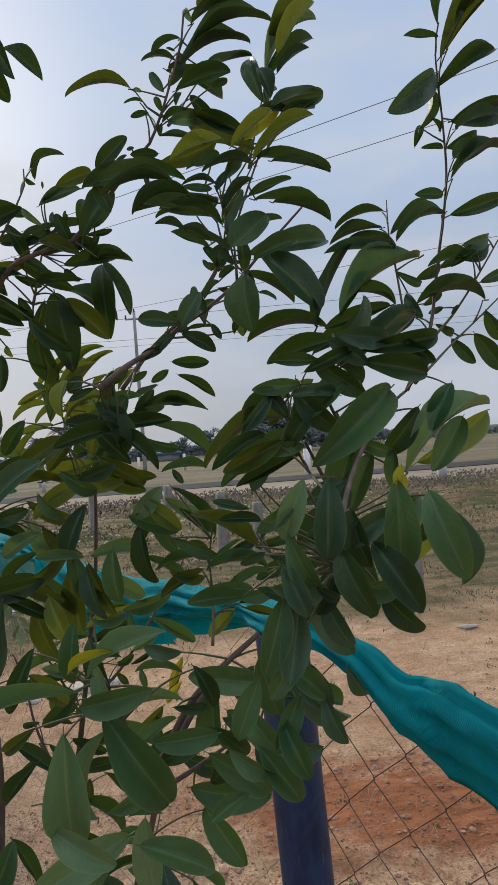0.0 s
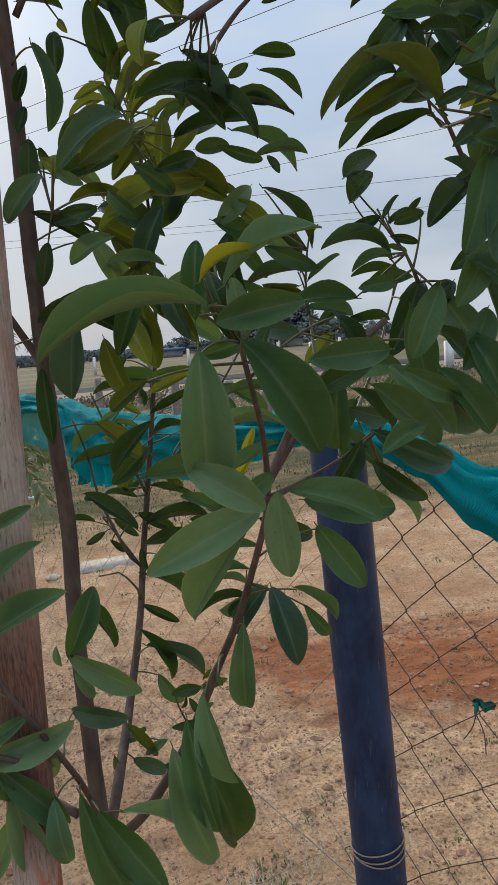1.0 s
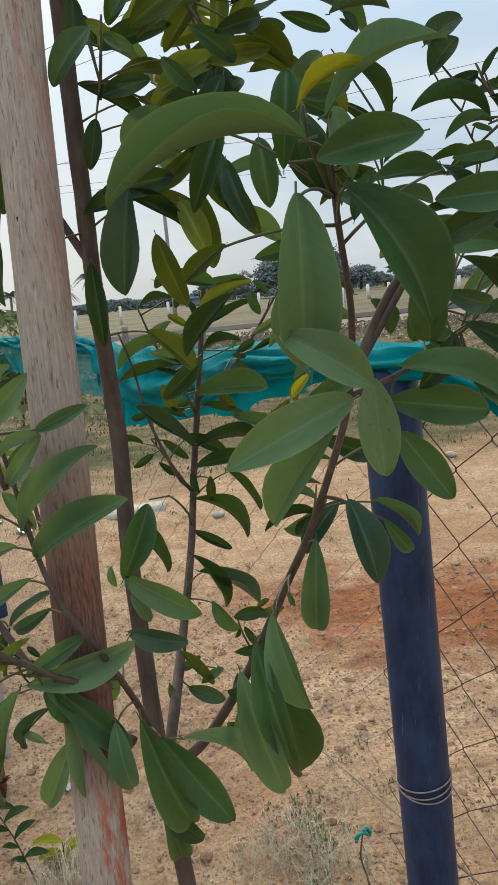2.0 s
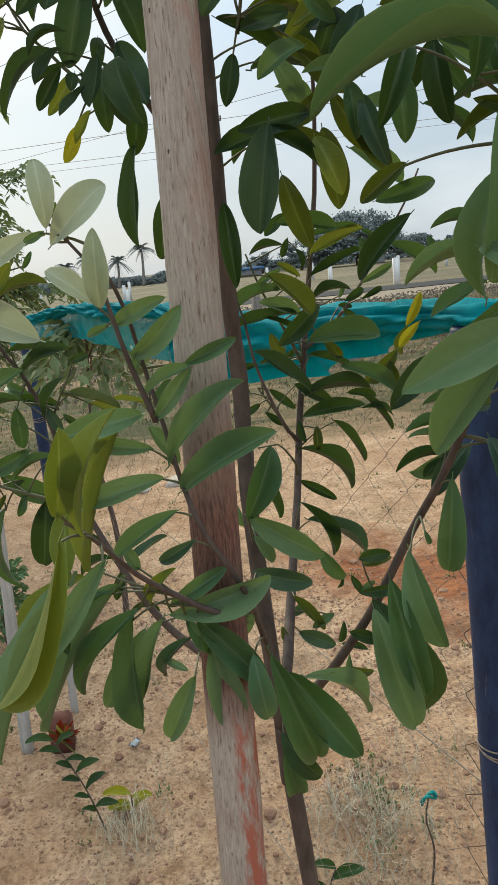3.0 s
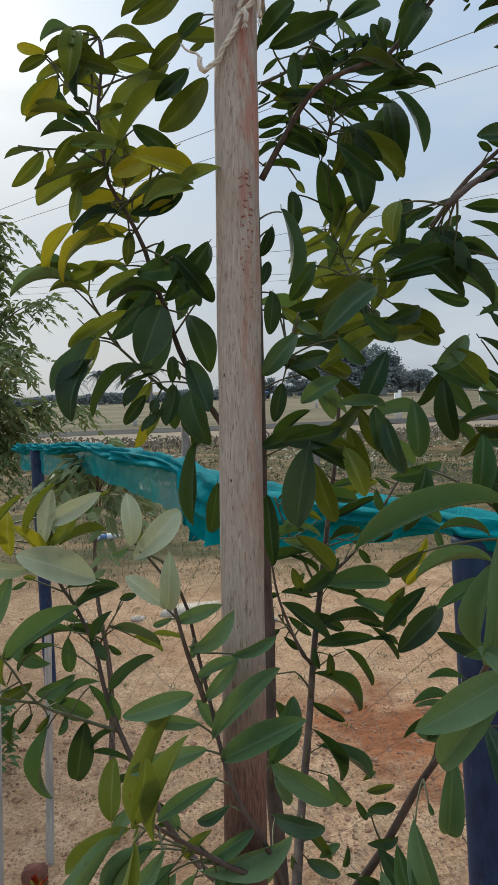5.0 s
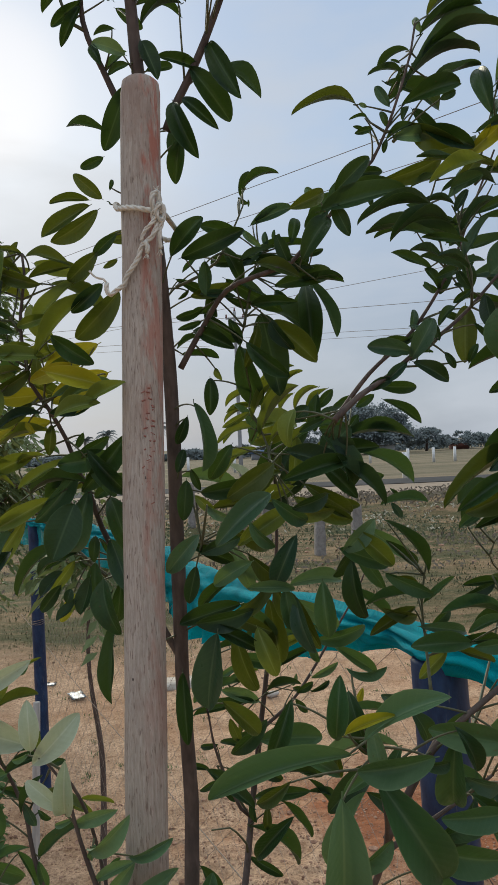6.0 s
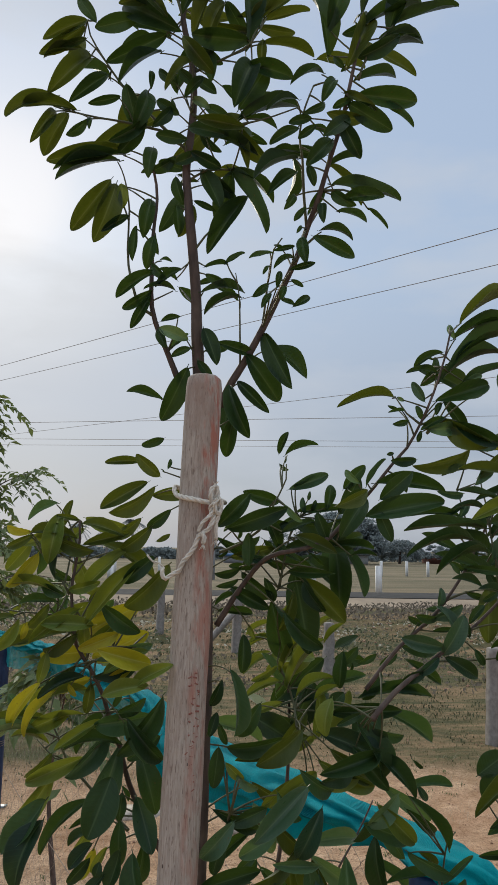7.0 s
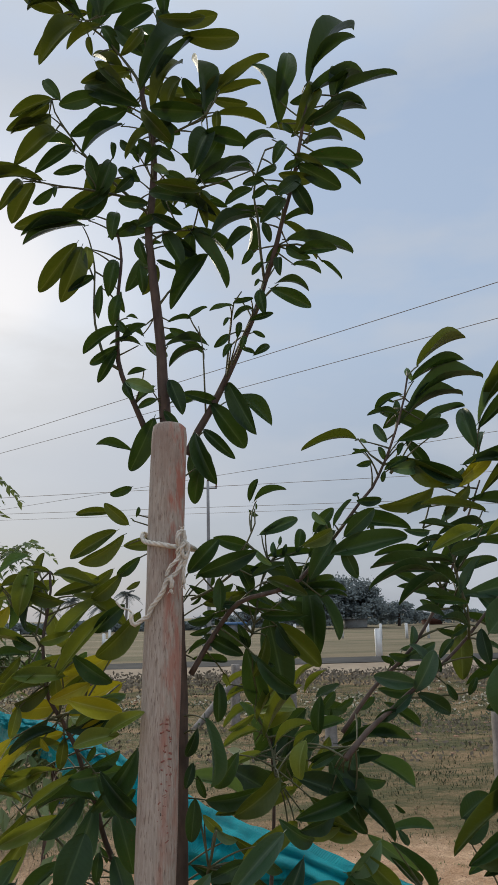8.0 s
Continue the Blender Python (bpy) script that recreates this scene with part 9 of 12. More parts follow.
leaf((0.094, 0.020, 1.967), (0.118, 0.020, 1.961), 0.007, "green", (0.07, -0.94, 0.34))
leaf((0.103, 0.020, 2.002), (0.154, 0.025, 1.995), 0.014, "green", (0.13, -0.93, 0.33))
leaf((0.110, 0.020, 1.991), (0.139, 0.012, 1.991), 0.011, "green", (-0.26, -0.95, -0.17))
leaf((0.103, 0.020, 1.998), (0.119, 0.015, 1.984), 0.009, "green", (-0.55, -0.73, -0.41))
leaf((0.107, 0.020, 1.982), (0.127, 0.016, 1.973), 0.007, "green", (-0.09, -0.96, 0.27))
leaf((0.128, 0.020, 1.986), (0.144, 0.024, 1.973), 0.004, "green", (0.25, -0.97, 0.01))
leaf((0.097, 0.020, 1.988), (0.096, 0.016, 1.971), 0.007, "green", (-0.32, -0.92, 0.23))
leaf((0.101, 0.045, 1.998), (0.090, 0.047, 1.991), 0.005, "green", (-0.63, -0.95, 0.29))
leaf((0.100, 0.020, 2.016), (0.122, 0.018, 2.023), 0.007, "green", (-0.15, -0.98, 0.14))
leaf((0.121, 0.003, 2.124), (0.165, 0.015, 2.186), 0.019, "green", (-0.29, -0.88, 0.38))
leaf((0.101, 0.025, 2.103), (0.082, 0.021, 2.153), 0.019, "green", (0.28, -0.96, 0.30))
leaf((0.124, 0.003, 2.133), (0.157, -0.010, 2.155), 0.011, "green", (-0.28, -0.95, -0.12))
leaf((0.125, 0.003, 2.114), (0.107, 0.003, 2.106), 0.008, "green", (0.26, -0.75, -0.61))
leaf((0.123, 0.034, 2.142), (0.120, 0.037, 2.131), 0.004, "green", (0.73, -0.92, -0.45))
leaf((0.120, 0.003, 2.112), (0.171, 0.014, 2.137), 0.012, "green", (0.03, -0.93, 0.36))
leaf((0.100, 0.018, 2.119), (0.110, 0.014, 2.159), 0.016, "green", (0.23, -0.87, 0.37))
leaf((0.140, 0.003, 2.109), (0.152, 0.011, 2.143), 0.015, "green", (-0.11, -0.96, 0.27))
leaf((0.142, 0.003, 2.115), (0.189, -0.005, 2.128), 0.010, "green", (-0.21, -0.96, 0.17))
leaf((0.110, 0.003, 2.080), (0.129, 0.007, 2.124), 0.014, "olive", (0.12, -0.99, 0.05))
leaf((0.118, 0.003, 2.089), (0.146, -0.006, 2.101), 0.012, "green", (0.04, -0.74, -0.67))
leaf((0.133, 0.003, 2.105), (0.165, 0.004, 2.104), 0.009, "green", (0.03, -0.99, 0.16))
leaf((0.125, 0.003, 2.090), (0.169, 0.013, 2.110), 0.010, "green", (0.06, -0.94, 0.34))
leaf((0.109, 0.003, 2.080), (0.101, 0.002, 2.088), 0.005, "green", (-0.37, -0.81, -0.46))
leaf((0.118, 0.024, 2.096), (0.111, 0.028, 2.095), 0.003, "green", (-0.73, -0.80, -0.42))
leaf((0.115, 0.003, 2.071), (0.148, 0.011, 2.080), 0.010, "green", (0.16, -0.96, 0.21))
leaf((0.118, 0.003, 2.061), (0.160, 0.003, 2.057), 0.016, "green", (-0.05, -0.89, -0.46))
leaf((0.111, 0.003, 2.054), (0.144, 0.010, 2.040), 0.015, "green", (-0.06, -0.82, -0.56))
leaf((0.106, 0.017, 2.055), (0.119, 0.026, 2.039), 0.008, "green", (-0.67, -0.85, -0.34))
leaf((0.135, 0.003, 2.056), (0.156, -0.002, 2.036), 0.007, "green", (-0.10, -0.99, 0.13))
leaf((0.107, 0.003, 2.040), (0.120, 0.007, 2.015), 0.012, "green", (-0.28, -0.91, -0.30))
leaf((0.100, 0.003, 2.026), (0.081, -0.000, 2.005), 0.012, "green", (0.21, -0.98, -0.02))
leaf((0.094, 0.003, 2.075), (0.070, -0.001, 2.062), 0.007, "green", (0.01, -0.96, 0.28))
leaf((0.102, 0.003, 2.071), (0.092, 0.000, 2.051), 0.009, "green", (0.04, -0.99, 0.12))
leaf((0.095, 0.003, 2.052), (0.078, -0.002, 2.041), 0.006, "green", (0.43, -0.84, -0.34))
leaf((0.086, 0.003, 2.041), (0.070, 0.006, 2.039), 0.007, "green", (-0.15, -0.90, -0.42))
leaf((0.089, 0.003, 2.036), (0.077, 0.008, 2.028), 0.006, "green", (-0.17, -0.93, -0.32))
leaf((0.077, 0.003, 2.054), (0.054, 0.003, 2.045), 0.007, "green", (-0.14, -0.93, 0.33))
leaf((0.077, 0.003, 2.033), (0.057, 0.009, 2.024), 0.008, "green", (-0.20, -0.95, -0.22))
leaf((0.114, 0.003, 2.057), (0.101, 0.007, 2.052), 0.006, "green", (-0.14, -0.91, -0.39))
leaf((0.112, 0.003, 2.043), (0.093, -0.002, 2.025), 0.011, "green", (0.27, -0.96, 0.01))
leaf((0.103, 0.037, 2.046), (0.088, 0.028, 2.049), 0.007, "green", (0.59, -0.87, 0.05))
leaf((0.065, 0.083, 1.527), (0.088, 0.088, 1.497), 0.012, "mid", (0.35, -0.93, 0.12))
leaf((0.058, 0.118, 1.479), (0.095, 0.115, 1.472), 0.012, "mid", (-0.01, -0.94, 0.34))
leaf((0.057, 0.064, 1.523), (0.085, 0.057, 1.512), 0.010, "olive", (-0.19, -0.97, 0.15))
leaf((0.122, 0.124, 1.487), (0.160, 0.124, 1.495), 0.013, "mid", (0.01, -1.00, -0.03))
leaf((0.141, 0.080, 1.533), (0.169, 0.082, 1.510), 0.009, "mid", (0.38, -0.84, 0.39))
leaf((0.158, 0.135, 1.365), (0.198, 0.142, 1.344), 0.016, "green", (0.17, -0.98, -0.02))
leaf((0.078, 0.158, 1.401), (0.128, 0.157, 1.399), 0.021, "mid", (0.01, -0.84, 0.54))
leaf((0.069, 0.100, 1.376), (0.036, 0.103, 1.404), 0.012, "green", (0.38, -0.76, 0.53))
leaf((0.028, 0.120, 1.326), (0.044, 0.126, 1.286), 0.012, "green", (0.71, -0.68, 0.18))
leaf((0.083, 0.131, 1.427), (0.054, 0.130, 1.404), 0.013, "green", (0.00, -1.00, 0.04))
leaf((0.165, 0.145, 1.381), (0.126, 0.135, 1.353), 0.020, "green", (-0.08, -0.89, 0.45))
leaf((0.050, 0.113, 1.449), (0.075, 0.116, 1.421), 0.015, "olive", (0.37, -0.89, 0.25))
leaf((0.146, 0.191, 1.353), (0.106, 0.194, 1.377), 0.014, "mid", (0.19, -0.88, 0.43))
leaf((0.110, 0.119, 1.639), (0.148, 0.111, 1.651), 0.010, "mid", (-0.31, -0.86, 0.40))
leaf((0.099, 0.093, 1.628), (0.076, 0.089, 1.600), 0.012, "olive", (0.03, -0.99, 0.12))
leaf((0.096, 0.068, 1.617), (0.062, 0.061, 1.598), 0.012, "olive", (-0.18, -0.78, 0.59))
leaf((0.112, 0.071, 1.608), (0.145, 0.081, 1.586), 0.014, "olive", (0.19, -0.97, -0.14))
leaf((0.103, 0.072, 1.592), (0.069, 0.062, 1.572), 0.014, "young", (0.09, -0.94, 0.34))
leaf((0.085, 0.116, 1.589), (0.048, 0.106, 1.591), 0.010, "olive", (0.25, -0.84, 0.49))
leaf((0.135, 0.112, 1.640), (0.114, 0.103, 1.615), 0.011, "young", (0.26, -0.96, 0.13))
leaf((0.112, 0.110, 1.641), (0.106, 0.103, 1.607), 0.012, "young", (0.15, -0.97, 0.17))
leaf((0.099, 0.079, 1.587), (0.065, 0.079, 1.568), 0.011, "young", (-0.16, -0.94, 0.28))
leaf((0.210, 0.008, 1.445), (0.246, 0.013, 1.436), 0.011, "bluish", (0.26, -0.80, 0.55))
leaf((0.183, 0.002, 1.443), (0.205, -0.007, 1.420), 0.013, "mid", (0.08, -0.91, 0.41))
leaf((0.207, 0.006, 1.454), (0.240, 0.004, 1.470), 0.014, "fresh", (-0.28, -0.84, 0.47))
leaf((0.200, 0.001, 1.513), (0.163, 0.001, 1.514), 0.013, "mid", (0.02, -0.93, 0.38))
leaf((0.228, 0.017, 1.495), (0.258, 0.007, 1.482), 0.009, "mid", (-0.01, -0.83, 0.56))
leaf((0.041, 0.048, 1.522), (0.076, 0.051, 1.502), 0.010, "green", (0.20, -0.95, 0.23))
leaf((0.065, 0.074, 1.528), (0.023, 0.075, 1.516), 0.013, "green", (-0.12, -0.92, 0.38))
leaf((0.072, 0.068, 1.563), (0.097, 0.070, 1.540), 0.012, "olive", (-0.15, -0.95, -0.26))
leaf((0.063, 0.118, 1.539), (0.036, 0.121, 1.516), 0.010, "green", (-0.33, -0.91, 0.26))
leaf((0.097, 0.065, 1.587), (0.131, 0.061, 1.591), 0.010, "young", (-0.06, -0.95, -0.32))
leaf((0.060, 0.095, 1.579), (0.090, 0.105, 1.563), 0.012, "olive", (0.19, -0.96, -0.23))
leaf((0.088, 0.064, 1.546), (0.058, 0.060, 1.525), 0.012, "olive", (0.30, -0.92, -0.24))
leaf((0.088, 0.068, 1.542), (0.112, 0.076, 1.509), 0.012, "olive", (-0.25, -0.88, -0.40))
leaf((0.030, 0.050, 1.576), (0.061, 0.061, 1.558), 0.010, "green", (0.35, -0.94, 0.03))
leaf((0.041, 0.092, 1.604), (0.082, 0.084, 1.611), 0.013, "green", (-0.16, -0.98, -0.12))
leaf((0.101, 0.078, 1.533), (0.117, 0.066, 1.496), 0.014, "olive", (-0.32, -0.93, 0.16))
leaf((0.168, 0.076, 1.566), (0.191, 0.085, 1.546), 0.008, "green", (0.25, -0.96, -0.13))
leaf((0.146, 0.077, 1.563), (0.166, 0.076, 1.533), 0.010, "mid", (-0.26, -0.96, -0.14))
leaf((0.160, 0.047, 1.549), (0.191, 0.044, 1.534), 0.011, "mid", (-0.22, -0.93, -0.29))
leaf((0.110, 0.119, 1.604), (0.071, 0.126, 1.596), 0.014, "young", (-0.18, -0.98, -0.01))
leaf((0.070, 0.133, 1.596), (0.026, 0.120, 1.615), 0.013, "fresh", (0.42, -0.79, 0.45))
leaf((0.107, 0.121, 1.519), (0.139, 0.124, 1.496), 0.015, "fresh", (0.13, -0.99, 0.05))
leaf((0.160, 0.110, 1.572), (0.196, 0.110, 1.546), 0.011, "fresh", (0.03, -1.00, 0.03))
leaf((0.141, 0.052, 1.577), (0.166, 0.050, 1.553), 0.013, "young", (-0.01, -1.00, 0.09))
leaf((0.061, 0.091, 1.566), (0.074, 0.089, 1.533), 0.013, "fresh", (0.04, -1.00, 0.08))
leaf((0.100, 0.044, 1.542), (0.069, 0.040, 1.545), 0.008, "fresh", (0.14, -0.95, 0.28))
leaf((0.105, 0.076, 1.599), (0.145, 0.076, 1.581), 0.013, "young", (-0.04, -1.00, -0.05))
leaf((0.142, 0.114, 1.533), (0.102, 0.103, 1.535), 0.013, "fresh", (0.25, -0.81, 0.53))
leaf((-0.039, 0.107, 1.627), (-0.067, 0.102, 1.597), 0.012, "green", (-0.33, -0.83, 0.45))
leaf((-0.069, 0.107, 1.615), (-0.034, 0.107, 1.616), 0.012, "young", (0.01, -1.00, 0.02))
leaf((-0.031, 0.054, 1.616), (-0.070, 0.061, 1.610), 0.011, "green", (-0.23, -0.70, 0.67))
leaf((-0.027, 0.033, 1.637), (-0.004, 0.041, 1.609), 0.012, "green", (0.15, -0.98, -0.15))
leaf((-0.056, 0.059, 1.607), (-0.096, 0.071, 1.587), 0.012, "young", (-0.26, -0.96, -0.05))
leaf((-0.029, 0.039, 1.633), (-0.012, 0.042, 1.607), 0.011, "mid", (0.29, -0.95, 0.08))
leaf((0.085, 0.055, 1.756), (0.112, 0.046, 1.743), 0.010, "olive", (-0.21, -0.95, 0.21))
leaf((0.088, 0.086, 1.764), (0.055, 0.094, 1.767), 0.010, "green", (-0.25, -0.96, -0.12))
leaf((0.071, 0.073, 1.738), (0.047, 0.072, 1.741), 0.006, "bluish", (0.02, -0.99, -0.10))
leaf((0.040, 0.078, 1.740), (0.072, 0.082, 1.747), 0.010, "olive", (0.15, -0.98, -0.12))
leaf((0.070, 0.077, 1.750), (0.090, 0.070, 1.737), 0.006, "bluish", (-0.18, -0.96, 0.23))
leaf((0.074, 0.052, 1.757), (0.098, 0.055, 1.766), 0.007, "green", (-0.08, -0.83, 0.55))
leaf((0.063, 0.068, 1.772), (0.075, 0.075, 1.746), 0.010, "green", (0.21, -0.97, -0.15))
leaf((0.084, 0.089, 1.791), (0.114, 0.089, 1.803), 0.010, "bluish", (0.02, -1.00, -0.02))
leaf((0.076, 0.080, 1.781), (0.048, 0.074, 1.788), 0.011, "green", (0.14, -0.97, -0.20))
leaf((-0.026, 0.076, 1.808), (-0.053, 0.076, 1.807), 0.007, "olive", (0.00, -1.00, 0.04))
leaf((-0.026, 0.087, 1.767), (-0.048, 0.089, 1.752), 0.009, "olive", (0.11, -0.95, -0.28))
leaf((-0.019, 0.088, 1.784), (0.013, 0.098, 1.787), 0.011, "olive", (0.29, -0.96, -0.01))
leaf((-0.012, 0.076, 1.854), (-0.040, 0.081, 1.861), 0.008, "green", (-0.10, -0.94, 0.32))
leaf((0.035, 0.116, 2.097), (0.066, 0.112, 2.083), 0.009, "green", (-0.30, -0.87, -0.38))
leaf((-0.038, 0.121, 2.123), (-0.058, 0.115, 2.082), 0.013, "olive", (0.03, -0.99, 0.14))
leaf((-0.016, 0.093, 2.093), (-0.044, 0.096, 2.078), 0.012, "olive", (0.02, -0.98, -0.21))
leaf((0.025, 0.041, 2.154), (0.011, 0.042, 2.118), 0.013, "olive", (-0.05, -1.00, -0.01))
leaf((0.031, 0.091, 2.179), (-0.011, 0.079, 2.170), 0.013, "olive", (0.33, -0.91, -0.27))
leaf((0.005, 0.059, 2.152), (0.046, 0.070, 2.154), 0.013, "olive", (0.19, -0.61, -0.77))
leaf((-0.041, 0.029, 2.157), (-0.017, 0.031, 2.131), 0.010, "olive", (-0.11, -0.98, -0.17))
leaf((-0.050, 0.076, 2.202), (-0.022, 0.066, 2.172), 0.011, "olive", (-0.05, -0.96, 0.28))
leaf((0.003, 0.024, 2.092), (-0.017, 0.018, 2.065), 0.008, "olive", (0.04, -0.98, 0.20))
leaf((0.036, 0.064, 2.161), (0.066, 0.066, 2.172), 0.009, "olive", (0.23, -0.85, -0.48))
leaf((0.041, 0.043, 2.064), (0.019, 0.037, 2.038), 0.010, "olive", (-0.00, -0.97, 0.23))
leaf((-0.034, 0.064, 2.068), (-0.071, 0.066, 2.046), 0.017, "olive", (0.28, -0.78, -0.55))
leaf((0.008, 0.007, 2.181), (0.044, 0.009, 2.184), 0.011, "olive", (0.11, -0.58, -0.81))
leaf((-0.004, 0.007, 2.170), (-0.021, 0.010, 2.147), 0.009, "olive", (0.41, -0.81, -0.41))
leaf((0.018, 0.104, 2.095), (-0.014, 0.101, 2.058), 0.016, "olive", (0.49, -0.80, -0.36))
leaf((0.041, 0.024, 2.044), (0.006, 0.016, 2.045), 0.010, "olive", (0.17, -0.84, -0.51))
leaf((-0.005, 0.023, 2.111), (0.018, 0.032, 2.089), 0.013, "olive", (-0.15, -0.86, -0.48))
leaf((0.025, 0.062, 2.100), (0.052, 0.069, 2.079), 0.010, "green", (0.18, -0.98, -0.10))
leaf((0.100, 0.071, 2.134), (0.141, 0.076, 2.133), 0.012, "olive", (0.12, -0.99, 0.03))
leaf((0.083, 0.087, 2.106), (0.045, 0.076, 2.094), 0.012, "green", (0.18, -0.95, 0.25))
leaf((0.105, 0.040, 2.028), (0.129, 0.042, 1.998), 0.009, "olive", (0.09, -1.00, -0.01))
leaf((0.157, 0.098, 2.164), (0.187, 0.087, 2.137), 0.011, "olive", (-0.33, -0.94, 0.02))
leaf((0.137, 0.022, 2.107), (0.111, 0.015, 2.088), 0.009, "olive", (0.04, -0.96, 0.29))
leaf((0.108, 0.004, 2.062), (0.130, -0.002, 2.046), 0.007, "olive", (-0.21, -0.98, 0.06))
leaf((0.124, 0.011, 2.047), (0.097, 0.006, 2.049), 0.010, "olive", (0.07, -0.73, -0.67))
leaf((0.107, 0.066, 2.050), (0.068, 0.057, 2.049), 0.010, "green", (0.21, -0.85, -0.49))
leaf((0.014, 0.072, 2.023), (0.047, 0.075, 2.035), 0.010, "olive", (0.05, -0.99, 0.15))
leaf((0.011, 0.068, 2.033), (0.039, 0.061, 2.008), 0.012, "green", (-0.52, -0.77, -0.37))
leaf((0.006, 0.060, 2.000), (-0.006, 0.062, 1.976), 0.010, "olive", (0.38, -0.89, -0.26))
leaf((-0.010, 0.114, 2.055), (-0.039, 0.120, 2.056), 0.007, "green", (-0.20, -0.95, -0.23))
leaf((-0.002, 0.110, 2.033), (-0.021, 0.102, 1.996), 0.014, "green", (0.33, -0.94, 0.04))
leaf((0.112, 0.058, 1.730), (0.081, 0.066, 1.731), 0.008, "green", (-0.27, -0.96, -0.04))
leaf((0.085, 0.066, 1.718), (0.075, 0.070, 1.689), 0.009, "olive", (0.10, -0.98, -0.18))
leaf((0.076, 0.049, 1.703), (0.103, 0.048, 1.680), 0.012, "green", (-0.22, -0.95, -0.22))
leaf((0.097, 0.097, 1.724), (0.126, 0.089, 1.692), 0.017, "olive", (-0.09, -0.98, 0.18))
leaf((-0.040, 0.002, 1.657), (-0.012, -0.004, 1.663), 0.011, "young", (-0.25, -0.89, 0.37))
leaf((-0.044, 0.001, 1.684), (-0.012, 0.006, 1.674), 0.013, "yellow", (0.18, -0.98, 0.06))
leaf((-0.034, 0.028, 1.691), (-0.059, 0.027, 1.681), 0.011, "yellow", (0.13, -0.97, -0.21))
leaf((-0.015, 0.035, 1.679), (-0.043, 0.030, 1.666), 0.009, "young", (-0.01, -0.93, 0.37))
leaf((-0.050, 0.027, 1.696), (-0.083, 0.023, 1.697), 0.011, "young", (0.13, -0.95, 0.27))
leaf((-0.077, 0.076, 1.694), (-0.113, 0.079, 1.678), 0.015, "young", (-0.12, -0.99, 0.08))
leaf((-0.024, 0.004, 1.661), (0.003, -0.001, 1.675), 0.009, "young", (-0.31, -0.91, 0.27))
leaf((-0.065, 0.076, 1.766), (-0.036, 0.081, 1.759), 0.011, "young", (0.10, -0.96, -0.25))
leaf((-0.081, 0.100, 1.694), (-0.052, 0.111, 1.672), 0.013, "olive", (0.24, -0.96, -0.17))
leaf((-0.070, 0.082, 1.739), (-0.053, 0.078, 1.711), 0.013, "young", (-0.24, -0.97, -0.01))
leaf((-0.088, 0.058, 1.762), (-0.068, 0.068, 1.740), 0.012, "young", (0.19, -0.95, -0.26))
leaf((-0.053, 0.039, 1.743), (-0.078, 0.036, 1.751), 0.010, "olive", (0.03, -0.94, -0.34))
leaf((-0.047, -0.120, 1.383), (-0.040, -0.129, 1.414), 0.013, "young")
leaf((-0.039, -0.120, 1.374), (-0.023, -0.114, 1.415), 0.010, "young")
leaf((-0.047, -0.120, 1.375), (-0.080, -0.116, 1.314), 0.008, "young")
leaf((-0.037, -0.100, 1.358), (-0.065, -0.103, 1.321), 0.010, "fresh")
leaf((0.086, 0.030, 1.265), (0.108, 0.034, 1.184), 0.026)
leaf((0.079, 0.030, 1.291), (0.097, 0.030, 1.293), 0.008)
leaf((0.071, 0.030, 1.247), (0.088, 0.029, 1.240), 0.008)
leaf((0.098, 0.030, 1.272), (0.077, 0.024, 1.274), 0.007)
leaf((-0.020, 0.030, 1.557), (-0.011, 0.021, 1.524), 0.016)
leaf((-0.076, 0.030, 1.577), (-0.090, 0.019, 1.542), 0.021)
leaf((-0.046, 0.030, 1.555), (-0.060, 0.035, 1.538), 0.008)
leaf((-0.040, 0.030, 1.552), (-0.043, 0.028, 1.544), 0.007)
leaf((0.103, 0.220, 1.587), (0.122, 0.216, 1.627), 0.028)
leaf((0.132, 0.220, 1.618), (0.096, 0.228, 1.616), 0.032)
leaf((0.100, 0.010, 1.649), (0.109, 0.008, 1.658), 0.012)
leaf((0.121, -0.000, 1.637), (0.134, 0.002, 1.628), 0.018)
leaf((0.096, 0.020, 1.631), (0.137, 0.011, 1.616), 0.015)
leaf((0.083, 0.200, 1.648), (0.123, 0.197, 1.650), 0.031, "young")
leaf((0.093, 0.200, 1.678), (0.129, 0.189, 1.697), 0.008, "young")
leaf((0.089, 0.200, 1.671), (0.063, 0.194, 1.664), 0.006, "young")
leaf((0.096, 0.200, 1.682), (0.122, 0.188, 1.701), 0.007, "young")
leaf((0.084, 0.200, 1.656), (0.066, 0.205, 1.649), 0.006, "young")
leaf((0.170, -0.060, 1.752), (0.128, -0.067, 1.744), 0.006)
leaf((0.172, -0.060, 1.737), (0.148, -0.053, 1.745), 0.006)
leaf((0.173, -0.060, 1.727), (0.156, -0.059, 1.732), 0.006)
leaf((0.186, -0.060, 1.775), (0.163, -0.055, 1.781), 0.005)
leaf((0.179, -0.060, 1.763), (0.193, -0.066, 1.768), 0.009)
leaf((0.253, 0.080, 1.534), (0.223, 0.085, 1.531), 0.007)
leaf((0.244, 0.070, 1.547), (0.257, 0.071, 1.543), 0.006)
leaf((0.250, 0.070, 1.513), (0.266, 0.064, 1.518), 0.007)
leaf((0.241, 0.060, 1.559), (0.263, 0.062, 1.562), 0.010)
leaf((0.297, 0.020, 1.633), (0.283, 0.022, 1.626), 0.007)
leaf((0.309, -0.000, 1.570), (0.302, -0.002, 1.522), 0.032, "young")
leaf((0.320, -0.000, 1.589), (0.380, 0.014, 1.620), 0.019, "young")
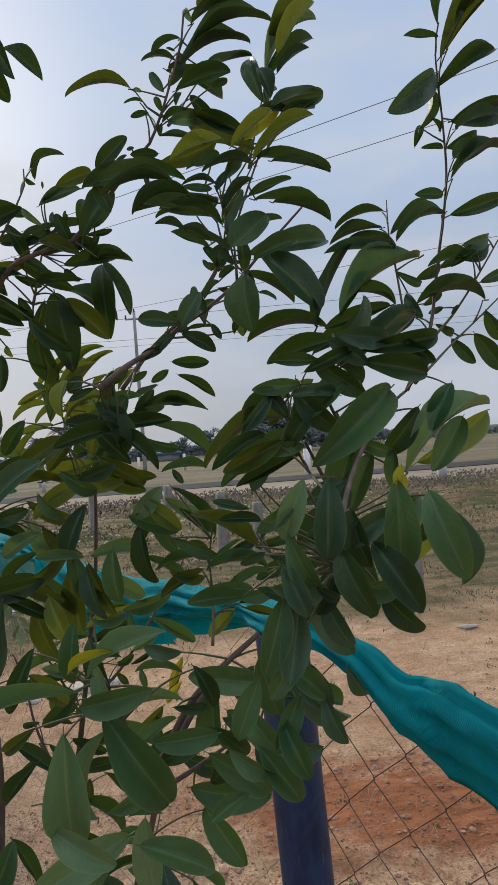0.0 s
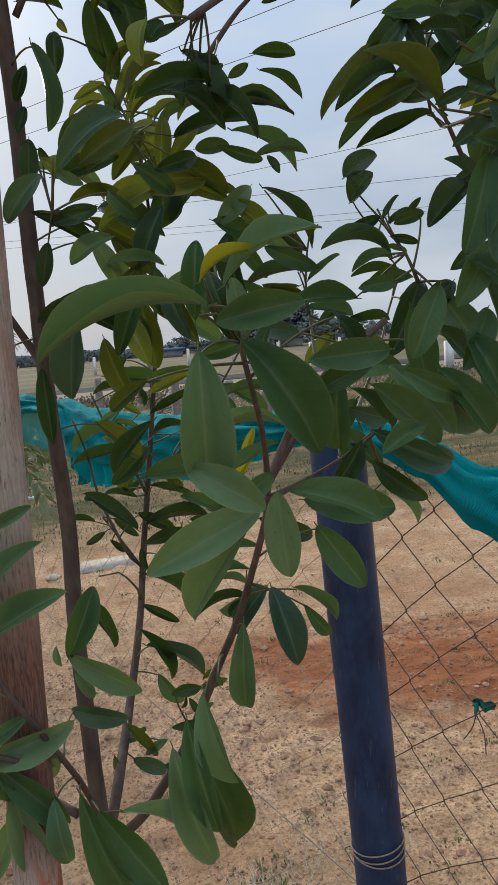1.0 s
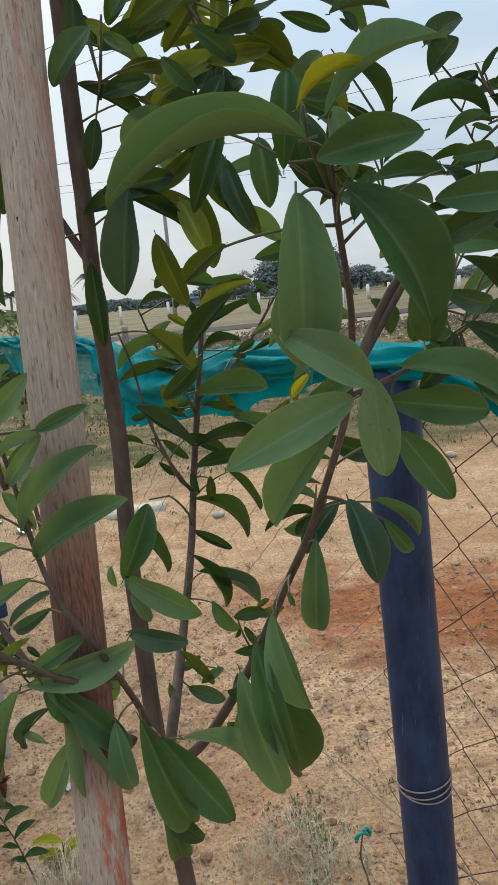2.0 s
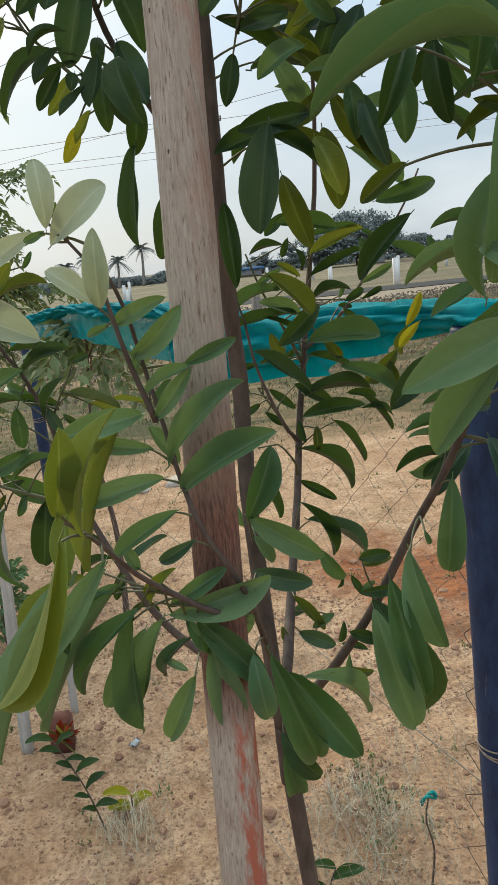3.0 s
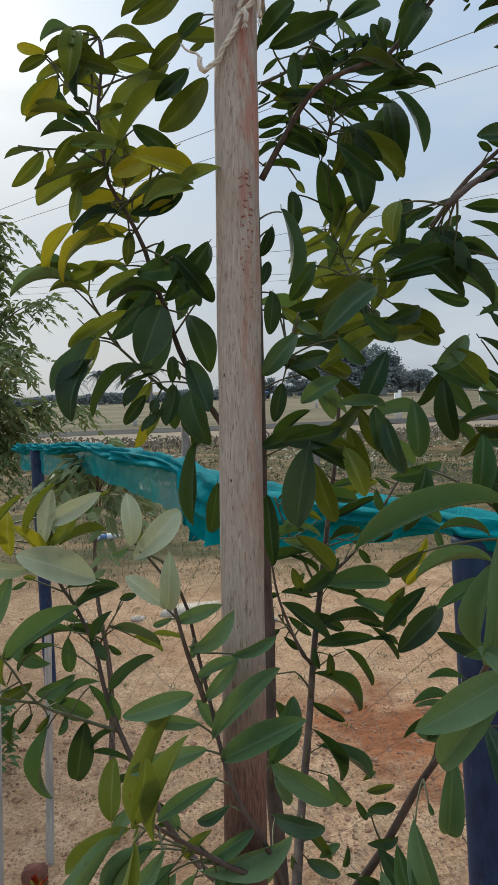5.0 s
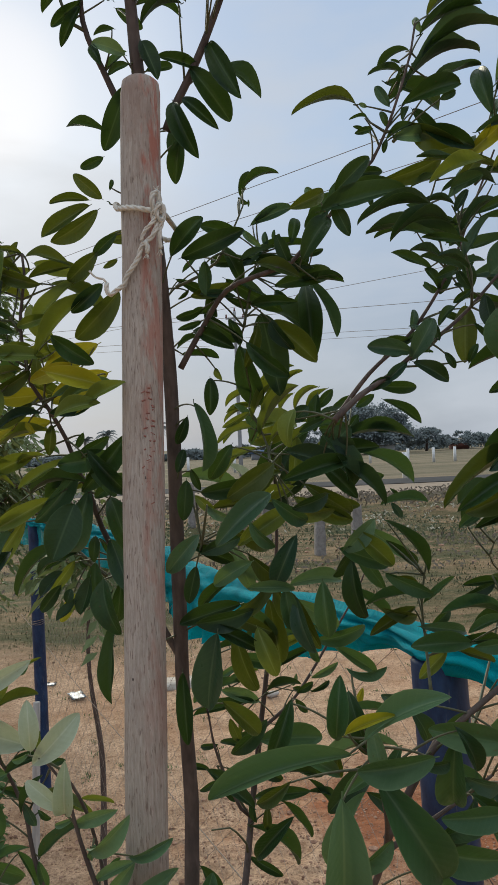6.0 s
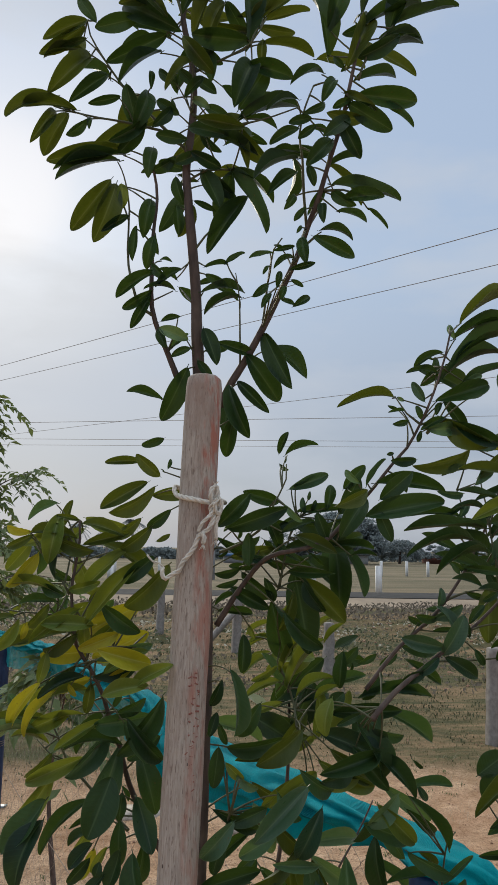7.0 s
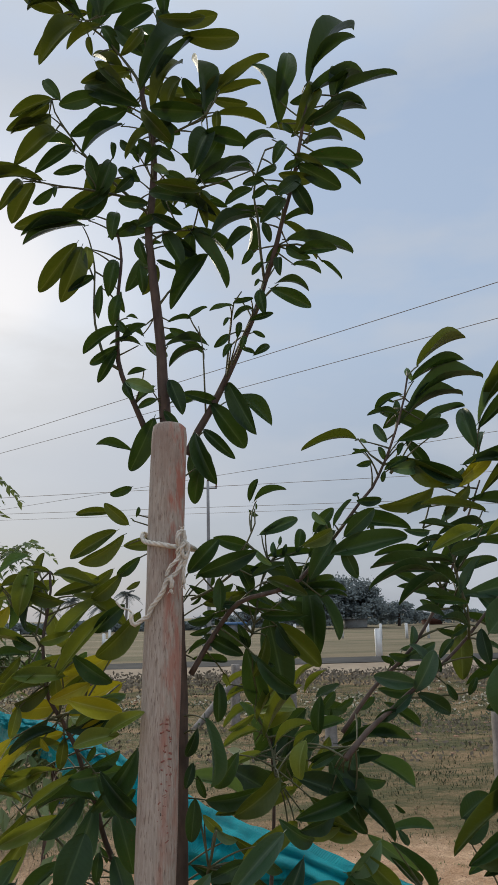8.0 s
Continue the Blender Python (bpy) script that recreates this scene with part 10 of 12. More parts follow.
leaf((0.325, -0.010, 1.561), (0.332, -0.028, 1.512), 0.031)
leaf((0.311, -0.000, 1.581), (0.300, -0.004, 1.570), 0.017, "yellow")
leaf((0.297, -0.000, 1.526), (0.306, -0.006, 1.492), 0.019)
leaf((0.369, 0.010, 1.813), (0.398, 0.002, 1.819), 0.013)
leaf((0.366, 0.010, 1.793), (0.381, 0.004, 1.804), 0.014)
leaf((0.363, 0.010, 1.778), (0.403, 0.014, 1.801), 0.010)
leaf((0.357, 0.010, 1.756), (0.317, 0.002, 1.736), 0.010)
leaf((0.216, -0.060, 1.714), (0.242, -0.072, 1.680), 0.019)
leaf((0.203, -0.060, 1.702), (0.203, -0.065, 1.670), 0.021)
leaf((0.223, -0.060, 1.765), (0.257, -0.058, 1.759), 0.007)
leaf((0.222, -0.060, 1.742), (0.257, -0.052, 1.733), 0.006)
leaf((0.177, -0.060, 1.746), (0.144, -0.068, 1.734), 0.006)
leaf((0.186, -0.060, 1.735), (0.162, -0.060, 1.738), 0.005)
leaf((0.186, -0.060, 1.721), (0.168, -0.066, 1.727), 0.006)
leaf((0.197, -0.060, 1.777), (0.166, -0.064, 1.765), 0.009, "young")
leaf((0.201, -0.060, 1.773), (0.224, -0.067, 1.790), 0.008, "young")
leaf((0.213, -0.060, 1.766), (0.247, -0.068, 1.787), 0.008, "young")
leaf((0.225, -0.060, 1.795), (0.256, -0.053, 1.807), 0.011)
leaf((0.230, -0.060, 1.814), (0.248, -0.066, 1.825), 0.008)
leaf((0.231, -0.060, 1.825), (0.252, -0.069, 1.849), 0.012, "young")
leaf((0.225, -0.060, 1.800), (0.221, -0.056, 1.819), 0.010)
leaf((0.209, -0.060, 1.711), (0.235, -0.060, 1.720), 0.012)
leaf((0.197, -0.060, 1.718), (0.218, -0.054, 1.738), 0.019)
leaf((0.275, 0.010, 1.538), (0.281, -0.005, 1.492), 0.022)
leaf((0.294, -0.000, 1.538), (0.299, -0.015, 1.496), 0.026)
leaf((0.218, 0.070, 1.590), (0.240, 0.071, 1.604), 0.017)
leaf((0.221, 0.070, 1.575), (0.235, 0.062, 1.590), 0.019)
leaf((0.174, 0.050, 1.457), (0.183, 0.049, 1.436), 0.014)
leaf((0.211, 0.050, 1.454), (0.196, 0.053, 1.432), 0.015)
leaf((0.119, 0.220, 1.594), (0.140, 0.221, 1.617), 0.020)
leaf((0.116, -0.000, 1.641), (0.131, -0.000, 1.608), 0.020)
leaf((-0.034, 0.020, 1.605), (-0.046, 0.009, 1.573), 0.022)
leaf((-0.075, 0.030, 1.589), (-0.099, 0.026, 1.558), 0.020)
leaf((-0.042, 0.030, 1.570), (-0.060, 0.031, 1.561), 0.008)
leaf((-0.045, 0.030, 1.563), (-0.059, 0.030, 1.548), 0.011)
leaf((-0.028, 0.030, 1.559), (-0.034, 0.028, 1.536), 0.012)
leaf((-0.015, 0.030, 1.549), (-0.018, 0.034, 1.527), 0.014)
leaf((-0.036, 0.030, 1.546), (-0.049, 0.027, 1.533), 0.008)
leaf((0.091, 0.200, 1.669), (0.061, 0.203, 1.657), 0.007, "young")
leaf((0.088, 0.200, 1.682), (0.063, 0.204, 1.670), 0.006, "young")
leaf((0.090, 0.200, 1.685), (0.105, 0.202, 1.693), 0.007, "young")
leaf((0.094, 0.200, 1.665), (0.125, 0.184, 1.696), 0.007, "young")
leaf((0.123, 0.210, 1.680), (0.110, 0.214, 1.664), 0.007, "young")
leaf((0.151, 0.200, 1.682), (0.131, 0.200, 1.664), 0.006, "young")
leaf((0.146, 0.220, 1.685), (0.124, 0.218, 1.665), 0.006, "young")
leaf((0.084, 0.200, 1.653), (0.059, 0.193, 1.639), 0.008, "young")
leaf((0.122, 0.210, 1.650), (0.081, 0.210, 1.641), 0.020, "young")
leaf((0.135, 0.220, 1.648), (0.088, 0.225, 1.606), 0.024)
leaf((0.063, 0.200, 1.620), (0.079, 0.200, 1.602), 0.014, "pale")
leaf((0.130, -0.000, 1.624), (0.090, -0.012, 1.615), 0.012)
leaf((0.115, 0.010, 1.625), (0.135, 0.000, 1.602), 0.010)
leaf((0.136, 0.020, 1.645), (0.119, 0.019, 1.629), 0.019)
leaf((0.125, 0.010, 1.622), (0.151, -0.001, 1.597), 0.011)
leaf((0.100, -0.000, 1.656), (0.095, -0.000, 1.634), 0.012, "young")
leaf((0.116, -0.010, 1.649), (0.101, -0.010, 1.642), 0.005)
leaf((0.059, 0.210, 1.588), (0.114, 0.211, 1.580), 0.017)
leaf((0.065, 0.200, 1.604), (0.106, 0.188, 1.579), 0.023)
leaf((0.145, 0.220, 1.648), (0.171, 0.211, 1.649), 0.014)
leaf((0.167, 0.220, 1.668), (0.145, 0.217, 1.657), 0.012)
# </plant>


def gather_spare():
    for key, items in spare.items():
        if not items:
            continue
        verts, faces, uvs = [], [], []
        for m, me in items:
            o = len(verts)
            verts += [tuple(m @ v.co) for v in me.vertices]
            faces += [tuple(o + k for k in p.vertices) for p in me.polygons]
            uvs += [tuple(d.uv) for d in me.uv_layers[0].data]
        me = bpy.data.meshes.new("foliage")
        me.from_pydata(verts, [], faces)
        me.uv_layers.new(name="UVMap")
        me.uv_layers[0].data.foreach_set("uv", [c for uv in uvs for c in uv])
        me.materials.append(LEAF[key])
        for p in me.polygons:
            p.use_smooth = True
        ob = new("foliage", me)
        ob.parent = fruit_tree
        ob.matrix_parent_inverse = Matrix.Translation(fruit_tree.location).inverted()
        tagged(ob, kind="stuff")


gather_spare()


def leaf_twigs():
    """Thin twigs that join the leaves standing off a branch to the branch nearest below."""
    spots = np.array([p for path, _ in limb_paths for p in path])
    owner = [ob for path, ob in limb_paths for _ in path]
    twig_rng = random.Random(12)
    for ob, at in leaf_objects:
        k = int(np.linalg.norm(spots - np.array(at), axis=1).argmin())
        ob.parent = owner[k]
        ob.matrix_parent_inverse = Matrix()
    for base, tip in loose_leaves:
        b = np.array(base)
        gap = np.linalg.norm(spots - b, axis=1)
        # a twig leaves the branch a little below and bends up to the leaf
        cost = gap + 0.6 * np.maximum(0.0, spots[:, 2] - b[2] + 0.3 * gap)
        k = int(twig_rng.choice(np.flatnonzero(cost < cost.min() + 0.014).tolist()))
        if gap[k] < 0.006 or gap[k] > 0.045:
            continue
        a, out, reach = Vector(spots[k].tolist()), (tip - base).normalized(), float(gap[k])
        end = base + out * 0.002
        bend = a.lerp(end, 0.6) - out * 0.10 * reach + Vector((0, 0, 0.05 * reach))
        path = [a * (1 - t) ** 2 + bend * (2 * t * (1 - t)) + end * t * t for t in lin(0, 1, 9)]
        bm = bmesh.new()
        tube(bm, path, lin(0.00075, 0.00045, 9), 5)
        ob = part("twig", bm, TWIG, None)
        ob.parent = owner[k]
        ob.matrix_parent_inverse = Matrix()


leaf_twigs()


# ---- fence: posts, chain link, shade net ----
FENCE_A, FENCE_B = Vector((0.328, 0.472, 0)), Vector((-0.85, 3.24, 0))
FENCE_DIR = (FENCE_B - FENCE_A).normalized()
FENCE_OUT = Vector((FENCE_DIR.y, -FENCE_DIR.x, 0))


def on_fence(s, z, out=0.0):
    return FENCE_A + FENCE_DIR * s + FENCE_OUT * out + Vector((0, 0, z))


def fence_post(s, height, radius):
    root = thing("fence_post", "round steel fence post painted dark blue, scuffed, with binding wire", "post", "blue fence posts", at=on_fence(s, 0))
    bm = bmesh.new()
    zs = lin(-0.05, height, 30)
    lean = -0.036 if s == 0 else 0.0
    pts = [Vector((lean * (z - 1.0), 0, z)) for z in zs] + [Vector((lean * (height - 1.0), 0, height + 0.004))]
    tube(bm, pts, [radius] * 30 + [radius * 0.9], 28, 0.02, s)
    part("pipe", bm, BLUE, root)
    for z in (0.82,):
        for k in range(3):
            bm = bmesh.new()
            ring = [Vector((lean * (z - 1.0) + math.cos(a) * (radius + 0.0015), math.sin(a) * (radius + 0.0015), z + 0.005 * k + 0.006 * math.sin(a + k))) for a in lin(0, 2 * math.pi, 30)]
            tube(bm, ring, [0.0011] * 30, 5)
            part("binding_wire", bm, WIRE, root)
    return root


fence_post(0.0, 1.362, 0.0335)
fence_post((FENCE_B - FENCE_A).length, 1.30, 0.03)


def net_profile(s):
    """Top and bottom of the bundled net at s metres along the fence."""
    keys = ((-1.0, 1.24, 1.12), (-0.33, 1.330, 1.245), (-0.27, 1.340, 1.258), (-0.24, 1.348, 1.270), (-0.20, 1.346, 1.285), (-0.12, 1.368, 1.334), (-0.05, 1.388, 1.358), (0.06, 1.388, 1.350), (0.28, 1.380, 1.305), (0.45, 1.370, 1.262), (0.7, 1.364, 1.222), (0.87, 1.366, 1.198), (0.97, 1.368, 1.185), (1.05, 1.378, 1.24), (1.3, 1.384, 1.245), (1.79, 1.378, 1.255), (2.04, 1.372, 1.26), (3.0, 1.32, 1.18), (3.6, 1.29, 1.15))
    for (s0, t0, b0), (s1, t1, b1) in zip(keys, keys[1:]):
        if s <= s1:
            f = max(0.0, (s - s0) / (s1 - s0))
            f = f * f * (3 - 2 * f)
            return t0 + (t1 - t0) * f, b0 + (b1 - b0) * f
    return keys[-1][1:]


def build_chain_link():
    root = thing("chain_link_fence", "rusty grey chain-link wire mesh stretched between the posts", "fence", at=on_fence(0, 0))
    inv = Matrix.Translation(root.location).inverted()
    half_w, half_h = 0.0525, 0.0455
    levels = [0.0145 + half_h * k for k in range(30)]
    for k in range(-20, 66):
        s0 = k * half_w
        near = s0 < 0.1
        pts = []
        for i, z in enumerate(levels):
            side = (i + k) % 2
            # the mesh sags and is pulled out of square
            sx = s0 + side * half_w
            sx, z = sx + 0.012 * noise.noise(Vector((sx * 7, z * 4, 2.0))), z + 0.010 * noise.noise(Vector((sx * 6, z * 4, 7.0)))
            into = -1 if side else 1
            # hooked round its neighbour at each knot
            pts.append(on_fence(sx + into * 0.0020, z - 0.0025, 0.034 + into * 0.0012))
            pts.append(on_fence(sx - into * 0.0010, z, 0.034 - into * 0.0012))
            pts.append(on_fence(sx + into * 0.0020, z + 0.0025, 0.034 + into * 0.0012))
        bm = bmesh.new()
        tube(bm, pts, [0.00085 if near else 0.0005] * len(pts), 4)
        ob = part("wire", bm, RUSTY if near else WIRE, root)
        ob.matrix_parent_inverse = inv
    for z in (0.03, 0.70, 1.34):
        bm = bmesh.new()
        pts = [on_fence(s, (sum(net_profile(s)) / 2 if z > 1 and s < 0.1 else z) + 0.008 * math.sin(s * 2.1), 0.033 if s > 0.1 or z < 1 else 0.012) for s in lin(-1.02, 3.8, 60)]
        tube(bm, pts, [0.0014] * 60, 5)
        ob = part("line_wire", bm, WIRE, root)
        ob.matrix_parent_inverse = inv


build_chain_link()


def build_net():
    root = thing("shade_net", "bunched teal shade net draped along the fence top", "net", at=on_fence(0, 1.3))
    count, around = 420, 34
    ss = lin(-0.85, 3.6, count)
    bm = bmesh.new()
    uv = bm.loops.layers.uv.new("UVMap")
    rings = []
    for s in ss:
        top, low = net_profile(s)
        low = top - (top - low) * (1.0 if s < 0.0 else (0.66 if s < 1.0 else 0.26) - 0.08 * math.sin(s * 7))
        flat = min(1.0, max(0.0, (0.02 - s) / 0.10))
        mid, half = (top + low) / 2, (top - low) / 2
        ring = []
        for k in range(around):
            a = 2 * math.pi * k / around
            # folds run lengthways and wander
            f = 0.022 * (abs(math.sin(3.5 * a + 4.0 * s + 3.5 * noise.noise(Vector((s * 3.6, 0, 1))))) - 0.5) + 0.018 * noise.noise(Vector((s * 4.5, math.cos(a) * 2.2, math.sin(a) * 2.2)))
            f += 0.012 * noise.noise(Vector((s * 17, math.cos(a) * 5, math.sin(a) * 5))) + 0.009 * math.exp(-((s + 0.20 + 0.03 * math.sin(a)) / 0.035) ** 2) * math.cos(a * 2)
            wrap = math.exp(-(s / 0.06) ** 2)
            out = 0.006 * (1 - wrap) + (0.022 + 0.022 * wrap + 0.15 * half - 0.014 * flat + f * (1 - 0.6 * max(wrap, flat))) * math.cos(a)
            # a lap of cloth folded over itself, and fine creases along the pulled end
            out += flat * (0.010 * (1 if s < -0.235 + 0.03 * math.sin(a) else 0) + 0.0035 * noise.noise(Vector((s * 9 + math.sin(a) * 1.5, math.sin(a) * 7, 3.0))))
            z = mid + (half + 0.5 * f) * math.sin(a)
            ring.append(bm.verts.new(on_fence(s, z, out)))
        rings.append(ring)
    for i, (a, b) in enumerate(zip(rings, rings[1:])):
        for k in range(around):
            fc = bm.faces.new((a[k], b[k], b[(k + 1) % around], a[(k + 1) % around]))
            for lp, (uu, vv) in zip(fc.loops, ((i, k), (i + 1, k), (i + 1, k + 1), (i, k + 1))):
                lp[uv].uv = (uu * 0.011, vv / around * 0.24)
    bm.faces.new(rings[0][::-1])
    bm.faces.new(rings[-1])
    ob = part("cloth", bm, NET, root)
    ob.matrix_parent_inverse = Matrix.Translation(root.location).inverted()
    # the skirt of the net, hanging in pleats under the roll: doubled cloth near the post, single beyond
    for s0, s1, count, cloth in ((0.02, 1.04, 150, NET), (1.04, 3.6, 280, NET_THIN)):
        bm = bmesh.new()
        uv = bm.loops.layers.uv.new("UVMap")
        cols = []
        for s in lin(s0, s1, count):
            top, low = net_profile(s)
            col = []
            for j in range(9):
                t = j / 8
                pleat = (0.012 if s < 1.04 else 0.003) * math.sin(s * 46 + 7 * noise.noise(Vector((s * 3, 0, 5))) + t * 1.5) + 0.012 * noise.noise(Vector((s * 9, t * 2, 2)))
                z = top - 0.02 + (low - top + 0.02) * t + 0.005 * t * noise.noise(Vector((s * 14, 3, 0)))
                wrap = math.exp(-(s / 0.06) ** 2)
                col.append(bm.verts.new(on_fence(s + 0.02 * t * math.sin(s * 12), z, 0.012 + 0.03 * wrap + 0.5 * pleat + t * pleat)))
            cols.append(col)
        for i in range(count - 1):
            for j in range(8):
                fc = bm.faces.new((cols[i][j], cols[i + 1][j], cols[i + 1][j + 1], cols[i][j + 1]))
                for lp, (uu, vv) in zip(fc.loops, ((i, j), (i + 1, j), (i + 1, j + 1), (i, j + 1))):
                    lp[uv].uv = (uu * 0.0086, vv * 0.014)
        ob = part("skirt", bm, cloth, root)
        ob.matrix_parent_inverse = Matrix.Translation(root.location).inverted()
    # loose flap hanging below the bundle
    bm = bmesh.new()
    uv = bm.loops.layers.uv.new("UVMap")
    grid = []
    for i, s in enumerate(lin(0.98, 1.13, 22)):
        col = []
        for j in range(14):
            t = j / 13
            z = 1.33 - t * (0.145 + 0.02 * math.sin(s * 60))
            col.append(bm.verts.new(on_fence(s + 0.02 * t, z, 0.045 + 0.014 * math.sin(i * 1.1 + t * 2) + 0.006 * noise.noise(Vector((s * 40, t * 4, 0))))))
        grid.append(col)
    for i in range(21):
        for j in range(13):
            fc = bm.faces.new((grid[i][j], grid[i + 1][j], grid[i + 1][j + 1], grid[i][j + 1]))
            for lp, (uu, vv) in zip(fc.loops, ((i, j), (i + 1, j), (i + 1, j + 1), (i, j + 1))):
                lp[uv].uv = (uu * 0.007, vv * 0.011)
    bmesh.ops.solidify(bm, geom=bm.faces[:], thickness=0.0015)
    ob = part("flap", bm, NET, root)
    ob.matrix_parent_inverse = Matrix.Translation(root.location).inverted()


build_net()


# ---- things beyond and beside the fence ----
def crooked_post(name, label, group, x, y, height, radius, material, lean=(0, 0), square=False):
    root = thing(name, label, "post", group, at=(x, y, 0))
    bm = bmesh.new()
    n = 16
    pts = [Vector((lean[0] * i / n * height, lean[1] * i / n * height, -0.04 + (height + 0.04) * i / n)) for i in range(n + 1)]
    rad = [radius * (1.05 - 0.2 * i / n) for i in range(n + 1)]
    pts.append(pts[-1] + Vector((0, 0, 0.1 * radius)))
    rad.append(rad[-1] * 0.8)
    tube(bm, pts, rad, 4 if square else 12, 0.14, x * 3)
    part("shaft", bm, material, root)
    return root


crooked_post("wooden_stake", "grey split wooden stake standing in the soil", "garden stakes", -0.722, 1.80, 0.82, 0.019, GREY_WOOD, (0.05, 0.02))
crooked_post("wooden_stake", "thin grey wooden stake beside the clay brick", "garden stakes", -0.60, 1.99, 0.84, 0.013, GREY_WOOD, (0.05, 0.0))


def far_posts():
    for x, y, h in ((2.85, 6.4, 0.86), (1.93, 9.7, 0.75), (1.5, 10.3, 0.9), (0.85, 12.2, 0.95), (-0.5, 14.5, 0.95)):
        root = crooked_post("stone_post", "rough granite fence post standing in the field", "granite fence posts", x, y, h, 0.085, GRANITE, (0.02, 0), True)
    for x, y in ((0.62, 12.0),):
        root = thing("stay_post", "leaning granite stay beside a fence post", "post", "granite stays", at=(x - 0.45, y, 0))
        bm = bmesh.new()
        tube(bm, [Vector((0.62 * t, 0.05 * t, -0.03 + 0.7 * t)) for t in lin(0, 1, 8)], [0.055] * 8, 4, 0.1, x)
        part("shaft", bm, GRANITE, root)
    spots = ((7.5, 28.6, 1.12), (9.8, 21.0, 0.9), (11.2, 53.0, 1.0), (13.1, 49.6, 1.0), (14.8, 49.4, 1.0), (16.2, 49.2, 1.0), (18.5, 49.0, 1.0), (21.0, 48.8, 1.0), (-3.4, 34.2, 0.85), (-4.1, 39.7, 1.0), (-7.3, 49.0, 1.1), (-4.4, 46.0, 1.1), (-1.7, 45.6, 1.1), (1.2, 46.5, 1.1), (4.2, 48.0, 1.1), (7.4, 50.0, 1.1), (-10.5, 49.5, 1.1), (5.6, 32.5, 1.0))
    for x, y, h in spots:
        root = thing("white_post", "whitewashed concrete boundary post in the dry field", "post", "white boundary posts", at=(x, y, 0))
        bm = bmesh.new()
        r = 0.115 if y < 30 else 0.085
        box(bm, (-r, -r, -0.05), (r, r, h), 0.02)
        part("shaft", bm, WHITE_PAINT, root)


far_posts()


def brick_with_flower():
    root = thing("clay_brick", "broken red clay brick set upright in the soil", "brick", at=(-0.60, 1.80, 0))
    bm = bmesh.new()
    box(bm, (-0.035, -0.03, -0.02), (0.035, 0.03, 0.115), 0.008)
    for v in bm.verts:
        v.co += Vector((noise.noise(v.co * 30), noise.noise(v.co * 31 + Vector((3, 0, 0))), noise.noise(v.co * 29))) * 0.006
    part("body", bm, BRICK, root)
    root = thing("marigold", "red and yellow marigold bloom lying against the brick", "flower", at=(-0.580, 1.745, 0.0))
    rng = random.Random(4)
    for i in range(46):
        bm = bmesh.new()
        a, e = rng.uniform(0, 6.28), rng.uniform(-0.2, 1.4)
        d = Vector((math.cos(a) * math.cos(e), math.sin(a) * math.cos(e), math.sin(e)))
        u = d.cross(Vector((0, 0, 1))).normalized()
        c = Vector((0, -0.02, 0.082))
        L = rng.uniform(0.035, 0.06)
        vs = [bm.verts.new(c + d * L * t + u * w * 0.007 + d.cross(u) * 0.002 * math.sin(t * 3)) for t, w in ((0, -0.3), (0, 0.3), (0.7, 1), (1, 0.4), (1, -0.4), (0.7, -1))]
        bm.faces.new(vs)
        bmesh.ops.solidify(bm, geom=bm.faces[:], thickness=0.0008)
        part("petal", bm, LEAF["yellow"] if i % 5 < 2 else PETAL, root)
    bm = bmesh.new()
    tube(bm, smooth_path([(0.03, 0, -0.005), (0.018, -0.004, 0.02), (0, -0.005, 0.045)], 0.006), [0.0022] * len(smooth_path([(0.03, 0, -0.005), (0.018, -0.004, 0.02), (0, -0.005, 0.045)], 0.006)), 6)
    part("stem", bm, LEAF["young"], root)


brick_with_flower()


def small_plant(name, label, x, y, height, lean, pairs, size, kind="green", top="", seed=1):
    root = thing(name, label, "plant", at=(x, y, 0))
    rng = random.Random(seed)
    path = smooth_path([(0, 0, -0.01), (lean[0] * 0.4, lean[1] * 0.4, height * 0.5), (lean[0], lean[1], height)], 0.012)
    bm = bmesh.new()
    tube(bm, path, [0.0028 - 0.0016 * i / len(path) for i in range(len(path))], 6)
    part("stem", bm, BARK, root)
    for i in range(pairs):
        f = 0.25 + 0.75 * i / max(1, pairs - 1)
        p = path[min(len(path) - 1, int(f * (len(path) - 1)))]
        a = rng.uniform(-0.6, 0.6) + (0 if i % 2 else math.pi)
        d = Vector((math.cos(a), math.sin(a) * 0.6, rng.uniform(0.0, 0.6))).normalized()
        L = size * rng.uniform(0.7, 1.1)
        ob = new("leaf", LEAF_MESHES[top if top and f > 0.8 else kind][rng.choice((1, 2))])
        ob.parent = root
        ob.matrix_basis = leaf_pose(p, p + d * L, L * 0.36, Vector((0, -0.5, 1)))
    return root


small_plant("seedling", "thin green seedling with paired leaves in bare soil", -0.415, 1.40, 0.27, (-0.11, 0.03), 11, 0.065, seed=2)
small_plant("seedling", "tiny seedling with fresh yellow leaves in bare soil", -0.345, 1.45, 0.06, (0.0, 0.0), 5, 0.075, "yellow", "yellow", 5)
small_plant("seedling", "low seedling with drooping grey-green leaves", 0.15, 1.10, 0.06, (0.02, 0.0), 3, 0.09, seed=9)


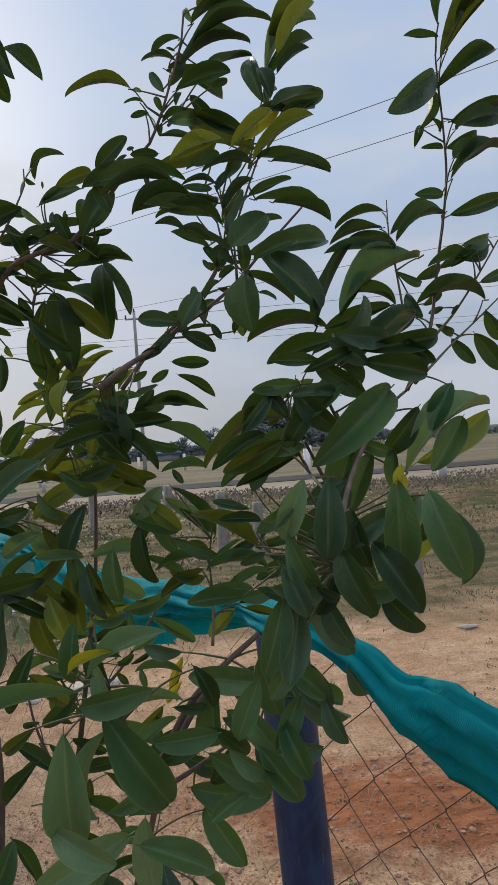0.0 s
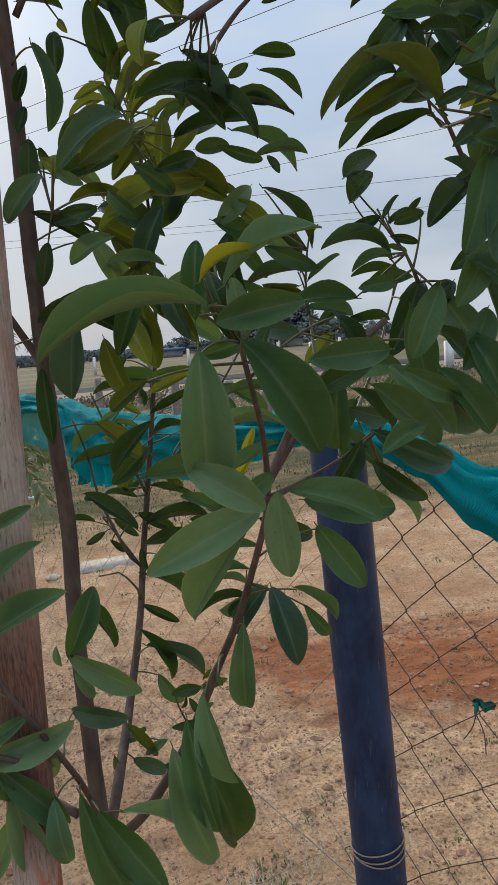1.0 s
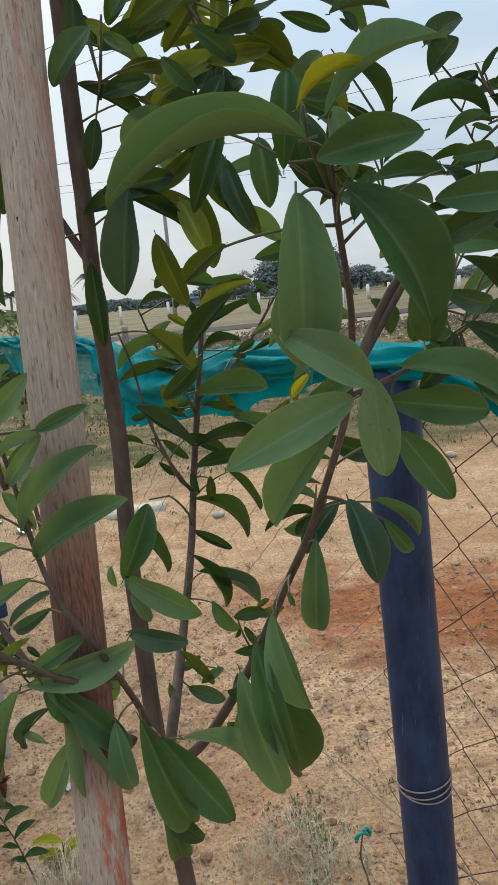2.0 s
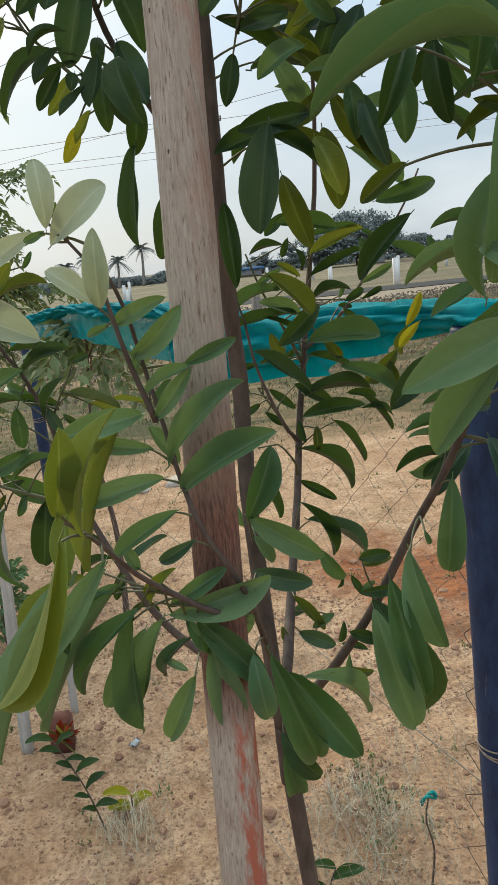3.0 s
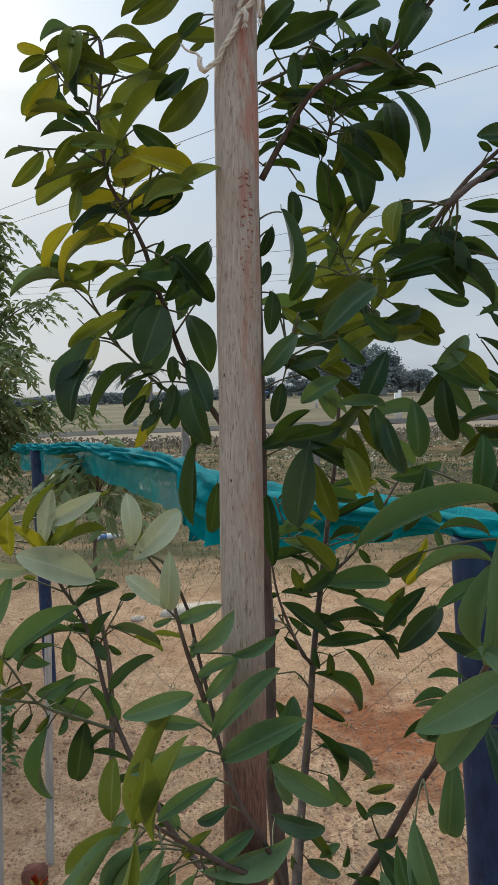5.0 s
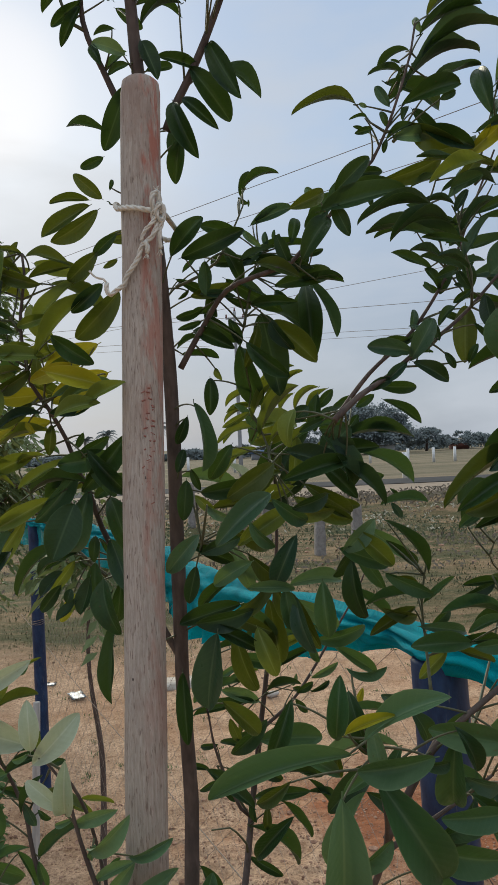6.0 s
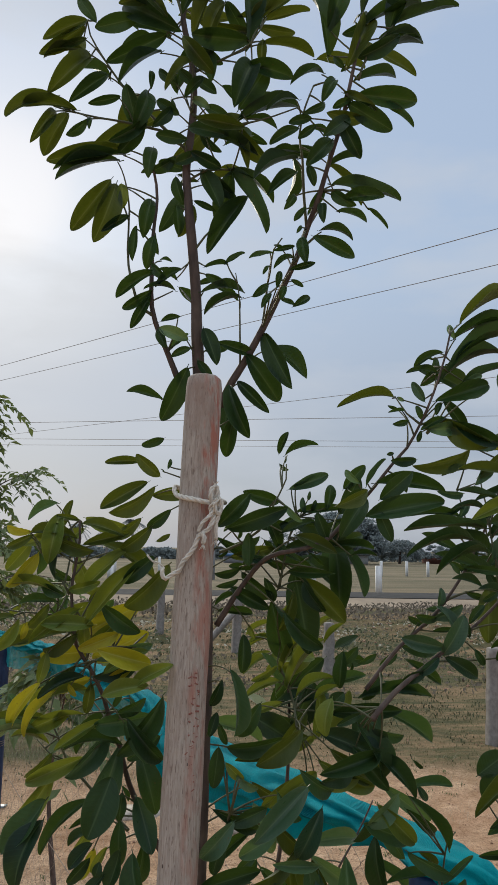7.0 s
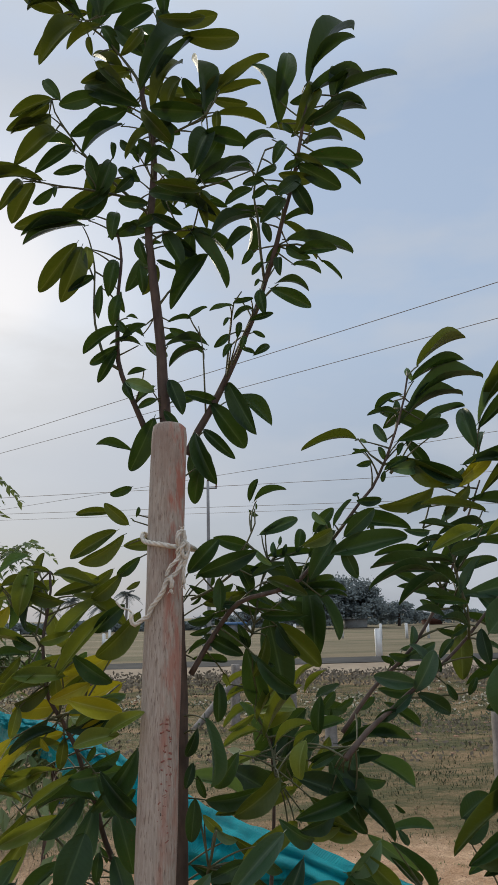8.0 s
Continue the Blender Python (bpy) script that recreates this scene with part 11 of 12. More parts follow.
def leafy_bush(name, label, x, y, height, radius, count, leaf_len, kind, seed):
    root = thing(name, label, "bush", at=(x, y, 0))
    rng = random.Random(seed)
    for _ in range(6):
        a = rng.uniform(0, 6.28)
        bm = bmesh.new()
        path = smooth_path([(0, 0, -0.01), (math.cos(a) * radius * 0.3, math.sin(a) * radius * 0.3, height * 0.5), (math.cos(a) * radius * 0.8, math.sin(a) * radius * 0.8, height * rng.uniform(0.7, 1))], 0.02)
        tube(bm, path, [0.004 - 0.003 * i / len(path) for i in range(len(path))], 5)
        part("stem", bm, BARK, root)
    verts, faces, uvs = [], [], []
    for _ in range(count):
        a, r, z = rng.uniform(0, 6.28), radius * rng.random() ** 0.5, height * (0.15 + 0.85 * rng.random())
        base = Vector((math.cos(a) * r, math.sin(a) * r, z))
        d = Vector((math.cos(a) + rng.uniform(-1, 1), math.sin(a) + rng.uniform(-1, 1), rng.uniform(-0.4, 0.7))).normalized()
        L = leaf_len * rng.uniform(0.6, 1.2)
        m, me = leaf_pose(base, base + d * L, L * 0.42, Vector((rng.uniform(-1, 1), rng.uniform(-1, 1), 1))), LEAF_MESHES[kind][rng.choice((1, 2, 3))]
        o = len(verts)
        verts += [tuple(m @ v.co) for v in me.vertices]
        faces += [tuple(o + k for k in p.vertices) for p in me.polygons]
        uvs += [tuple(q.uv) for q in me.uv_layers[0].data]
    me = bpy.data.meshes.new("leaves")
    me.from_pydata(verts, [], faces)
    me.uv_layers.new(name="UVMap")
    me.uv_layers[0].data.foreach_set("uv", [c for uv in uvs for c in uv])
    me.materials.append(LEAF[kind])
    ob = new("leaves", me)
    ob.parent = root
    tagged(ob, kind="stuff")


leafy_bush("flower_bush", "small dark green leafy bush in bare soil", -0.97, 2.55, 0.34, 0.105, 420, 0.042, "fresh", 21)


def bush_blooms(x, y):
    for k, (dx, dz) in enumerate(((-0.13, 0.20), (-0.10, 0.12))):
        root = thing("red_flower", "small red bloom on a thin stalk beside the bush", "flower", "red flowers", at=(x + dx, y - 0.06, 0))
        stalk = smooth_path([(0.02, 0, -0.01), (0.01, 0, dz * 0.5), (0, 0, dz)], 0.02)
        bm = bmesh.new()
        tube(bm, stalk, [0.002] * len(stalk), 5)
        part("stalk", bm, TWIG, root)
        for i in range(8):
            a = i * 0.785 + k
            bm = bmesh.new()
            d = Vector((math.cos(a), math.sin(a), 0.5)).normalized()
            u = d.cross(Vector((0, 0, 1))).normalized() * 0.007
            c = Vector((0, 0, dz))
            bm.faces.new([bm.verts.new(v) for v in (c, c + d * 0.013 + u, c + d * 0.024, c + d * 0.013 - u)])
            bmesh.ops.solidify(bm, geom=bm.faces[:], thickness=0.001)
            part("petal", bm, PETAL, root)


bush_blooms(-0.97, 2.55)


def feathery_tree(name, label, x, y, height, reach_most, limbs, crown_from, seed):
    """A young tree with hanging sprays of narrow leaflets."""
    root = thing(name, label, "tree", at=(x, y, 0))
    rng = random.Random(seed)
    k0 = height / 2.9
    trunk = smooth_path([(0, 0, -0.05), (0.03 * k0, 0.02, 0.31 * height), (-0.02, 0.0, 0.62 * height), (0.05 * k0, 0.0, height)], 0.06)
    bm = bmesh.new()
    tube(bm, trunk, [(0.03 - 0.022 * i / len(trunk)) * k0 for i in range(len(trunk))], 10, 0.1)
    part("trunk", bm, BARK, root)
    verts, faces = [], []
    for k in range(limbs):
        z0 = rng.uniform(crown_from, 0.93 * height)
        a = rng.uniform(0, 6.28)
        reach = rng.uniform(0.35, 1.0) * reach_most * (1.25 - 0.8 * z0 / height)
        d = Vector((math.cos(a), math.sin(a), 0))
        p0 = Vector((0.02 * k0, 0, z0))
        rise = 0.36 * reach_most
        limb_path = smooth_path([p0, p0 + d * reach * 0.5 + Vector((0, 0, rise * 0.9)), p0 + d * reach + Vector((0, 0, rise + rng.uniform(-0.3, 0.25) * reach_most))], 0.05)
        bm = bmesh.new()
        tube(bm, limb_path, [(0.010 - 0.008 * i / len(limb_path)) * k0 for i in range(len(limb_path))], 5)
        part("limb", bm, BARK, root)
        for q in limb_path[1:]:
            for _ in range(2):
                a2 = rng.uniform(0, 6.28)
                d2 = Vector((math.cos(a2), math.sin(a2), rng.uniform(-0.5, 0.5)))
                ax = [q + d2 * 0.22 * t + Vector((0, 0, -0.14 * t * t)) for t in lin(0, 1, 8)]
                for i, p in enumerate(ax[1:]):
                    for side in (-1, 1):
                        u = d2.cross(Vector((0, 0, 1))).normalized() * side
                        e = (u + d2 * 0.8 + Vector((0, 0, rng.uniform(-1.1, 0.1)))).normalized()
                        L = rng.uniform(0.05, 0.095)
                        w = e.cross(Vector((rng.uniform(-1, 1), rng.uniform(-1, 1), 1))).normalized() * L * 0.22
                        o = len(verts)
                        verts += [tuple(p), tuple(p + e * L * 0.45 + w), tuple(p + e * L - Vector((0, 0, L * 0.2))), tuple(p + e * L * 0.45 - w)]
                        faces.append((o, o + 1, o + 2, o + 3))
    me = bpy.data.meshes.new("foliage")
    me.from_pydata(verts, [], faces)
    me.materials.append(NEEM)
    ob = new("foliage", me)
    ob.parent = root
    tagged(ob, kind="stuff")


feathery_tree("feathery_tree", "young tree with drooping sprays of narrow leaflets beyond the fence", -1.72, 5.2, 2.75, 1.0, 24, 0.55, 17)
feathery_tree("feathery_shrub", "low shrub with fern-like leaflets against the net", -0.46, 2.5, 1.36, 0.24, 7, 1.1, 19)


# ---- distance: palms, trees, poles and wires ----
def palm(x, y, height, seed):
    root = thing("palm_tree", "tall thin palm with a ragged crown in the haze", "tree", "far palms", at=(x, y, 0))
    rng = random.Random(seed)
    pts = [Vector((0.25 * math.sin(t * 2), 0, height * t - 0.1 * (1 - t))) for t in lin(0, 1, 10)]
    bm = bmesh.new()
    tube(bm, pts, [0.2 - 0.06 * t for t in lin(0, 1, 10)], 8, 0.1)
    part("trunk", bm, GRANITE, root)
    for i in range(34):
        a, e = i * 2.4, rng.uniform(-0.6, 1.1)
        d = Vector((math.cos(a) * math.cos(e), math.sin(a) * math.cos(e), math.sin(e)))
        u = d.cross(Vector((0, 0, 1))).normalized()
        bm = bmesh.new()
        L = rng.uniform(1.3, 1.9)
        for t in lin(0.1, 1, 18):
            c = pts[-1] + d * L * t - Vector((0, 0, 0.55 * L * t * t))
            for sd in (-1, 1):
                tip = c + u * sd * 0.42 * (1.1 - 0.6 * t) + d * 0.16 - Vector((0, 0, 0.22))
                bm.faces.new([bm.verts.new(q) for q in (c, c + d * 0.07, tip)])
        part("frond", bm, HAZED_FROND, root)


for k, (x, y, h) in enumerate(((-14.4, 97.5, 3.9), (-10.6, 97.3, 3.4), (-7.4, 96.8, 4.6), (-17.5, 99.0, 3.2))):
    palm(x, y, h, k)


def far_tree(x, y, height, width, label, seed, clumps=70, group="far trees"):
    root = thing("far_tree", label, "tree", group, at=(x, y, 0))
    rng = random.Random(seed)
    bm = bmesh.new()
    tube(bm, [Vector((0.1 * math.sin(t * 3), 0, -0.1 + height * 0.6 * t)) for t in lin(0, 1, 6)], [0.22 - 0.12 * t for t in lin(0, 1, 6)], 7, 0.1)
    part("trunk", bm, BARK, root)
    for _ in range(5):
        a = rng.uniform(0, 6.28)
        bm = bmesh.new()
        tube(bm, [Vector((math.cos(a) * width * 0.35 * t, math.sin(a) * width * 0.3 * t, height * (0.25 + 0.45 * t))) for t in lin(0, 1, 5)], [0.1 - 0.07 * t for t in lin(0, 1, 5)], 5)
        part("limb", bm, BARK, root)
    verts, faces = [], []
    for _ in range(clumps):
        a, r = rng.uniform(0, 6.28), rng.random() ** 0.5
        hz = height * (0.20 + 0.66 * rng.random() * math.sqrt(max(0.0, 1 - r * r)) + 0.08 * rng.random())
        c = Vector((math.cos(a) * r * width * 0.5, math.sin(a) * r * width * 0.4, hz))
        size = rng.uniform(0.35, 0.7) * height / 5
        for _ in range(110):
            d = Vector((rng.gauss(0, 1), rng.gauss(0, 1), rng.gauss(0, 0.6)))
            p = c + d * size * 0.6
            u = Vector((rng.uniform(-1, 1), rng.uniform(-1, 1), rng.uniform(-1, 1))).normalized() * (0.19 if height > 5 else 0.12)
            v = u.orthogonal().normalized() * u.length * 0.7
            o = len(verts)
            verts += [tuple(p - u), tuple(p + v), tuple(p + u), tuple(p - v)]
            faces.append((o, o + 1, o + 2, o + 3))
    me = bpy.data.meshes.new("crown")
    me.from_pydata(verts, [], faces)
    me.materials.append(HAZED_LEAF)
    ob = new("crown", me)
    ob.parent = root
    tagged(ob, kind="stuff")


far_tree(18.7, 90, 6.8, 10.5, "broad dark spreading tree beyond the fields", 1, 190)
far_tree(12.8, 96, 3.9, 6.5, "low rounded dark tree beside the spreading tree", 2, 60)
far_tree(27.4, 95, 3.7, 5.2, "small round dark tree in the haze", 3, 70)
far_tree(33.6, 98, 2.6, 8.0, "low wide dark tree in the haze", 4, 80)
far_tree(8.0, 99, 3.0, 5.0, "small round dark tree in the haze", 5, 40)
far_tree(3.0, 100, 2.6, 5.0, "small round dark tree in the haze", 6, 40)


def hedge_row(y, x0, x1, height, material, label, seed, count, size, patchy=False):
    """A far belt of scrub: one object of many small leaves."""
    rng = random.Random(seed)
    verts, faces = [], []
    for _ in range(count):
        x = rng.uniform(x0, x1)
        top = height * (0.55 + 0.6 * abs(noise.noise(Vector((x * 0.11, seed, 0)))) + 0.25 * noise.noise(Vector((x * 0.5, seed, 3))))
        off = rng.uniform(-1, 1) * 2.0
        if patchy and noise.noise(Vector((x * 0.6, (y + off) * 1.5, seed))) < 0.05:
            continue
        p = Vector((x, y + off, (relief(x, y + off) if patchy else 0.0) + top * rng.random() ** 0.7))
        u = Vector((rng.uniform(-1, 1), rng.uniform(-0.4, 0.4), rng.uniform(-1, 1))).normalized() * size * rng.uniform(0.6, 1.4)
        v = u.orthogonal().normalized() * size * 0.6
        o = len(verts)
        verts += [tuple(p - u), tuple(p + v), tuple(p + u), tuple(p - v)]
        faces.append((o, o + 1, o + 2, o + 3))
    me = bpy.data.meshes.new("scrub")
    me.from_pydata(verts, [], faces)
    me.materials.append(material)
    tagged(new("scrub", me), label, "scrub", kind="stuff")


hedge_row(104, -70, 4, 1.9, HAZED_LEAF, "hazy belt of scrub and low trees on the horizon", 5, 16000, 0.24)
hedge_row(108, 4, 90, 2.0, HAZED_LEAF, "hazy belt of scrub and low trees on the horizon", 6, 14000, 0.22)
hedge_row(19.8, -14, 20, 0.34, BRUSH, "dry brown brush in the ditch below the road", 8, 9000, 0.05)


for y, x0, x1, height, cloth, label, seed, count in (
        (17.2, -9, 14, 0.22, BRUSH, "dry brown brush on the bank below the road", 11, 5000),
        (15.0, -7, 12, 0.16, DRY, "pale dry grass clumps on the bank below the road", 12, 2600),
        (13.4, -6, 10, 0.16, WEED, "dark green scrub along the field's edge", 13, 3600),
        (10.2, -3, 8, 0.10, BRUSH, "low dry brush in the field", 14, 2400)):
    hedge_row(y, x0, x1, height, cloth, label, seed, count, 0.035, True)


def far_buildings():
    root = thing("far_shed", "small shed with a blue sheet roof on the horizon", "shed", at=(5.4, 85, 0))
    bm = bmesh.new()
    box(bm, (-1.3, -1, 0), (1.3, 1, 0.75), 0.02)
    part("wall", bm, CONCRETE, root)
    bm = bmesh.new()
    box(bm, (-1.6, -1.3, 0.75), (1.6, 1.3, 1.05), 0.03)
    part("roof", bm, SHED, root, "blue sheet roof")
    root = thing("far_house", "low whitewashed house among trees in the haze", "house", at=(21.0, 92.5, 0))
    bm = bmesh.new()
    box(bm, (-1.3, -1.5, 0), (1.3, 1.5, 0.95), 0.03)
    part("wall", bm, WHITE_PAINT, root)
    bm = bmesh.new()
    box(bm, (-1.5, -1.8, 0.95), (1.5, 1.8, 1.05), 0.03)
    part("roof", bm, CONCRETE, root)
    root = thing("far_house", "low orange-walled house on the horizon", "house", at=(33, 99, 0))
    bm = bmesh.new()
    box(bm, (-0.9, -1.5, 0), (0.9, 1.5, 0.8), 0.03)
    part("wall", bm, BRICK, root)


far_buildings()


def utility_pole(x, y, height):
    root = thing("utility_pole", "slim concrete utility pole with a crossarm and insulators", "pole", "utility poles", at=(x, y, 0))
    bm = bmesh.new()
    tube(bm, [Vector((0, 0, height * t - 0.1 * (1 - t))) for t in lin(0, 1, 6)], [0.12 - 0.04 * t for t in lin(0, 1, 6)], 8)
    part("shaft", bm, CONCRETE, root)
    bm = bmesh.new()
    box(bm, (-0.5, -0.04, height - 0.42), (0.5, 0.04, height - 0.34), 0.01)
    part("crossarm", bm, CONCRETE, root)
    for dx in (-0.46, 0, 0.46):
        bm = bmesh.new()
        zt = height - 0.34 if dx else height
        tube(bm, [Vector((dx, 0, zt + 0.2 * t)) for t in lin(0, 1, 5)], [0.05, 0.06, 0.035, 0.05, 0.02], 8)
        part("insulator", bm, BRICK, root)


utility_pole(1.38, 40, 9.0)
for x, y, height in ((30, 40, 9.8), (-45, 60, 9.8), (62, 52, 10.0), (-60, 72, 10.0)):
    utility_pole(x, y, height)


def power_line(a, b, sag, radius, label):
    bm = bmesh.new()
    a, b = Vector(a), Vector(b)
    pts = [a + (b - a) * t - Vector((0, 0, sag * 4 * t * (1 - t))) for t in lin(0, 1, 40)]
    tube(bm, pts, [radius] * 40, 5)
    ob = part("power_line", bm, WIRE)
    tagged(ob, label, "cable", "power lines")


for a, b, r in (((16.5, 8.1, 10.0), (-33.5, 59.7, 10.0), 0.011), ((18.0, 10.4, 10.0), (-36.0, 63.4, 10.0), 0.011), ((34, 16.5, 10.0), (-22, 64, 10.0), 0.013), ((30, 40, 10.0), (-45, 60, 10.0), 0.016), ((60, 48, 10.0), (-60, 66.5, 10.0), 0.016), ((62, 52, 10.2), (-60, 72, 10.2), 0.014)):
    power_line(a, b, 0.0, r, "thin overhead power line against the sky")


# ---- pebbles, dry grass, litter ----
def scatter_pebbles():
    rng = random.Random(31)
    ico = bmesh.new()
    bmesh.ops.create_icosphere(ico, subdivisions=1, radius=1)
    bv, bf = [v.co.copy() for v in ico.verts], [[v.index for v in f.verts] for f in ico.faces]
    ico.free()
    verts, faces = [], []
    for i in range(24000):
        y = 0.7 + (2.4 if i % 4 else 6.0) * rng.random()
        x = rng.uniform(-0.7 - 0.35 * y, 0.9 + 0.5 * y)
        s = (0.0016 + 0.0052 * rng.random() ** 3) * (0.7 + 0.15 * y)
        if i % 30 == 1:
            # clods and crusts of dry earth
            s = 0.008 + 0.016 * rng.random() ** 2
        if i % 12 == 0:
            # lumps of earth on the bank below the road
            x, y, s = rng.uniform(-5, 9), rng.uniform(9, 18.5), 0.012 + 0.035 * rng.random() ** 3
        k = Vector((rng.uniform(0.7, 1.3), rng.uniform(0.7, 1.3), rng.uniform(0.4, 0.8))) * s
        o, z = len(verts), relief(x, y)
        verts += [(x + v.x * k.x, y + v.y * k.y, z + v.z * k.z + (0.2 * s if s < 0.011 else -0.1 * s)) for v in bv]
        faces += [tuple(o + i for i in f) for f in bf]
    me = bpy.data.meshes.new("pebbles")
    me.from_pydata(verts, [], faces)
    me.materials.append(CLOD)
    tagged(new("pebbles", me), "small reddish pebbles and clods on the soil", "pebbles", kind="stuff")


scatter_pebbles()


def scatter_grass(name, label, material, seed, spots, per, height, spread, width):
    rng = random.Random(seed)
    verts, faces = [], []
    for x0, y0 in spots(rng):
        for _ in range(per):
            x, y = x0 + rng.gauss(0, spread), y0 + rng.gauss(0, spread)
            h = height * rng.uniform(0.4, 1.3)
            a = rng.uniform(0, 6.28)
            lean = Vector((math.cos(a), math.sin(a), 0)) * h * rng.uniform(0.2, 1.3)
            side = Vector((-math.sin(a), math.cos(a), 0)) * width
            p = Vector((x, y, relief(x, y) - 0.003))
            q = p + lean * 0.4 + Vector((0, 0, h * 0.7))
            r = p + lean + Vector((0, 0, h * 0.9))
            o = len(verts)
            verts += [tuple(p - side), tuple(p + side), tuple(q + side * 0.7), tuple(q - side * 0.7), tuple(r)]
            faces += [(o, o + 1, o + 2, o + 3), (o + 3, o + 2, o + 4)]
    me = bpy.data.meshes.new(name)
    me.from_pydata(verts, [], faces)
    me.materials.append(material)
    tagged(new(name, me), label, "grass", kind="stuff")


scatter_grass("dry_grass", "pale dry grass and twigs lying along the fence foot", DRY, 41,
              lambda g: [(0.42 + g.gauss(0, 0.16), 1.15 + g.gauss(0, 0.22)) for _ in range(40)] + [(-0.36 + g.gauss(0, 0.05), 1.33 + g.gauss(0, 0.05)) for _ in range(6)] + [(g.uniform(-1.5, 3), g.uniform(1.2, 6)) for _ in range(90)], 20, 0.05, 0.055, 0.0007)
scatter_grass("straw", "pale fallen straw and dead stems below the fence", DRY, 53,
              lambda g: [(0.30 + g.gauss(0, 0.09), 1.27 + g.gauss(0, 0.10)) for _ in range(26)] + [(-0.33 + g.gauss(0, 0.05), 1.38 + g.gauss(0, 0.05)) for _ in range(7)], 22, 0.075, 0.03, 0.0009)
scatter_grass("green_tufts", "small green weeds in the bare soil", SPROUT, 43,
              lambda g: [(g.uniform(-1.2, 3.5), g.uniform(1.3, 6.0)) for _ in range(170)] + [(0.36 + g.gauss(0, 0.08), 1.3 + g.gauss(0, 0.1)) for _ in range(16)], 14, 0.017, 0.020, 0.003)
scatter_grass("weeds", "clumps of dark green weeds in the field", WEED, 59,
              lambda g: [(g.uniform(-4, 9), 5.6 + 13 * g.random()) for _ in range(700)], 30, 0.032, 0.13, 0.005)
scatter_grass("field_grass", "thin green grass over the field", GRASS, 47,
              lambda g: [(g.uniform(-4, 9), g.uniform(5.6, 20)) for _ in range(3400)], 20, 0.026, 0.14, 0.003)


def stone(x, y, size, label):
    bm = bmesh.new()
    bmesh.ops.create_icosphere(bm, subdivisions=2, radius=1)
    for v in bm.verts:
        k = 1 + 0.35 * noise.noise(v.co * 1.4 + Vector((x, y, 0)))
        v.co = Vector((v.co.x * size[0], v.co.y * size[1], v.co.z * size[2])) * k
    bmesh.ops.translate(bm, vec=(0, 0, size[2] * 0.5), verts=bm.verts)
    ob = part("stone", bm, STONE)
    ob.location = (x, y, relief(x, y))
    tagged(ob, label, "stone", "pale stones")


for x, y, s in ((2.3, 5.2, (0.05, 0.04, 0.025)), (2.75, 5.1, (0.09, 0.04, 0.02)), (0.35, 4.4, (0.05, 0.04, 0.02)), (-0.55, 4.6, (0.05, 0.05, 0.02))):
    stone(x, y, s, "pale flat stone lying on the soil")


def teal_tie(s, z):
    root = thing("net_tie", "scrap of teal netting tied to the wire with loose threads", "tie", "teal ties", at=on_fence(s, z, 0.036))
    # a flat rag drawn out along the wire
    bm = bmesh.new()
    along, up = -FENCE_DIR, Vector((0, 0, 1))
    rows = []
    for i in range(13):
        t = i / 12
        wide = 0.0028 + 0.0035 * math.sin(t * 2.9) + 0.0015 * noise.noise(Vector((t * 6, 1, 0)))
        c = along * (-0.004 + 0.030 * t) + up * (0.002 + 0.006 * t + 0.002 * math.sin(t * 9)) + FENCE_OUT * 0.003 * math.sin(t * 7)
        rows.append([bm.verts.new(c + up * wide * v + FENCE_OUT * 0.002 * math.cos(3 * v + t * 5)) for v in (-1, -0.4, 0.3, 1)])
    for p, q in zip(rows, rows[1:]):
        for k in range(3):
            bm.faces.new((p[k], q[k], q[k + 1], p[k + 1]))
    bmesh.ops.solidify(bm, geom=bm.faces[:], thickness=0.0012)
    part("rag", bm, TEALTIE, root)
    bm = bmesh.new()
    tube(bm, [up * (0.004 - 0.016 * t) + along * 0.001 * math.sin(5 * t) for t in lin(0, 1, 8)], [0.0026, 0.0034, 0.003, 0.0022, 0.0026, 0.0022, 0.0016, 0.001], 7)
    part("knot", bm, TEALTIE, root)
    for bend, end, drop in ((-0.006, -0.019, -0.048), (0.010, 0.012, -0.054)):
        bm = bmesh.new()
        pts = smooth_path([up * -0.010, along * bend + up * -0.028, along * end + up * drop], 0.004)
        tube(bm, pts, [0.0007] * len(pts), 5)
        part("thread", bm, RUSTY, root)


def snagged_twig(x, y, height):
    root = thing("dry_twig", "dry brown twig standing in soil with teal net snagged on top", "twig", at=(x, y, relief(x, y)))
    bm = bmesh.new()
    path = smooth_path([(0, 0, -0.01), (0.012, 0.004, height * 0.4), (-0.004, 0, height * 0.75), (0.004, 0, height)], 0.01)
    tube(bm, path, lin(0.003, 0.0016, len(path)), 6)
    part("stem", bm, BARK, root)
    bm = bmesh.new()
    knot = [Vector((0.018 * math.cos(a * 1.1) + 0.004, 0.008 * math.sin(a * 1.3), height - 0.004 + 0.009 * math.sin(a * 2))) for a in lin(0, 9.3, 40)]
    tube(bm, knot, [0.0035] * 40, 6)
    part("net_scrap", bm, TEALTIE, root, "knotted teal net scrap")


snagged_twig(0.384, 1.06, 0.25)


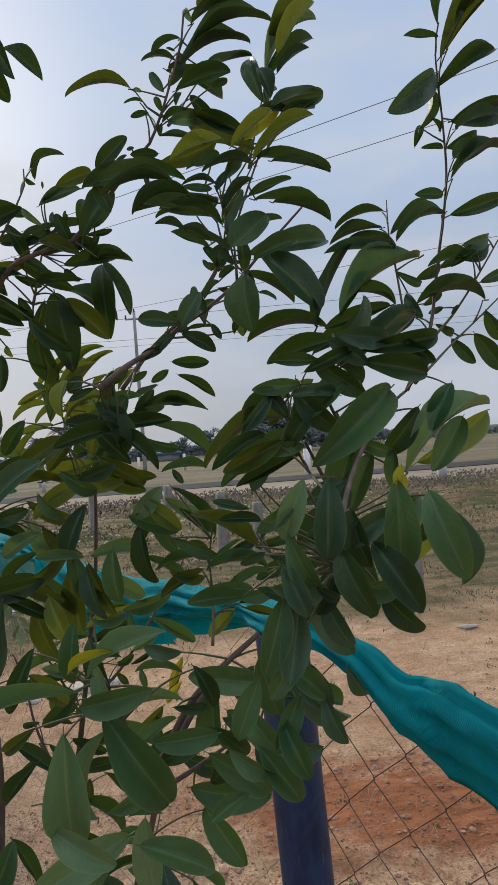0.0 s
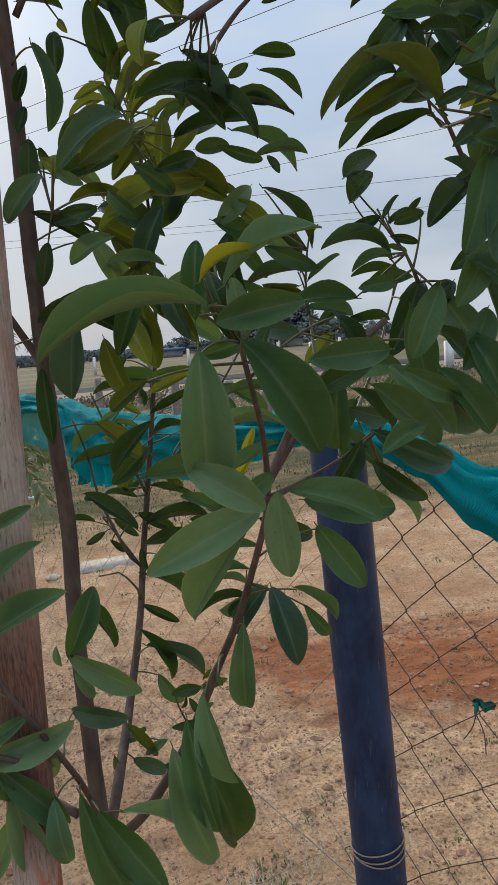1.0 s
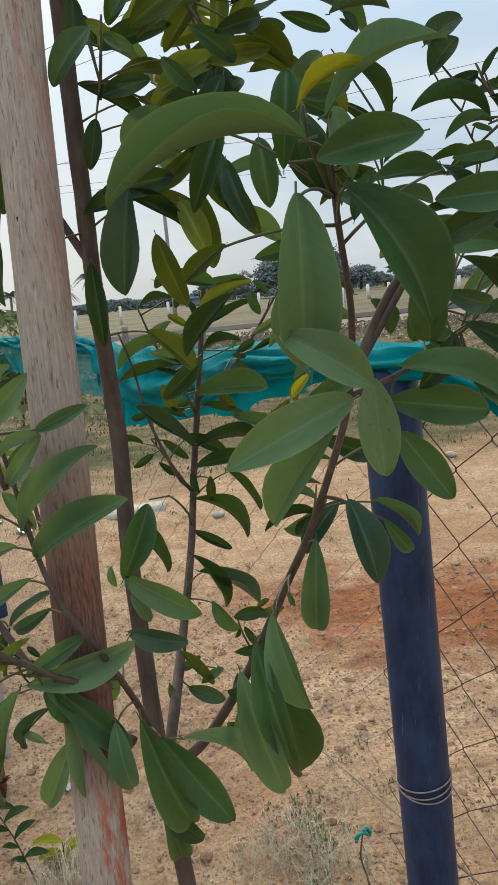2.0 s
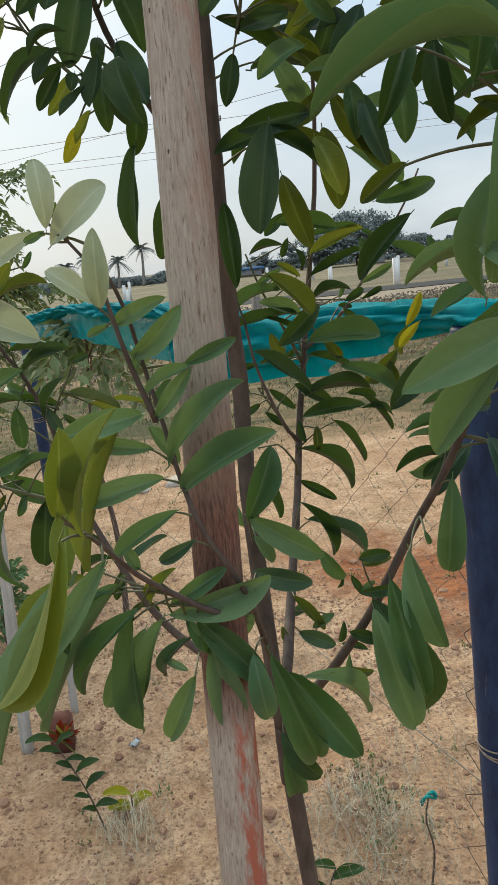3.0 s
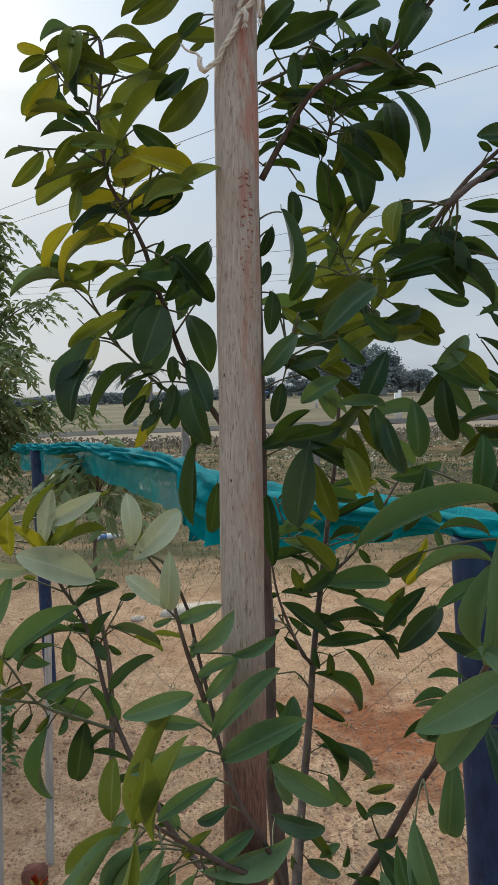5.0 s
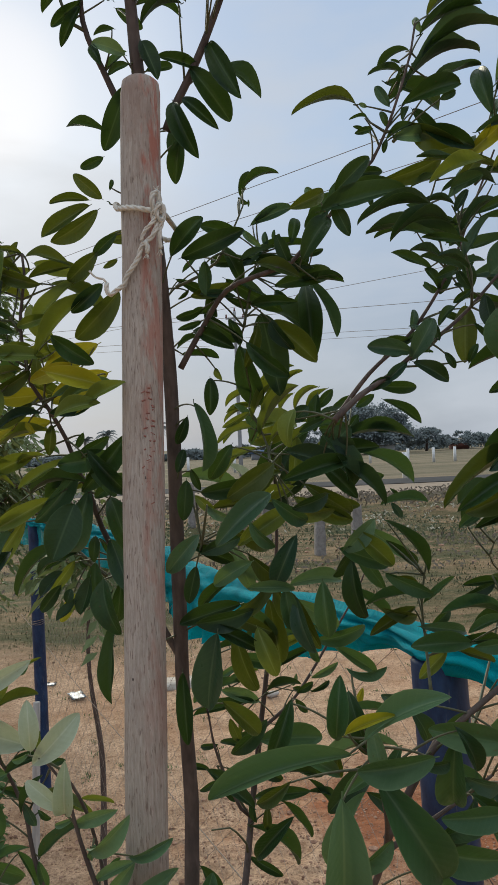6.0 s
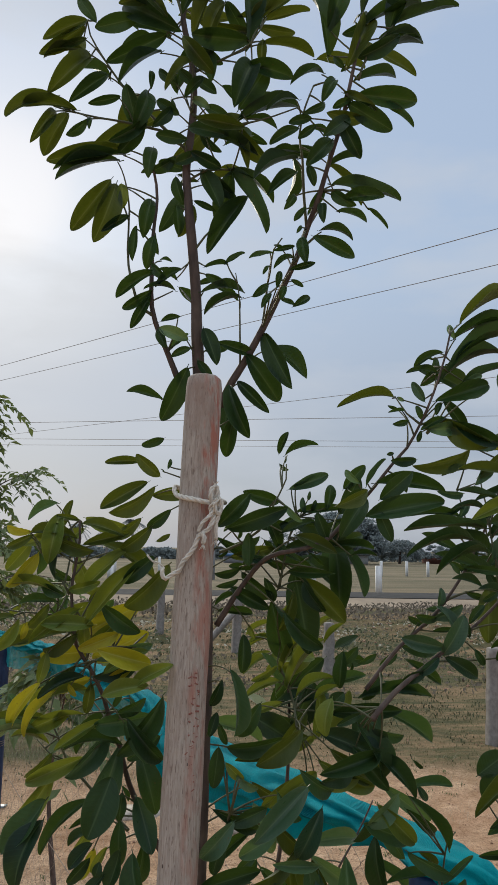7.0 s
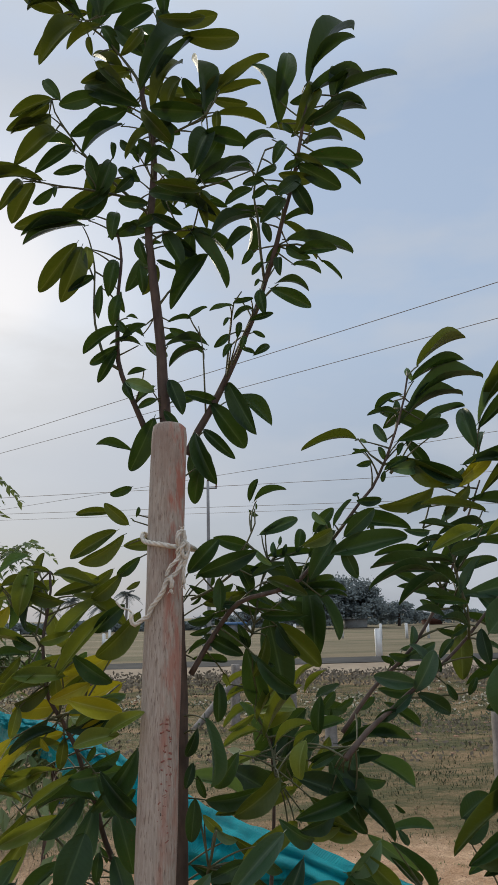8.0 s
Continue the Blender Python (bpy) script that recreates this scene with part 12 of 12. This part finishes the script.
def scrap(x, y, size, seed):
    bm = bmesh.new()
    n = 6
    g = [[bm.verts.new(((i / n - 0.5) * size, (j / n - 0.5) * size * 0.6, 0.006 + 0.012 * noise.noise(Vector((i * 0.9, j * 0.9, seed))))) for j in range(n + 1)] for i in range(n + 1)]
    for i in range(n):
        for j in range(n):
            bm.faces.new((g[i][j], g[i + 1][j], g[i + 1][j + 1], g[i][j + 1]))
    bmesh.ops.solidify(bm, geom=bm.faces[:], thickness=0.001)
    ob = part("plastic_scrap", bm, PLASTIC)
    ob.location = (x, y, relief(x, y) + 0.004)
    ob.rotation_euler = (0, 0, seed)
    tagged(ob, "crumpled scrap of pale plastic on the soil", "litter", "plastic scraps")


teal_tie(-0.152, 1.066)
scrap(-0.36, 1.72, 0.04, 1.0)


def concrete_slab(x, y):
    bm = bmesh.new()
    box(bm, (-0.2, -0.12, -0.01), (0.2, 0.12, 0.05), 0.006)
    for v in bm.verts:
        v.co.x += 0.12 * v.co.y + 0.02 * noise.noise(v.co * 5)
        v.co.z *= 0.6 + 0.5 * v.co.x
    ob = part("slab", bm, STONE)
    ob.location = (x, y, relief(x, y))
    tagged(ob, "pale broken concrete slab lying flat on the soil", "slab")


concrete_slab(-0.19, 4.75)


def plastic_bottle(x, y, turn):
    root = thing("plastic_bottle", "empty clear plastic bottle with a blue label lying in the grass", "bottle", at=(x, y, relief(x, y) + 0.035))
    root.rotation_euler = (0, 0, turn)
    bm = bmesh.new()
    prof = ((-0.15, 0.03), (-0.145, 0.036), (-0.06, 0.035), (-0.055, 0.033), (0.02, 0.033), (0.025, 0.035), (0.07, 0.034), (0.11, 0.02), (0.125, 0.013), (0.14, 0.013))
    tube(bm, [Vector((a, 0, 0)) for a, _ in prof], [r for _, r in prof], 14)
    part("body", bm, PLASTIC, root)
    bm = bmesh.new()
    tube(bm, [Vector((a, 0, 0)) for a in (-0.05, 0.018)], [0.0345, 0.0345], 14)
    part("label", bm, SHED, root, "blue paper label")
    bm = bmesh.new()
    tube(bm, [Vector((a, 0, 0)) for a in (0.138, 0.158, 0.16)], [0.0155, 0.0155, 0.012], 12)
    part("cap", bm, WHITE_PAINT, root)


plastic_bottle(-1.15, 7.4, 0.2)
scrap(-0.95, 4.6, 0.16, 2.0)
scrap(-1.2, 4.9, 0.1, 3.0)
